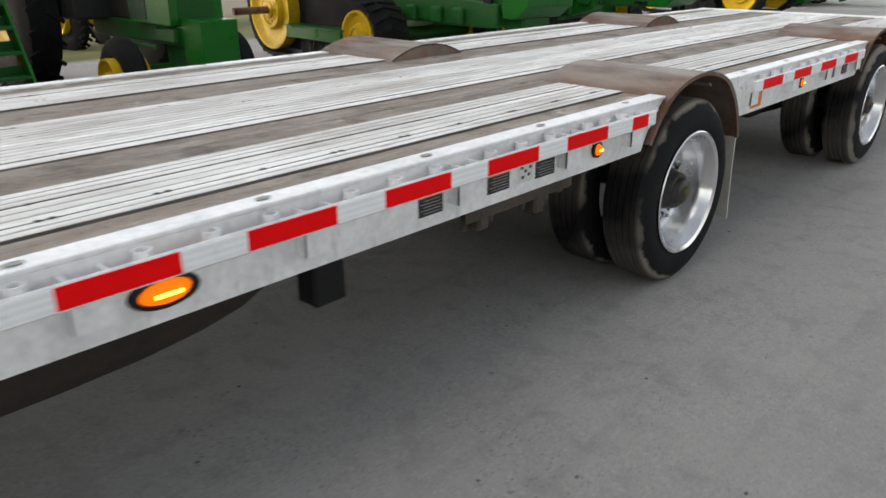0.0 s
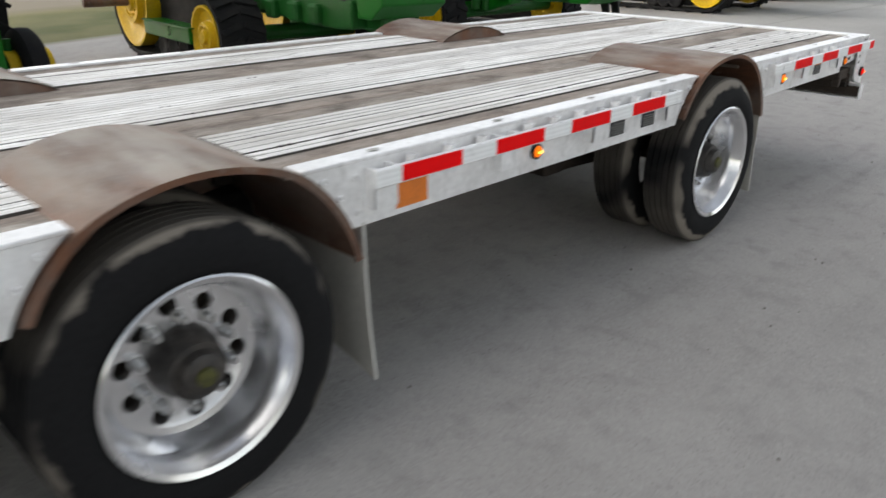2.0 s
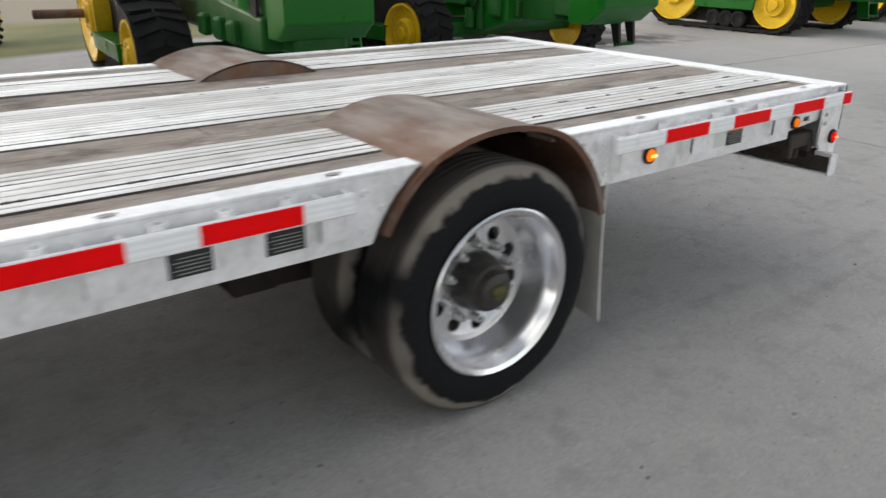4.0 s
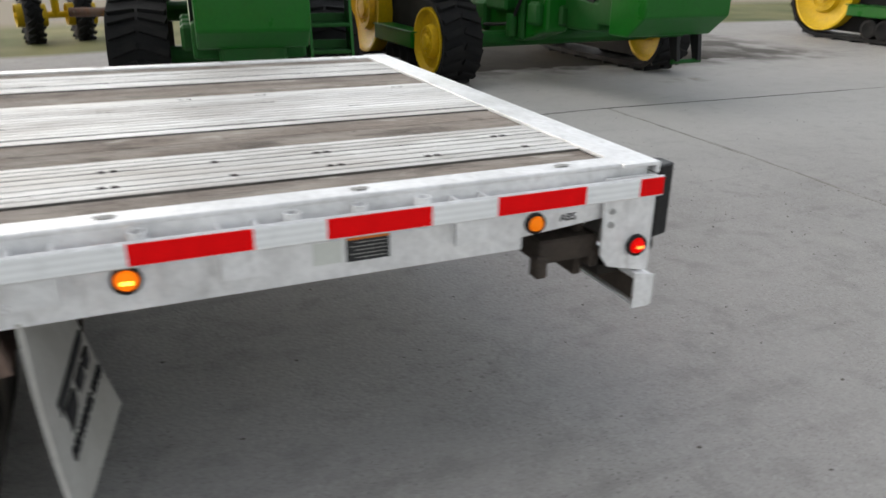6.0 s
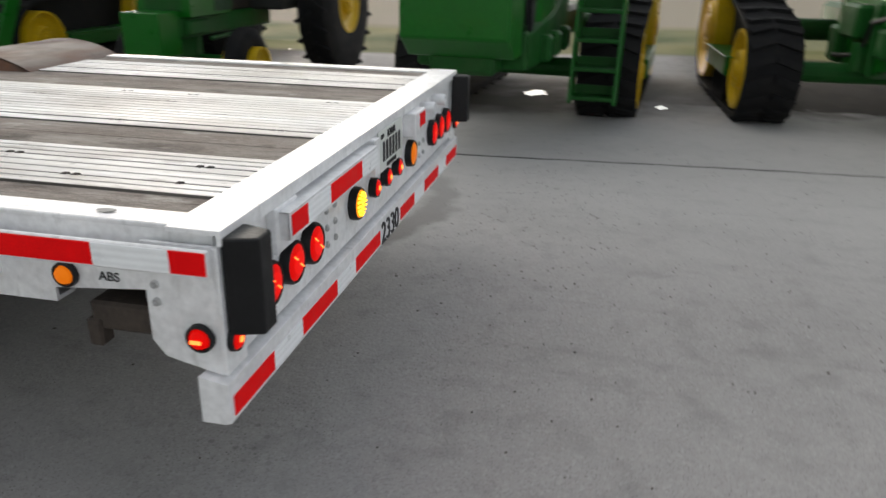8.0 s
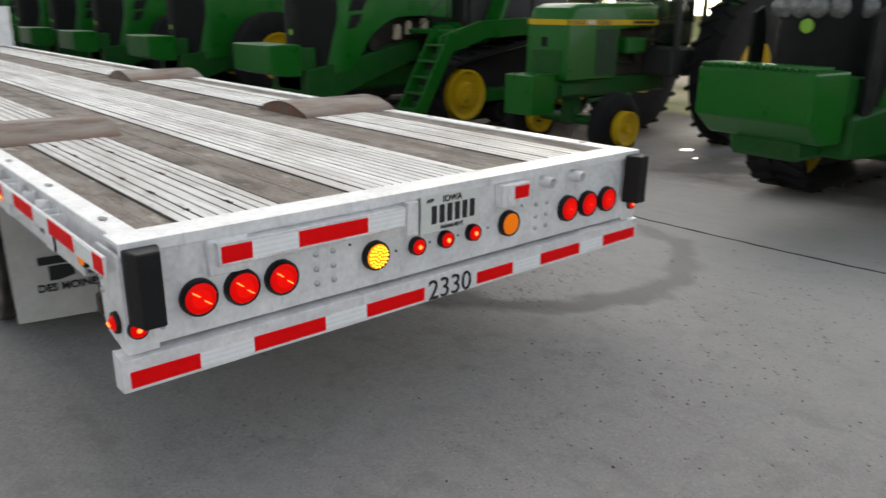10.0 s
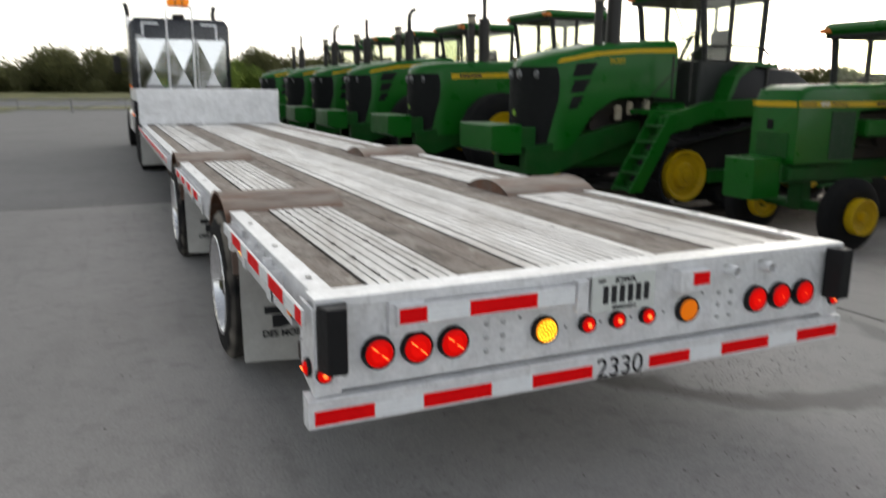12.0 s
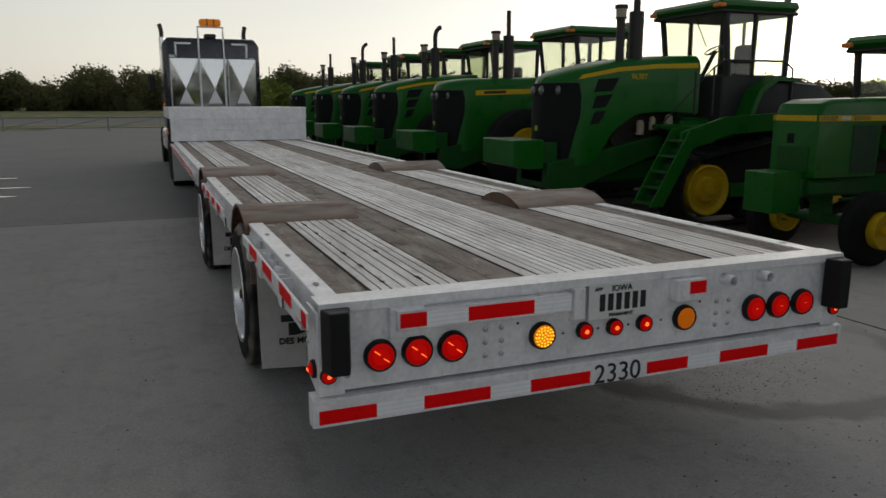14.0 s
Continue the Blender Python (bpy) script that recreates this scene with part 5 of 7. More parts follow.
def track_unit(root, x0, r0, x1, r1, ya, yb, zlift=0.0, disc=0.93):
    side = -1 if (ya + yb) < 0 else 1
    outer = ya if side < 0 else yb
    t = 0.09
    u = part("track", BM(), M_RUBBER, root, "black rubber track with lugs")
    b = BM()
    lugs = belt(b, x0, r0 + t + zlift, r0, x1, r1 + t, r1, ya, yb)
    old = u.data
    b.to_mesh(old)
    b.free()
    b = BM()
    w = yb - ya
    box(b, -0.0175, 0.0175, -w * 0.23, w * 0.23, -0.035, 0.035)
    shared = bpy.data.meshes.new("tread_lug")
    b.to_mesh(shared)
    b.free()
    shared.materials.append(M_RUBBER)
    for m in lugs:
        o = new("tread_lug", shared)
        o.parent = u
        o.matrix_local = m
    for x, r, nm in ((x0, r0, "idler_wheel"), (x1, r1, "drive_wheel")):
        b = BM()
        disc_wheel(b, x, r + t + (zlift if x == x0 else 0), outer + side * 0.004, r * disc, 0.11, side)
        bmesh.ops.recalc_face_normals(b, faces=b.faces)
        w = part(nm, b, M_YELLOW, u, "dusty yellow steel wheel", True)
        b = BM()
        rr, yo = r * disc, outer + side * 0.004
        spin(b, [(yo - side * 0.07, rr * 0.52), (yo + side * 0.004, rr * 0.46), (yo + side * 0.006, rr * 0.37), (yo - side * 0.05, rr * 0.35)], "y", 28)
        bmesh.ops.translate(b, vec=(x, 0, r + t + (zlift if x == x0 else 0)), verts=b.verts)
        bmesh.ops.recalc_face_normals(b, faces=b.faces)
        part("hub_ring", b, M_YELLOW, w, "raised yellow hub ring", True)
    n = 3
    for i in range(n):
        x = x0 + r0 + 0.12 + (x1 - r1 - 0.12 - x0 - r0 - 0.24) * (i + 0.5) / n
        b = BM()
        spin(b, [(outer - side * 0.2, 0.17), (outer + side * 0.0, 0.17), (outer + side * 0.01, 0.12), (outer - side * 0.02, 0.06), (outer - side * 0.02, 0.0)], "y", 20)
        bmesh.ops.translate(b, vec=(x, 0, 0.17 + t), verts=b.verts)
        bmesh.ops.recalc_face_normals(b, faces=b.faces)
        part("road_roller", b, M_RUBBER, u, smooth=True)
    b = BM()
    ya_, yb_ = sorted((outer - side * 0.30, outer + side * 0.05))
    box(b, x0 + r0 * 0.85, x1 - r1 * 0.85, ya_, yb_, r0 * 0.92, r0 * 0.92 + 0.19, 0.015)
    box(b, x0 + r0 * 0.80, x1 - r1 * 0.80, ya_, yb_ + 0.012, r0 * 0.92 + 0.186, r0 * 0.92 + 0.205, 0.004)
    part("track_frame", b, M_GREEN, u, "green track frame beam")
    # added black sheet standing in for the shaded gap through the track
    b = BM()
    prism(b, [(x0, t + r0 * 0.1), (x0, t + r0 * 1.9), (x1, t + r1 * 1.9), (x1, t + r1 * 0.1)], min(outer - side * 0.20, outer - side * 0.24), max(outer - side * 0.20, outer - side * 0.24), "y")
    part("track_dark_sheet", b, M_RUBBER, u)
    return u


def ag_wheel(root, x, y, r, w, rim, lugs=True):
    side = -1 if y < 0 else 1
    b = BM()
    prof = [(-w / 2 + 0.03, rim), (-w / 2, rim + (r - rim) * 0.35), (-w / 2 + 0.02, rim + (r - rim) * 0.75), (-w / 2 + 0.07, r - 0.01), (0, r), (w / 2 - 0.07, r - 0.01), (w / 2 - 0.02, rim + (r - rim) * 0.75), (w / 2, rim + (r - rim) * 0.35), (w / 2 - 0.03, rim)]
    spin(b, prof, "y", 36)
    bmesh.ops.recalc_face_normals(b, faces=b.faces)
    wh = part("wheel", b, M_RUBBER, root, "black farm tyre on a yellow wheel", True)
    wh.location = (x, y, r)
    if lugs:
        b = BM()
        n = 22
        for i in range(n):
            for s in (-1, 1):
                a = 2 * math.pi * (i + (0.5 if s > 0 else 0)) / n
                mm = Matrix.Rotation(-a, 4, "Y") @ Matrix.Translation((r + 0.012, s * w * 0.23, 0)) @ Matrix.Rotation(radians(s * 35), 4, "X")
                box(b, -0.025, 0.025, -w * 0.27, w * 0.27, -0.028, 0.028, 0, mm)
        tagged(part("tread_lug", b, M_RUBBER, wh), kind="stuff")
    b = BM()
    disc_wheel(b, 0, 0, side * (w / 2 - 0.02), rim, 0.12, side)
    disc_wheel(b, 0, 0, -side * (w / 2 - 0.02), rim, 0.05, -side)
    bmesh.ops.recalc_face_normals(b, faces=b.faces)
    part("wheel_disc", b, M_YELLOW, wh, "yellow steel wheel disc", True)
    return wh


def cab(root, x0, x1, half, zf, zr, lean=0.10, sill=0.05):
    """A glazed cab: floor at zf, roof underside at zr."""
    c = part("cab", BM(), M_GREEN, root, "glazed tractor cab with a green roof")
    b = BM()
    box(b, x0 - 0.22, x1 + 0.16, -half - 0.10, half + 0.10, zr + 0.03, zr + 0.20, 0.06)
    b.to_mesh(c.data)
    b.free()
    b = BM()
    box(b, x0 - 0.18, x1 + 0.14, -half - 0.08, half + 0.08, zr - 0.03, zr + 0.03, 0.02)
    part("roof_lining", b, M_CABDARK, c)
    b = BM()
    zs = zf + (zr - zf) * sill
    k = min(1.0, (zr - zs) / 1.45)
    box(b, x0 + 0.05, x1, -half + 0.03, half - 0.03, zf - 0.35, zs, 0.03)
    part("cab_base", b, M_CABDARK, c)
    mid = (x0 + x1) / 2 - 0.05
    for y in (-half, half):
        for xa, xb in ((x0 + lean, x0), (mid, mid), (x1, x1 + 0.02)):
            b = BM()
            pipe(b, [(xa, y * 0.98, zs - 0.02), (xb, y, zr)], 0.055 if xa != mid else 0.045, 8)
            part("pillar", b, M_CABDARK, c)
        for xa, xb in ((x0 + lean * 0.5, mid), (mid, x1)):
            b = BM()
            box(b, xa + 0.03, xb - 0.03, y - 0.004, y + 0.004, zs, zr)
            g = part("side_pane", b, M_TGLASS, c)
            g.visible_shadow = False
    for xx, ln in ((x0, lean), (x1, 0)):
        b = BM()
        vs = box(b, xx - 0.004, xx + 0.004, -half + 0.03, half - 0.03, zs, zr)
        for v in vs:
            if v.co.z < zs + 0.01:
                v.co.x += ln
        g = part("windscreen" if ln else "rear_pane", b, M_TGLASS, c)
        g.visible_shadow = False
    # seat, steering column and wheel
    b = BM()
    box(b, mid + 0.15, mid + 0.62, -0.25, 0.25, zs, zs + 0.42 * k, 0.05)
    box(b, mid + 0.52, mid + 0.66, -0.24, 0.24, zs + 0.35 * k, zs + 0.8 * k, 0.05)
    part("seat", b, M_CABDARK, c)
    b = BM()
    pipe(b, [(x0 + lean + 0.15, 0, zs), (x0 + lean + 0.42, 0, zs + 0.62 * k)], 0.04, 8)
    mm = Matrix.Translation((x0 + lean + 0.43, 0, zs + 0.66 * k)) @ Matrix.Rotation(radians(-28), 4, "Y")
    ring = [mm @ Vector((0.20 * math.cos(2 * math.pi * i / 16), 0.20 * math.sin(2 * math.pi * i / 16), 0)) for i in range(17)]
    pipe(b, ring, 0.014, 6)
    pipe(b, [mm @ Vector((-0.2, 0, 0)), mm @ Vector((0.2, 0, 0))], 0.012, 6)
    part("steering_wheel", b, M_CABDARK, c)
    b = BM()
    pipe(b, [(x0 - 0.02, -0.1, zr - 0.05), (x0 + 0.05, -0.35, zs + 0.5)], 0.009, 6)
    part("wiper", b, M_CABDARK, c)
    for y in (-half - 0.02, half + 0.02):
        b = BM()
        box(b, x0 - 0.235, x0 - 0.10, y - 0.10, y + 0.10, zr + 0.05, zr + 0.12, 0.015)
        part("amber_marker", b, M_ORANGE, c, "orange marker lamp")
    b = BM()
    for k in (0, 0.16):
        spin(b, [(0.06, 0.0), (0.06, 0.05), (0.0, 0.075), (-0.02, 0.07), (-0.02, 0.0)], "x", 14)
        bmesh.ops.translate(b, vec=(0.0001, 0, 0), verts=b.verts)
    bmesh.ops.translate(b, vec=(x1 + 0.02, -half + 0.1, zr + 0.27), verts=b.verts)
    part("roof_lamp", b, M_LIGHT, c)
    return c


def stacks(root, x, y, z0, za, ze, curved=True):
    b = BM()
    tube(b, (x, y, z0), (x, y, za - 0.22), 0.075, seg=16)
    tube(b, (x, y, za - 0.22), (x, y, za - 0.20), 0.10, seg=16)
    tube(b, (x, y, za - 0.06), (x, y, za), 0.11, seg=16)
    pc = part("intake_pipe", b, M_EXH, root, "black intake stack with a clear bowl", True)
    b = BM()
    tube(b, (x, y, za - 0.20), (x, y, za - 0.06), 0.09, seg=16)
    part("bowl", b, M_BOWL, pc)
    b = BM()
    x2, y2 = x + 0.34, y + 0.04
    tube(b, (x2, y2, z0), (x2, y2, ze - 0.55), 0.125, seg=18)
    if curved:
        pipe(b, [(x2, y2, ze - 0.56), (x2, y2, ze - 0.22), (x2 + 0.03, y2, ze - 0.10), (x2 + 0.10, y2, ze - 0.02), (x2 + 0.17, y2, ze + 0.01)], 0.06, 12)
    else:
        pipe(b, [(x2, y2, ze - 0.56), (x2, y2, ze)], 0.05, 12)
    part("exhaust_pipe", b, M_EXH, root, "black muffler and exhaust stack", True)


M_BOWL = mat("dusty_clear_bowl", (0.35, 0.30, 0.22), 0.3)


def nose_block(root, x0, x1, half, z0, z1, ribbed=False, slope=0.32):
    b = BM()
    prism(b, [(x0, z0 + (z1 - z0) * slope), (x0, z1), (x1, z1), (x1, z0), (x0 + (x1 - x0) * 0.45, z0)], -half, half, "y", bevel=0.02)
    blk = part("weight_block", b, M_GREEN, root, "green front weight box", False)
    for s in (-1, 1):
        b = BM()
        box(b, x1 - 0.02, x1 + 0.3, s * half * 0.8 - 0.05, s * half * 0.8 + 0.05, z0 + 0.08, z1 - 0.05, 0.015)
        part("weight_bracket", b, M_GREEN_D, blk)
    if ribbed:
        for i in range(17):
            y = -half + 0.04 + (2 * half - 0.08) * i / 16
            b = BM()
            box(b, x0 - 0.008, x1 * 0.6 + x0 * 0.4, y - 0.013, y + 0.013, z1 - 0.004, z1 + 0.03, 0.008)
            part("rib", b, M_GREEN, blk)


def grille(root, half, z0, z1, x=0.0, lights=4, nose=0.60, badge=0.42):
    """A mesh grille that wraps round the rounded nose and narrows towards its foot."""
    b = BM()
    cols, rows = 18, 7
    def sheet(off):
        out = []
        for r in range(rows + 1):
            z = z0 + (z1 - z0) * r / rows
            w = half * (0.86 + 0.14 * min(r / (rows * 0.6), 1.0))
            w *= 0.97 if r == rows else 1
            out.append([b.verts.new((x - off + nose_curve(y, nose), y, z)) for y in [-w + 2 * w * c / cols for c in range(cols + 1)]])
        return out
    A, B = sheet(0.022), sheet(-0.06)
    for r in range(rows):
        for c in range(cols):
            b.faces.new((A[r][c], A[r][c + 1], A[r + 1][c + 1], A[r + 1][c]))
    edge = lambda S: S[0] + [S[r][cols] for r in range(1, rows)] + S[rows][::-1] + [S[r][0] for r in range(rows - 1, 0, -1)]
    ea, eb = edge(A), edge(B)
    for k in range(len(ea)):
        m = (k + 1) % len(ea)
        b.faces.new((ea[k], ea[m], eb[m], eb[k]))
    bmesh.ops.recalc_face_normals(b, faces=b.faces)
    g = part("grille", b, M_GRILLE, root, "black mesh grille", True)
    b = BM()
    spin(b, [(x - 0.024, 0.052), (x - 0.034, 0.05), (x - 0.036, 0.0)], "x", 12)
    bmesh.ops.translate(b, vec=(0, 0, z0 + (z1 - z0) * badge), verts=b.verts)
    part("badge", b, M_BADGE, g, "small green and yellow badge")
    for i in range(lights):
        y = -half * 0.70 + 1.40 * half * i / (lights - 1)
        xo = x + nose_curve(y, nose)
        b = BM()
        spin(b, [(xo - 0.02, 0.078), (xo - 0.04, 0.072), (xo - 0.055, 0.04), (xo - 0.058, 0.0)], "x", 18)
        bmesh.ops.translate(b, vec=(0, y, z1 - 0.12), verts=b.verts)
        part("headlamp", b, M_LIGHT, g, "round clear headlamp", True)


M_BADGE = mat("badge_yellow_green", (0.22, 0.45, 0.03), 0.4)
M_SCREEN = mat("dark_side_screen", (0.008, 0.04, 0.012), 0.7, 0, 0.3, 10, 120, 0.4, 150)


def ladder(root, x0, z0, x1, z1, y, w=0.5, n=4):
    """Access steps sloping up beside the hood."""
    b = BM()
    for s in (-w / 2, w / 2):
        prism(b, [(x0 - 0.03, z0), (x0 + 0.22, z0), (x1 + 0.20, z1), (x1 - 0.03, z1)], y + s - 0.015, y + s + 0.015, "y", bevel=0.004)
    lad = part("ladder", b, M_GREEN, root, "green access steps")
    for i in range(n):
        t = (i + 0.1) / n
        x, z = x0 + (x1 - x0) * t, z0 + (z1 - z0) * t
        b = BM()
        box(b, x - 0.02, x + 0.24, y - w / 2, y + w / 2, z, z + 0.035, 0.006)
        box(b, x + 0.2, x + 0.22, y - w / 2, y + w / 2, z, z + 0.12)
        part("step", b, M_GREEN_D, lad)
    return lad


def tractor_root(gx, gy, gz, rz, label, group="row of parked tractors", scale=1.0):
    root = tagged(empty("tractor", pose(gx, gy, gz, 0, 0, rz) @ Matrix.Scale(scale, 4)), label, "tractor", group)
    return root


def engine(root, x0, x1, half, z0, z1):
    rnd = random.Random(int(x0 * 10 + z0 * 7))
    b = BM()
    box(b, x0, x1, -half * 0.6, half * 0.6, z0, z1, 0.04)
    for i in range(10):
        x = x0 + (x1 - x0) * rnd.random()
        z = z0 + (z1 - z0) * rnd.random()
        for s in (-1, 1):
            if rnd.random() < 0.5:
                tube(b, (x, s * half * 0.5, z), (x, s * half * 0.85, z), rnd.uniform(0.04, 0.11), seg=10)
            else:
                pipe(b, [(x, s * half * 0.7, z), (x + 0.3, s * half * 0.75, z + rnd.uniform(-0.2, 0.2))], 0.02, 6)
    part("engine", b, M_DARKSTEEL, root, "dark greasy engine")


def big_tractor(gx, gy, gz, rz, label, straight=False, tracks=True, number="", scale=1.0, curved_pipe=True, full=True, lights=4, drop=0.22):
    """A large articulated-size tractor; x=0 is the grille, the nose points along -x, z=0 is the ground."""
    root = tractor_root(gx, gy, gz - drop * scale, rz, label, scale=scale)
    half = 0.60
    b = BM()
    if straight:
        hood_loft(b, [(0, 2.44), (0.05, 2.56), (0.15, 2.65), (0.6, 2.72), (2.9, 2.78)], [(0, 1.08), (1.2, 1.15), (1.6, 1.55), (2.1, 1.80), (2.9, 1.95)], half, 0.12)
    else:
        hood_loft(b, [(0, 2.47), (0.05, 2.57), (0.15, 2.64), (0.45, 2.74), (1.2, 2.88), (2.0, 2.96), (2.9, 2.99)], [(0, 1.08), (0.70, 1.14), (0.88, 1.32), (1.15, 1.72), (1.6, 1.98), (2.2, 2.02), (2.9, 1.98)], half)
    part("hood", b, M_GREEN, root, "glossy green hood", True)
    grille(root, 0.588, 1.20, 2.46 if straight else 2.49, 0.0, lights)
    # yellow stripe along both sides
    for s in (-1, 1):
        b = BM()
        if straight:
            prism(b, [(0.75, 2.35), (0.75, 2.46), (2.74, 2.52), (2.74, 2.41)], s * 0.597, s * 0.606, "y")
        else:
            prism(b, [(0.42, 2.545), (0.5, 2.62), (1.2, 2.75), (2.0, 2.82), (2.85, 2.85), (2.85, 2.765), (2.0, 2.745), (1.2, 2.68)], s * (half - 0.012), s * (half + 0.003), "y")
        part("stripe", b, M_YELLOW, root, "yellow stripe")
        if straight:
            b = BM()
            prism(b, [(0.95, 2.38), (0.95, 2.445), (1.5, 2.462), (1.5, 2.397)], s * 0.605, s * 0.609, "y")
            part("number_bar", b, M_INK, root)
        if not straight:
            for i in range(3):
                z = 2.55 - i * 0.27
                b = BM()
                prism(b, [(0.72 - i * 0.03, z - 0.21), (0.80 - i * 0.03, z), (1.22 - i * 0.12, z + 0.03), (1.08 - i * 0.12, z - 0.19)], s * (half - 0.03), s * (half + 0.004), "y")
                part("vent", b, M_GRILLE, root, "black hood vent")
    if number:
        words("model_number", number, 0.13, pose(1.62 if not straight else 1.1, -half - 0.006, 2.60 if not straight else 2.42, 90, 0, 0), root, M_YELLOW if not straight else M_INK, 0.001)
    nose_block(root, -0.76, -0.20, 0.60, 1.09, 1.57, slope=0.14)
    b = BM()
    box(b, -0.1, 3.2, -0.42, 0.42, 0.80, 1.22, 0.05)
    prism(b, [(-0.1, 0.75), (-0.1, 1.18), (0.3, 1.24), (2.2, 1.62), (2.2, 1.30), (0.4, 0.70)], -0.56, 0.56, "y", bevel=0.02)
    part("chassis", b, M_GREEN_D, root, "green cast chassis")
    engine(root, 0.9, 2.7, 0.55, 1.35, 2.0)
    cab(root, 3.16, 4.60, 0.85, 2.1, 3.72, 0.14, 0.34)
    b = BM()
    out = 2.1 if tracks else 1.15
    fore = 1.95 if tracks else 2.7
    box(b, fore, 4.6, -out, -0.55, 1.72, 1.80, 0.02)
    box(b, fore, 4.6, 0.55, out, 1.72, 1.80, 0.02)
    if tracks:
        for s in (-1, 1):
            prism(b, [(1.35, 1.40), (1.35, 1.72), (2.2, 1.95), (4.8, 2.08), (4.8, 1.80), (2.3, 1.68)], min(s * 2.05, s * 2.12), max(s * 2.05, s * 2.12), "y")
    box(b, 2.6, 5.6, -0.55, 0.55, 1.2, 1.9, 0.06)
    part("platform", b, M_GREEN, root, "green side platform and fender")
    stacks(root, 1.32, -0.42, 2.65, 3.78, 4.24, curved_pipe)
    if full:
        ladder(root, 0.68, 0.62, 1.36, 1.78, -2.10 if tracks else -1.0, 0.42, 5)
        b = BM()
        pipe(b, [(2.75, -1.12, 1.95), (2.75, -1.12, 2.75), (2.95, -1.12, 2.88), (4.3, -1.12, 2.88), (4.5, -1.12, 2.75), (4.5, -1.12, 1.95)], 0.018, 8)
        pipe(b, [(2.6, -0.85, 1.95), (2.6, -0.85, 2.7)], 0.018, 8)
        pipe(b, [(1.9, -0.75, 1.7), (2.75, -1.1, 2.75)], 0.012, 8)
        part("hand_rail", b, M_EXH, root, "dark pipe hand rail")
        b = BM()
        prism(b, [(3.6, 1.95), (3.8, 2.35), (4.2, 2.55), (5.2, 2.5), (6.0, 2.1), (6.1, 1.6), (3.6, 1.6)], -1.1, -0.6, "y", bevel=0.08)
        part("fuel_tank", b, M_BLACK, root, "black fuel tank", True)
        b = BM()
        prism(b, [(3.50, 1.82), (3.74, 2.38), (4.12, 2.62), (4.7, 2.60), (4.7, 2.53), (4.16, 2.55), (3.82, 2.34), (3.60, 1.82)], -1.16, -0.58, "y")
        part("fender", b, M_GREEN, root, "curved green fender")
        for x, z, rr, h in ((1.75, 1.62, 0.07, 0.22), (2.0, 1.70, 0.055, 0.2), (2.35, 1.78, 0.07, 0.16)):
            b = BM()
            tube(b, (x, -0.50, z), (x, -0.50, z + h), rr, seg=14)
            tube(b, (x, -0.50, z + h), (x, -0.50, z + h + 0.03), rr * 0.7, seg=14)
            part("filter_canister", b, M_BOWL, root, "pale metal filter canister", True)
    if tracks:
        for s in (-1, 1):
            ya, yb = sorted((s * 1.46, s * 2.14))
            u = track_unit(root, 1.90, 0.50, 4.5, 0.74, ya, yb, disc=0.80)
            u.location.z = drop
    else:
        for x in (1.75, 5.0):
            for s in (-1, 1):
                wh = ag_wheel(root, x, s * 1.05, 0.92, 0.55, 0.50, full)
                wh.location.z += drop
    return root


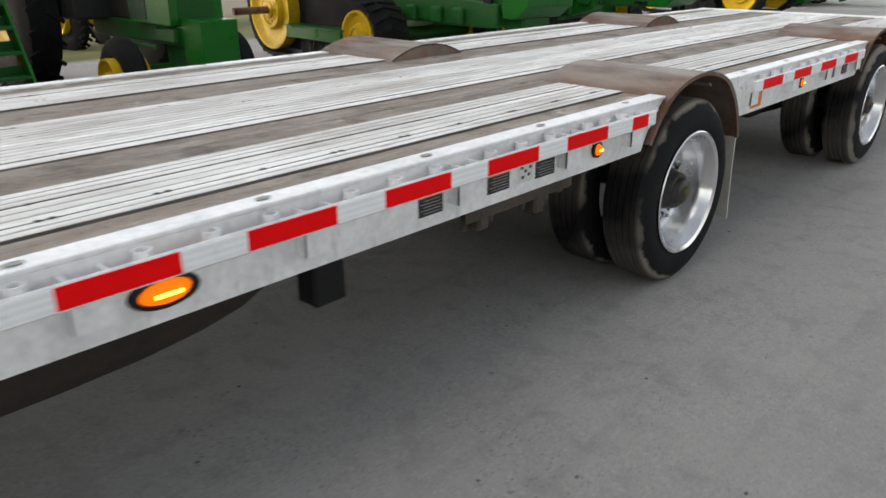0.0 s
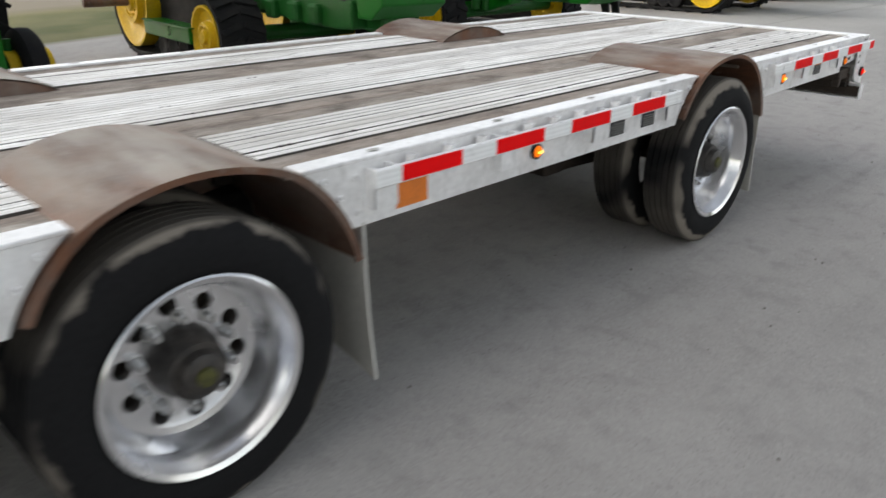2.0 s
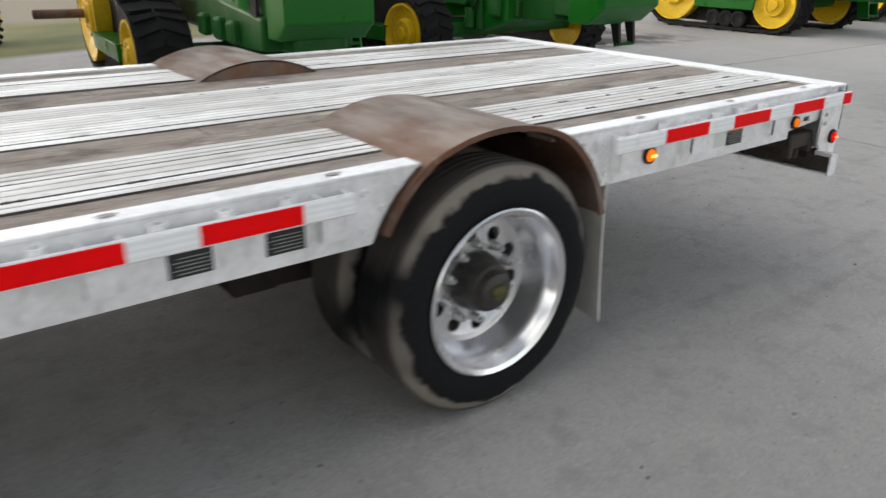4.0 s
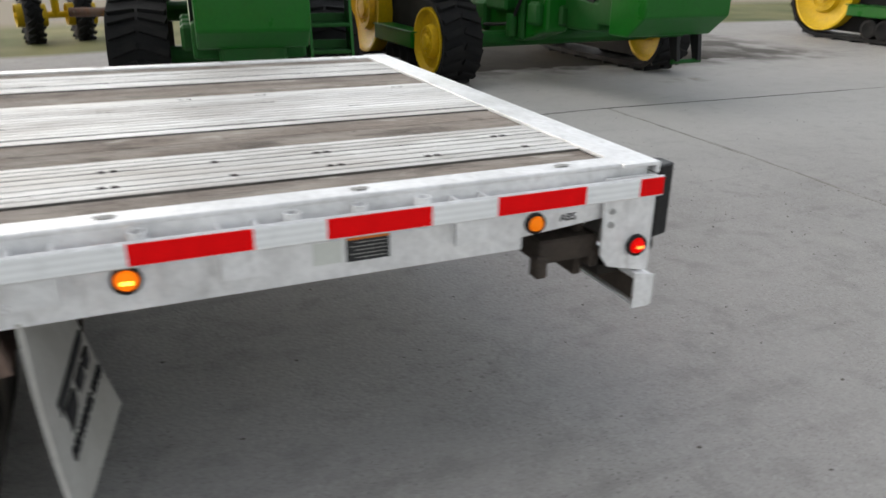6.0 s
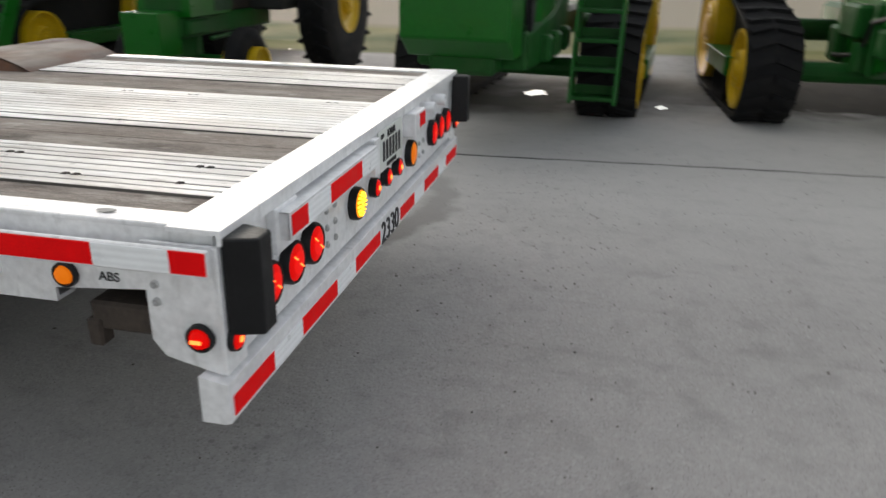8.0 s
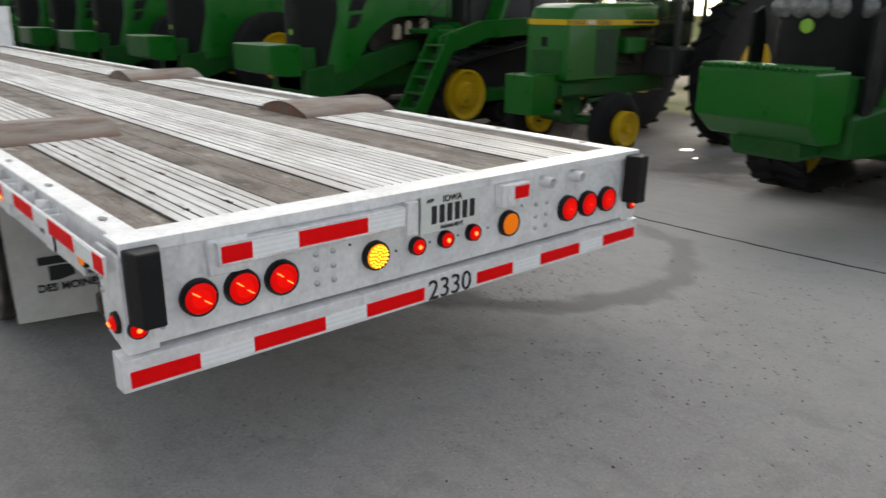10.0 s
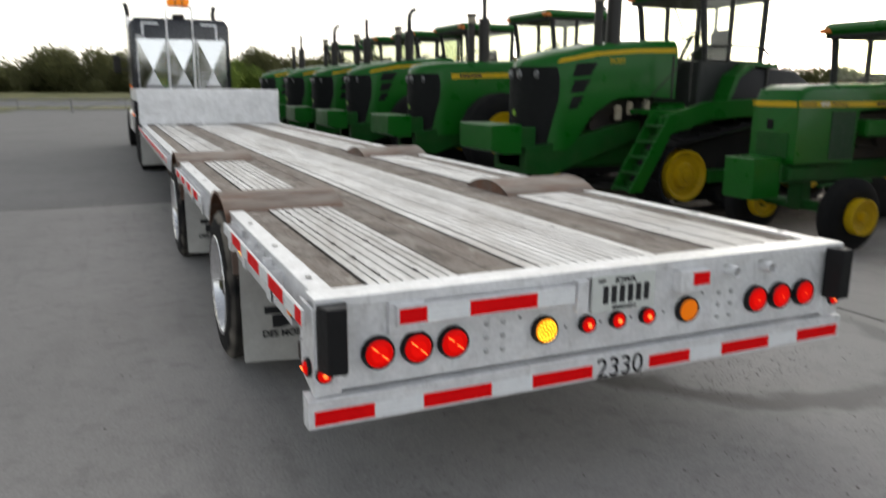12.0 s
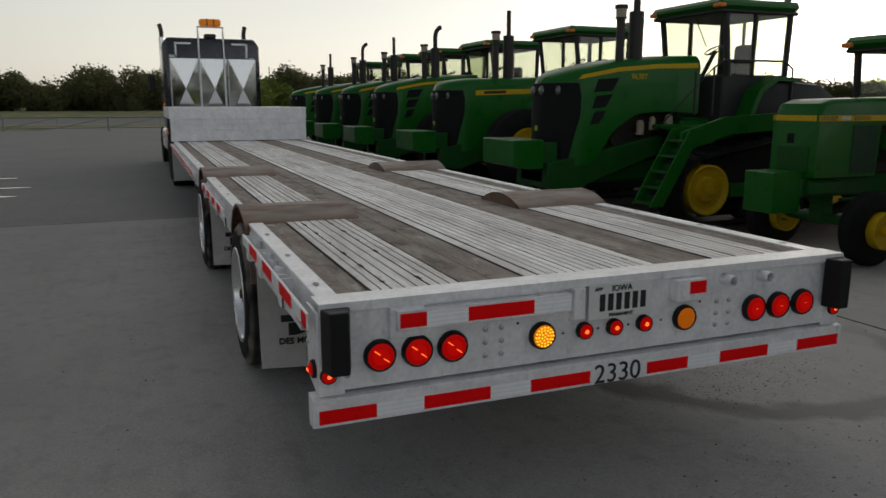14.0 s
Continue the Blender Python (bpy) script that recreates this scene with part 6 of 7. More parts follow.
def rowcrop_track_tractor(gx, gy, gz, rz, label, scale=1.0, gauge=1.1, hitch=True, nose=-0.95, idler=(1.38, 0.50), drive=(3.35, 0.66), box_z=0.86, box_t=1.38, box_half=0.48, bar=False, belt_half=0.25, deep=0.56, steps=(0.50, -1.12), badge=0.42, housing=False):
    """A narrower two-track tractor with a ribbed weight box; x=0 is the grille."""
    root = tractor_root(gx, gy, gz, rz, label, scale=scale)
    half = 0.46
    b = BM()
    hood_loft(b, [(0, 1.82), (0.06, 1.92), (0.2, 1.98), (0.6, 2.06), (2.1, 2.22)], [(0, 1.0), (1.0, 1.05), (1.5, 1.30), (2.1, 1.35)], half, 0.12)
    part("hood", b, M_GREEN, root, "glossy green hood", True)
    grille(root, 0.455, 0.90, 1.86, 0.0, 6, half, badge)
    for s in (-1, 1):
        b = BM()
        prism(b, [(0.4, 1.84), (0.45, 1.92), (2.05, 2.08), (2.05, 2.0)], s * (half - 0.01), s * (half + 0.004), "y")
        part("stripe", b, M_YELLOW, root, "yellow stripe")
        b = BM()
        prism(b, [(0.02, 1.0), (0.02, 1.7), (0.14, 1.75), (0.20, 1.55), (0.20, 1.1), (0.14, 1.0)], s * (half - 0.02), s * (half + 0.006), "y")
        part("side_grille", b, M_GRILLE, root, "black side grille")
    nose_block(root, nose, nose + deep, box_half, box_z, box_t, True)
    b = BM()
    box(b, nose + deep * 0.5, 0.04, -0.27, 0.27, 0.70, box_z + 0.06, 0.03)
    part("weight_carrier", b, M_GREEN_D, root, "green cast weight carrier")
    b = BM()
    box(b, -0.08, 4.2, -0.36, 0.36, 0.72, 1.06, 0.05)
    prism(b, [(-0.1, 0.72), (-0.1, 1.02), (1.1, 1.12), (2.0, 1.4), (2.0, 0.78), (0.9, 0.70), (0.2, 0.70)], -0.47, 0.47, "y", bevel=0.03)
    for x in (0.5, 0.95, 1.5):
        for s in (-1, 1):
            box(b, x, x + 0.22, s * 0.5 - 0.06, s * 0.5 + 0.06, 0.72, 0.95, 0.03)
    part("chassis", b, M_GREEN_D, root, "green cast chassis")
    b = BM()
    tube(b, (idler[0], -gauge, idler[1] + 0.09), (idler[0], gauge, idler[1] + 0.09), 0.10, seg=14)
    part("front_axle", b, M_GREEN_D, root)
    b = BM()
    tube(b, (drive[0], -gauge, drive[1] + 0.09), (drive[0], gauge, drive[1] + 0.09), 0.13, seg=14)
    part("rear_axle", b, M_GREEN_D, root)
    for s in (-0.15, 0.15) if hitch else ():
        b = BM()
        prism(b, [(-0.66, 0.44), (-0.57, 0.42), (-0.48, 0.71), (-0.62, 0.72)], s - 0.36 - 0.028, s - 0.36 + 0.028, "y", bevel=0.01)
        part("hitch_leg", b, M_BLACK, root, "black hitch leg")
    if hitch:
        b = BM()
        tube(b, (-0.61, -0.56, 0.43), (-0.61, -0.16, 0.43), 0.025, seg=10)
        part("hitch_bar", b, M_GREEN_D, root)
    if housing:
        b = BM()
        prism(b, [(0.55, 0.66), (0.55, 1.05), (0.75, 1.22), (2.3, 1.36), (2.3, 0.60), (1.9, 0.50), (1.1, 0.50)], 0.40, 0.72, "y", bevel=0.04)
        hs = part("side_housing", b, M_GREEN, root, "green side tank and casting")
        for x0, x1, z0, z1, yo in ((0.62, 0.86, 0.72, 0.98, 0.80), (0.98, 1.10, 0.52, 1.20, 0.78), (1.25, 1.75, 0.84, 1.16, 0.86), (1.85, 2.15, 0.56, 0.92, 0.82)):
            b = BM()
            box(b, x0, x1, 0.70, yo, z0, z1, 0.03)
            part("cover", b, M_GREEN_D, hs, "dusty green bolted cover")
        b = BM()
        pipe(b, [(0.60, 0.76, 1.10), (0.95, 0.82, 1.02), (1.20, 0.80, 0.70), (1.80, 0.84, 0.64)], 0.022, 8)
        part("hose", b, M_BLACK, hs, "black hydraulic hose", True)
        b = BM()
        tube(b, (1.18, 0.80, 0.56), (1.18, 0.80, 0.82), 0.075, seg=16)
        part("filter", b, M_GREEN_D, hs, "", True)
    engine(root, 1.0, 2.0, 0.42, 1.1, 1.5)
    cab(root, 2.35, 3.75, 0.78, 1.55, 2.85)
    stacks(root, 1.55, 0.30, 2.0, 2.75, 3.2)
    if steps:
        ladder(root, steps[0], 0.30, steps[0] + 0.22, 1.35, steps[1], 0.42, 4)
    for s in (-1, 1):
        ya, yb = sorted((s * (gauge - belt_half), s * (gauge + belt_half)))
        track_unit(root, idler[0], idler[1], drive[0], drive[1], ya, yb)
    if bar:
        z = drive[1] + 0.09
        b = BM()
        tube(b, (drive[0], gauge + 0.15, z), (drive[0], gauge + 0.95, z), 0.06, seg=14)
        tube(b, (drive[0], gauge + 0.93, z), (drive[0], gauge + 0.955, z), 0.045, seg=14)
        part("bar_axle", b, M_RUST, root, "rusty bar axle end")
    return root


def classic_tractor(gx, gy, gz, rz, label, scale=1.0):
    """A square-hooded two-wheel-drive tractor with narrow front tyres; x=0 is the hood's front."""
    root = tractor_root(gx, gy, gz, rz, label, scale=scale)
    half = 0.38
    b = BM()
    side = [(0.0, 1.22), (0.0, 2.05), (0.06, 2.18), (0.25, 2.24), (2.1, 2.28), (2.1, 1.93), (1.15, 1.90), (1.1, 1.22)]
    hood_shell(b, side, half, 0.05)
    part("hood", b, M_GREEN, root, "square green hood", True)
    for s in (-1, 1):
        b = BM()
        box(b, 0.0, 2.09, s * half - 0.006, s * half + 0.006, 1.955, 2.03)
        st = part("stripe", b, M_YELLOW, root, "yellow stripe with dark bars and number")
        for x0 in (0.02, 0.60):
            b = BM()
            for i in range(12):
                box(b, x0 + i * 0.026, x0 + i * 0.026 + 0.010, s * (half + 0.0055) - 0.002, s * (half + 0.0055) + 0.002, 1.962, 2.022)
            tagged(part("dark_bars", b, M_INK, st), kind="stuff")
        b = BM()
        box(b, 0.62, 1.08, s * half - 0.008, s * half + 0.008, 1.26, 1.90, 0.004)
        part("side_screen", b, M_SCREEN, root, "dark perforated side screen")
    words("model_number", "4840", 0.085, pose(0.46, -half - 0.009, 1.99, 90, 0, 0), root, M_PLATE, 0.001)
    b = BM()
    box(b, 1.45, 2.0, -half - 0.009, -half - 0.005, 1.975, 2.012)
    part("brand_bar", b, M_INK, root)
    b = BM()
    box(b, -0.008, 0.0, -0.34, 0.34, 1.955, 2.03)
    part("front_stripe", b, M_YELLOW, root)
    b = BM()
    box(b, -0.012, 0.002, 0.0, 0.11, 1.66, 1.79, 0.004)
    part("badge", b, M_GRILLE, root, "small dark square badge")
    b = BM()
    box(b, -0.012, 0.0, -0.26, 0.26, 1.28, 1.62, 0.004)
    part("front_screen", b, M_GREEN_D, root)
    b = BM()
    box(b, -0.55, -0.06, -0.25, 0.27, 0.76, 1.30, 0.012)
    part("weight_box", b, M_GREEN, root, "plain green front box")
    b = BM()
    box(b, -0.1, 2.6, -0.27, 0.27, 0.95, 1.22, 0.03)
    box(b, 0.0, 0.55, -0.34, 0.34, 0.98, 1.18, 0.03)
    tube(b, (0.60, -0.8, 0.62), (0.60, 0.8, 0.62), 0.07, seg=12)
    box(b, 0.50, 0.70, -0.12, 0.12, 0.55, 1.0, 0.02)
    for s in (-1, 1):
        pipe(b, [(0.60, s * 0.62, 0.5), (0.60, s * 0.62, 0.95)], 0.06, 10)
        pipe(b, [(0.60, s * 0.3, 0.9), (1.5, s * 0.4, 0.95)], 0.03, 8)
    part("front_axle", b, M_GREEN_D, root, "green axle and frame")
    engine(root, 1.2, 2.2, 0.36, 1.2, 1.9)
    b = BM()
    box(b, 1.25, 1.75, -0.44, -0.2, 1.55, 1.78, 0.03)
    part("air_box", b, M_GREEN, root)
    cab(root, 1.95, 3.60, 0.78, 1.55, 2.95)
    for s in (-1, 1):
        wheels = [ag_wheel(root, 0.60, s * 0.80, 0.49, 0.30, 0.24, False), ag_wheel(root, 3.55, s * 1.02, 1.16, 0.56, 0.50)]
        for w in wheels:
            w.location.z += 0.09
        b = BM()
        prism(b, [(2.75, 1.45), (2.75, 1.9), (3.0, 2.28), (3.5, 2.42), (4.2, 2.34), (4.6, 2.0), (4.45, 1.95), (3.6, 2.2), (3.0, 1.85)], min(s * 0.76, s * 1.2), max(s * 0.76, s * 1.2), "y", bevel=0.02)
        part("rear_fender", b, M_GREEN_D, root)
    return root


def gz_at(x, y):
    return ground_z(x, y)


big_tractor(4.23, 8.40, gz_at(6, 7), 0, "large green tracked tractor with a long hood and black grille", number="9630T", scale=0.95)
classic_tractor(5.36, 4.22, gz_at(6.4, 4) - 0.079, 0, "older green tractor with a square hood and yellow front wheels", 0.88)
rowcrop_track_tractor(3.75, 0.36, gz_at(5.4, 0.2), -5, "green two-track tractor with a ribbed weight box and rusty bar axle", gauge=0.98, belt_half=0.30, hitch=False, nose=-0.62, deep=0.46, idler=(1.95, 0.41), drive=(4.42, 0.68), box_z=0.84, box_t=1.33, box_half=0.44, bar=True, steps=(0.98, -0.90), badge=0.74)
rowcrop_track_tractor(4.24, -3.92, gz_at(5.5, -3.6), 2.5, "green two-track tractor with black hitch legs", idler=(1.38, 0.42), drive=(3.55, 0.66), box_half=0.56, gauge=1.60, box_z=0.72, steps=None, housing=True)
rowcrop_track_tractor(4.1, -12.5, gz_at(5, -11), 0, "green two-track tractor with clean yellow wheels", idler=(1.38, 0.50), drive=(3.83, 0.70), bar=True)
rowcrop_track_tractor(4.6, -17.6, gz_at(5, -17), 0, "green two-track tractor standing farther along the row")


def gauge_wheels(gx, gy):
    """An old pair of lugged tyres on a yellow axle frame, standing in the grass."""
    root = tagged(empty("implement_wheels", pose(gx, gy, ground_z(gx, gy), 0, 0, 12)), "old lugged implement tyres on a yellow axle frame in the grass", "implement")
    for s in (-1, 1):
        wh = ag_wheel(root, 0.0, s * 0.42, 0.50, 0.30, 0.20)
        wh.location.z -= 0.02
    b = BM()
    tube(b, (0, -0.45, 0.48), (0, 0.45, 0.48), 0.06, seg=12)
    pipe(b, [(0, 0, 0.48), (-0.1, 0, 1.05), (0.9, 0, 1.15)], 0.07, 10)
    part("axle_frame", b, M_YELLOW, root, "dusty yellow axle frame", True)


gauge_wheels(13.0, 2.3)
LABELS = ("green articulated tractor with a straight yellow stripe", "green tractor with a sweeping yellow stripe and dark grille",
          "green tractor with a sweeping stripe, between its neighbours", "green tractor with a curved hood, far along the row", "green tractor at the far end of the row")
for k, (gx, gy) in enumerate(((4.20, 12.75), (3.98, 16.6), (3.90, 19.85), (3.78, 22.9), (3.98, 28.4))):
    big_tractor(gx, gy + 0.2, gz_at(6, gy), 0, LABELS[k], straight=(k == 0), tracks=False, scale=0.95, curved_pipe=(k % 2 == 1), full=False)


# ---- the truck in front of the trailer ----
def semi_truck():
    root = tagged(empty("semi_truck", pose(-0.12, 16.35, 0)), "black sleeper truck with polished rear panels and an amber beacon", "truck")
    b = BM()
    prism(b, [(-1.10, 1.05), (-1.10, 2.98), (-0.98, 3.14), (0.98, 3.14), (1.10, 2.98), (1.10, 1.05)], 0.0, 2.2, "y", bevel=0.05)
    part("sleeper", b, M_TRUCK, root, "black sleeper cab", True)
    b = BM()
    prism(b, [(-1.02, 1.05), (-1.02, 2.60), (-0.9, 2.75), (0.9, 2.75), (1.02, 2.60), (1.02, 1.05)], 2.2, 3.8, "y", bevel=0.05)
    box(b, -0.85, 0.85, 3.8, 5.6, 0.9, 1.95, 0.12)
    part("cab", b, M_TRUCK, root, "black truck cab and hood")
    # three pressed panels, each folded to a cross of four facets
    for i in range(3):
        x0 = -0.94 + i * 0.65
        b = BM()
        z0, z1 = 1.30, 2.67
        c = [b.verts.new(v) for v in ((x0, -0.03, z0), (x0 + 0.63, -0.03, z0), (x0 + 0.63, -0.03, z1), (x0, -0.03, z1), (x0 + 0.315, -0.075, 1.98))]
        for j in range(4):
            b.faces.new((c[j], c[(j + 1) % 4], c[4]))
        bk = [b.verts.new((v.co.x, 0.002, v.co.z)) for v in c[:4]]
        for j in range(4):
            b.faces.new((c[j], bk[j], bk[(j + 1) % 4], c[(j + 1) % 4]))
        bmesh.ops.recalc_face_normals(b, faces=b.faces)
        part("polished_panel", b, M_MIRROR, root, "polished pressed aluminium panel")
        b = BM()
        box(b, x0 - 0.014, x0 + 0.006, -0.045, 0.0, z0, z1)
        part("panel_trim", b, M_BOLT, root)
    for s in (-1, 1):
        b = BM()
        xa = s * 0.80
        box(b, min(xa, xa - s * 0.34), max(xa, xa - s * 0.34), -0.008, 0.004, 2.99, 3.035)
        box(b, xa - 0.022, xa + 0.022, -0.008, 0.004, 2.70, 3.035)
        part("corner_mark", b, M_WHITE, root, "white reflective corner mark")
        b = BM()
        box(b, s * 0.86 - 0.09, s * 0.86 + 0.09, -0.008, 0.004, 2.60 + 0.09, 2.66 + 0.09) if s < 0 else box(b, s * 0.9 - 0.05, s * 0.9 + 0.05, -0.008, 0.004, 2.685, 2.71)
        part("small_plate", b, M_BOLT, root)
        b = BM()
        pipe(b, [(s * 1.02, 1.2 + 0.9, 2.9), (s * 1.02, 2.1, 3.25), (s * 1.02, 2.1, 3.45), (s * 1.06, 2.12, 3.62)], 0.055, 10)
        part("exhaust_tip", b, M_EXH, root, "black exhaust stack", True)
        b = BM()
        tube(b, (s * 1.02, 2.1, 1.0), (s * 1.02, 2.1, 3.3), 0.075, seg=14)
        part("exhaust_pipe", b, M_CHROME, root, "bright exhaust pipe", True)
    b = BM()
    for x in (-0.29, 0.27):
        pipe(b, [(x, -0.06, 1.4), (x, -0.06, 3.38)], 0.02, 8)
    pipe(b, [(-0.31, -0.06, 3.385), (0.29, -0.06, 3.385)], 0.02, 8)
    post = part("beacon_stand", b, M_ALU, root, "tall aluminium beacon stand")
    b = BM()
    box(b, -0.25, 0.23, -0.16, 0.06, 3.41, 3.56, 0.03)
    bc = part("beacon", b, M_BEACON, post, "amber light bar")
    b = BM()
    for x in (-0.08, 0.07):
        box(b, x - 0.012, x + 0.012, -0.165, 0.065, 3.405, 3.565)
    part("beacon_rib", b, M_EXH, bc)
    b = BM()
    box(b, -0.14, 0.12, 0.02, 0.3, 3.14, 3.24, 0.02)
    part("roof_box", b, M_EXH, root)
    b = BM()
    box(b, -0.42, 0.42, -3.0, 5.2, 0.62, 0.92, 0.02)
    part("frame_rails", b, M_DARKSTEEL, root)
    for y in (-2.4, -1.1, 4.6):
        for s in (-1, 1):
            b = BM()
            spin(b, [(s * 1.22, 0.30), (s * 1.24, 0.36), (s * 1.22, 0.50), (s * (0.66 if y < 3 else 0.94), 0.50), (s * (0.66 if y < 3 else 0.94), 0.30)], "x", 32)
            bmesh.ops.translate(b, vec=(0.10, y, 0.47), verts=b.verts)
            bmesh.ops.recalc_face_normals(b, faces=b.faces)
            w = part("wheel", b, M_RUBBER, root, "black truck tyre", True)
            b = BM()
            spin(b, [(s * 1.22, 0.31), (s * 1.12, 0.27), (s * 1.10, 0.12), (s * 1.2, 0.10), (s * 1.2, 0)], "x", 24)
            bmesh.ops.translate(b, vec=(0.10, y, 0.47), verts=b.verts)
            part("rim", b, M_CHROME, w, "bright rim", True)
    for s in (-1, 1):
        b = BM()
        for z in (1.55, 1.8):
            pipe(b, [(s * 1.02, 3.4, z + 0.5), (s * 1.32, 3.3, z + 0.5)], 0.015, 6)
        box(b, s * 1.32 - 0.09, s * 1.32 + 0.09, 3.25, 3.33, 1.95, 2.40, 0.03)
        part("side_mirror", b, M_EXH, root, "black side mirror")
        for z, y in ((1.62, 0.4), (0.98, 0.2)):
            b = BM()
            box(b, s * 1.11 - 0.02, s * 1.11 + 0.02, y, y + 0.08, z - 0.03, z + 0.03, 0.008)
            part("marker_lamp", b, M_LAMP_AMB, root, "lit amber marker")
        b = BM()
        box(b, s * 1.06 - 0.10, s * 1.06 + 0.06, 0.2, 2.0, 0.55, 1.05, 0.06)
        part("fuel_tank", b, M_CHROME, root, "bright side tank")
    for s in (-1, 1):
        b = BM()
        box(b, s * 0.95 - 0.28 + 0.10, s * 0.95 + 0.28 + 0.10, -3.02, -3.0, 0.12, 0.85)
        part("drive_flap", b, M_FLAP, root, "white mud flap")
    return root


M_BEACON = glow("amber_beacon", (1.0, 0.28, 0.02), 0.25, (0.55, 0.18, 0.02))
semi_truck()

# ---- fence, sign, poles and trees beyond the yard ----
fence = tagged(empty("pipe_fence", pose(0, 50.5, 0)), "low grey pipe fence with braced panels along the yard's edge", "fence")
posts = [-30, -23, -16, -9.6, -3.7, 2.5, 9, 16, 23, 30]
for i, x in enumerate(posts):
    b = BM()
    tube(b, (x, 0, -0.1), (x, 0, 0.98 if i % 2 else 0.86), 0.07, seg=12)
    part("post", b, M_GALV, fence)
    if i < len(posts) - 1:
        x1 = posts[i + 1]
        xm = (x + x1) / 2
        b = BM()
        tube(b, (x, 0, 0.80), (x1, 0, 0.80), 0.04, seg=8)
        part("rail", b, M_GALV, fence)
        b = BM()
        tube(b, (x, 0, 0.14), (x1, 0, 0.14), 0.03, seg=8)
        part("rail", b, M_GALV, fence)
        b = BM()
        pipe(b, [(x, 0, 0.14), (xm, 0, 0.78), (xm, 0, 0.14), (x1, 0, 0.78)], 0.022, 8)
        part("brace", b, M_GALV, fence)
b = BM()
tube(b, (0, 0, -0.2), (0, 0, 2.6), 0.06, seg=10)
sg = tagged(part("road_sign", b, M_GALV), "small pale road sign on a grey post", "sign")
sg.location = (-22.5, 115, 0.1)
b = BM()
box(b, -1.2, 1.2, -0.05, 0.05, 2.3, 2.75, 0.02)
part("sign_board", b, M_PLATE, sg)
b = BM()
tube(b, (0, 0, 0), (0, 0, 2.2), 0.05, seg=10)
box(b, -0.35, 0.35, -0.03, 0.03, 2.0, 2.3, 0.02)
sg2 = tagged(part("lot_sign", b, M_GALV), "plain pale sign on a post beside the fence", "sign")
sg2.location = (-12.4, 52.5, 0)
for x, y, h in ((-8.9, 190, 10.3), (28.7, 190, 10.3), (36.0, 190, 9.6)):
    b = BM()
    tube(b, (0, 0, 0), (0, 0, h), 0.16, 0.10, seg=8)
    pl_ = tagged(part("utility_pole", b, M_BARK), "thin dark utility pole beyond the trees", "pole")
    pl_.location = (x, y, 0.3)
b = BM()
tube(b, (0, 0, -0.6), (0, 0, 9.5), 0.07, 0.05, seg=10)
mast = tagged(part("flag_mast", b, M_GALV), "tall thin grey mast behind the tractors", "mast")
mast.location = (17.8, 18.5, 0.1)


def tree_meshes(seed, h, w):
    """A broad, low roadside tree: trunk with limbs, and a crown of many small leaf sprays with gaps."""
    rnd = random.Random(seed)
    b = BM()
    tube(b, (0, 0, -0.3), (0, 0, h * 0.45), 0.05 * h * 0.6, 0.02 * h * 0.6, seg=7)
    limbs = []
    for i in range(9):
        a = rnd.uniform(0, 6.28)
        z0 = h * rnd.uniform(0.15, 0.42)
        e = Vector((math.cos(a) * w * rnd.uniform(0.2, 0.42), math.sin(a) * w * rnd.uniform(0.2, 0.42), h * rnd.uniform(0.45, 0.88)))
        tube(b, (0, 0, z0), e, 0.012 * h, 0.004 * h, seg=5)
        limbs.append(e)
    tm = bpy.data.meshes.new("trunk")
    b.to_mesh(tm)
    b.free()
    tm.materials.append(M_BARK)
    verts, faces = [], []
    centres = [(e, rnd.uniform(0.13, 0.24) * w) for e in limbs]
    centres += [(Vector((rnd.uniform(-0.45, 0.45) * w, rnd.uniform(-0.3, 0.3) * w, h * rnd.uniform(0.06, 0.55))), rnd.uniform(0.14, 0.24) * w) for _ in range(14)]
    for c, r in centres:
        for _ in range(420):
            d = Vector((rnd.gauss(0, 1), rnd.gauss(0, 1), rnd.gauss(0, 0.8)))
            d.normalize()
            p = c + d * r * rnd.uniform(0.5, 1.0) ** 0.6 * (1.25 if rnd.random() < 0.05 else 1.0)
            if p.z < 0.02:
                continue
            s = rnd.uniform(0.14, 0.36)
            u = Vector((rnd.gauss(0, 1), rnd.gauss(0, 1), rnd.gauss(0, 1))).normalized()
            v = u.cross(d).normalized() * s
            u = u * s
            k = len(verts)
            verts += [p - u, p + v * 0.7, p + u, p - v * 0.7]
            faces.append((k, k + 1, k + 2, k + 3))
    cm = bpy.data.meshes.new("crown")
    cm.from_pydata(verts, [], faces)
    return tm, cm


TREES = [tree_meshes(s, h, w) for s, h, w in ((1, 7.2, 13), (2, 6.0, 12), (3, 8.2, 12), (4, 5.4, 12))]
crown_mats = {}


def plant(k, x, y, s, light, label):
    tm, cm = TREES[k]
    if (k, light) not in crown_mats:
        c2 = cm.copy()
        c2.materials.clear()
        c2.materials.append(M_LEAF_L if light else M_LEAF)
        crown_mats[(k, light)] = c2
    root = tagged(empty("tree", pose(x, y, ground_z(x, y), 0, 0, (x * 37) % 360) @ Matrix.Scale(s, 4)), label, "tree", "roadside trees")
    for nm, me in (("trunk", tm), ("crown", crown_mats[(k, light)])):
        o = new(nm, me)
        o.parent = root


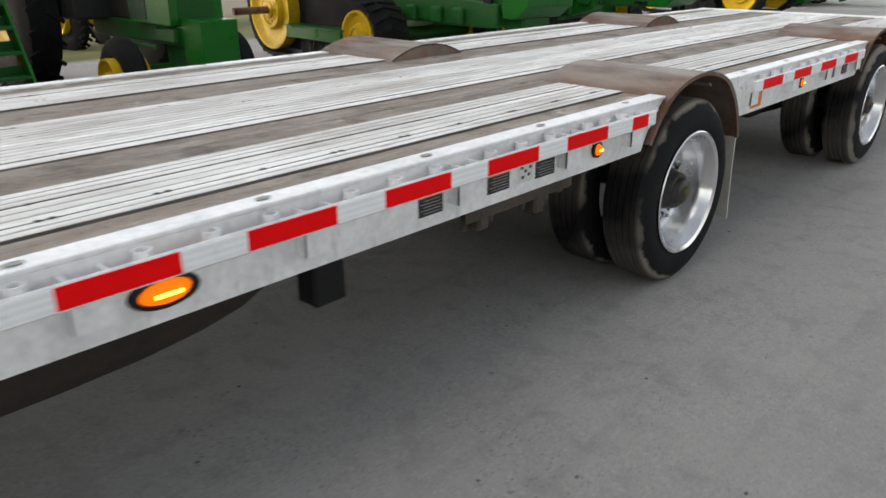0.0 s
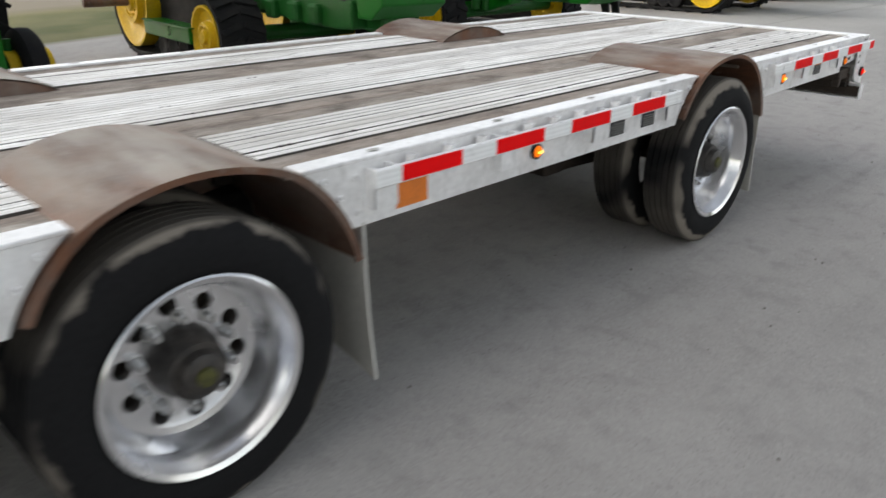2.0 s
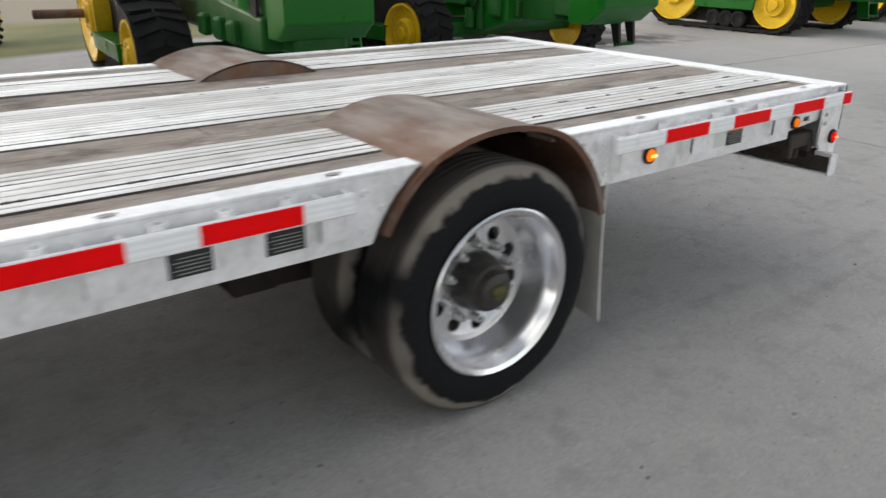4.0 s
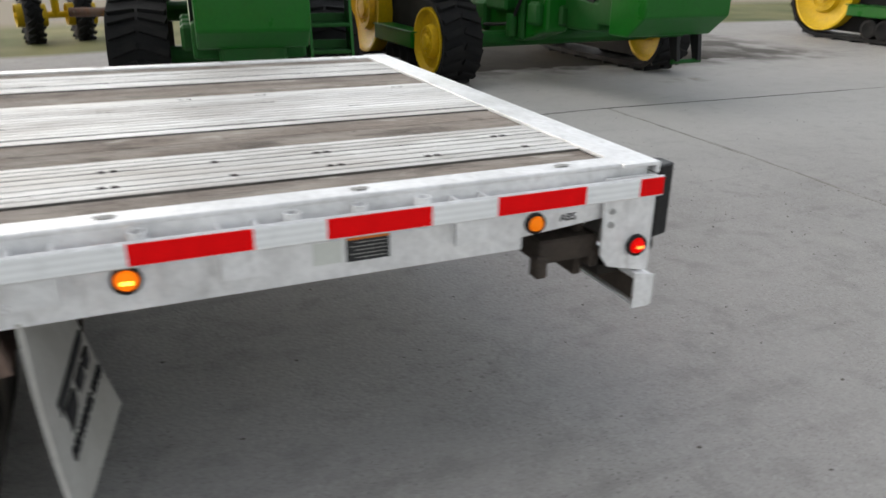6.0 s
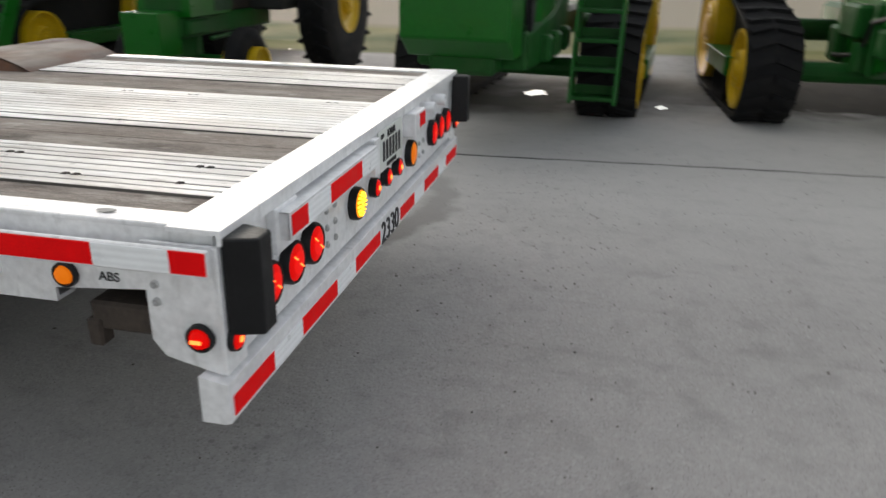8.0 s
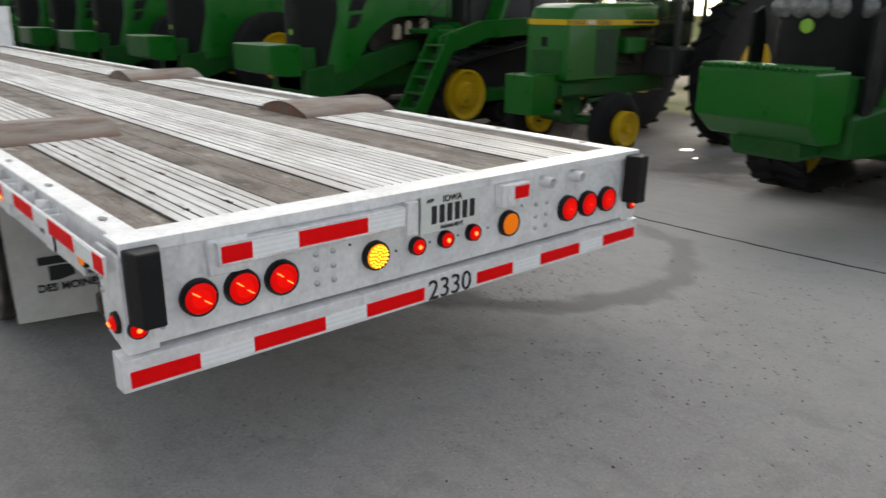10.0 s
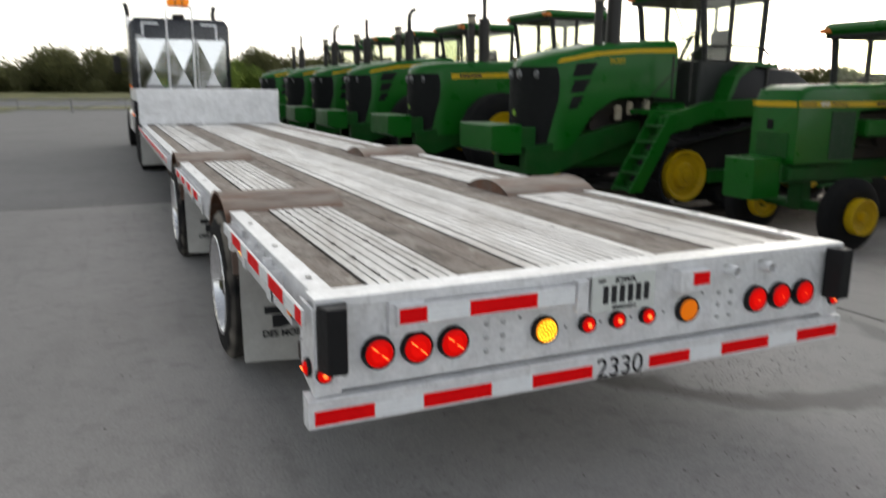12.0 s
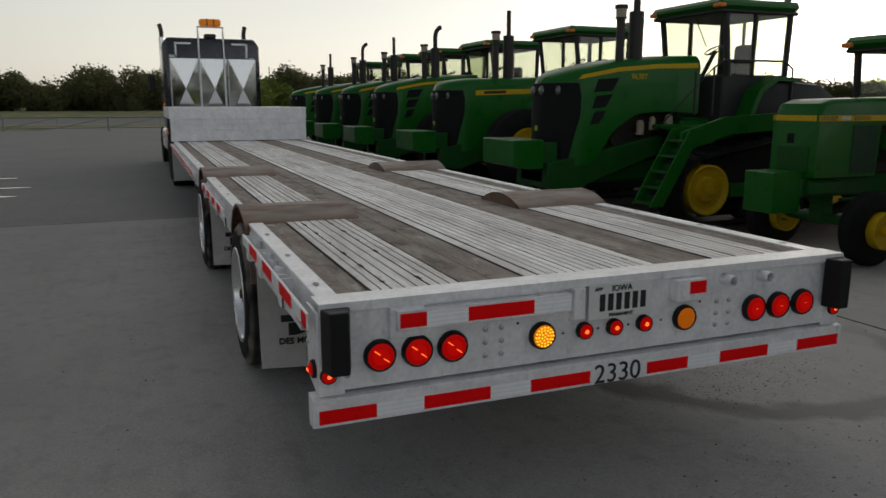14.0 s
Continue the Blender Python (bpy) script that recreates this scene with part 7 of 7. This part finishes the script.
rt = random.Random(11)
x = -120.0
i = 0
while x < 190:
    plant(i % 4, x, 152 + rt.uniform(-5, 12), rt.uniform(0.85, 1.12), False, "dark green roadside tree with a dense low crown")
    x += rt.uniform(5.5, 8.0)
    i += 1
x = -95.0
while x < 100:
    plant(i % 4, x, -78 + rt.uniform(-5, 5), rt.uniform(0.85, 1.12), False, "dark green tree of the belt behind the yard")
    x += rt.uniform(7, 10)
    i += 1
# two trees in the brighter leaf colour that stands for sun on them
plant(0, 9.5, 105, 0.78, True, "light green tree with sunlight put into its leaf colour")
plant(3, 14.5, 112, 0.8, True, "light green tree with sunlight put into its leaf colour")
plant(2, 23.0, 118, 0.85, False, "brownish tree behind the tractors")
plant(1, 30.0, 121, 0.85, False, "brownish tree behind the tractors")


def puddle(cx, cy, w, l, seed):
    rnd = random.Random(seed)
    b = BM()
    pts = []
    for i in range(28):
        a = 2 * math.pi * i / 28
        r = 1 + rnd.uniform(-0.4, 0.35) * (1 if w < 1 else 1.2)
        pts.append((cx + w * r * math.cos(a), cy + l * r * math.sin(a)))
    vs = [b.verts.new((px, py, ground_z(px, py) + 0.004)) for px, py in pts]
    b.faces.new(vs)
    return tagged(part("puddle", b, M_WET), "shallow puddle reflecting the pale sky", "puddle", "puddles on the yard", "structure")


for k, (cx, cy, w, l) in enumerate(((-6.4, 12.9, 1.9, 0.55), (-6.0, 14.3, 1.7, 0.5), (-6.9, 16.6, 1.8, 0.4), (-6.8, 19.0, 1.5, 0.3), (-7.6, 21.5, 1.6, 0.3), (-9.0, 28.4, 2.0, 0.6), (7.38, 3.36, 0.11, 0.07), (6.9, 2.92, 0.09, 0.045), (6.86, 0.11, 0.24, 0.14), (6.0, -1.36, 0.12, 0.06))):
    puddle(cx, cy, w, l, k)


# ---- loose grit on the concrete behind the trailer and at random over the yard ----
def grit():
    rnd = random.Random(21)
    verts, faces = [], []
    def stone(x, y, r):
        z = ground_z(x, y)
        k = len(verts)
        a = rnd.uniform(0, 6.28)
        q = [rnd.uniform(0.6, 1.2) * r for _ in range(5)]
        for i in range(4):
            verts.append((x + q[i] * math.cos(a + i * 1.571), y + q[i] * math.sin(a + i * 1.571), z))
        verts.append((x, y, z + q[4] * 0.7))
        for i in range(4):
            faces.append((k + i, k + (i + 1) % 4, k + 4))
    for cx, cy, sx, sy, n in ((1.55, 0.85, 0.42, 0.20, 800), (2.0, -0.35, 0.7, 0.35, 550), (2.9, -0.9, 0.6, 0.5, 150), (1.0, -0.7, 0.8, 0.5, 180)):
        for _ in range(n):
            stone(rnd.gauss(cx, sx), rnd.gauss(cy, sy), rnd.choice((0.002, 0.003, 0.003, 0.004, 0.007)))
    for _ in range(600):
        stone(rnd.uniform(-3.2, 5.0), rnd.uniform(-6, 8), rnd.choice((0.003, 0.003, 0.004, 0.006, 0.009)))
    for _ in range(420):
        stone(rnd.gauss(1.3, 1.2), rnd.gauss(-1.7, 0.9), rnd.choice((0.003, 0.003, 0.004, 0.005, 0.007)))
    me = bpy.data.meshes.new("grit")
    me.from_pydata(verts, [], faces)
    me.materials.append(M_GRIT)
    tagged(new("grit", me), "dark loose grit and small stones scattered on the concrete", "grit", kind="stuff")


M_GRIT = mat("dark_grit", (0.10, 0.088, 0.075), 0.9, 0, 0.6, 4, 40)
grit()
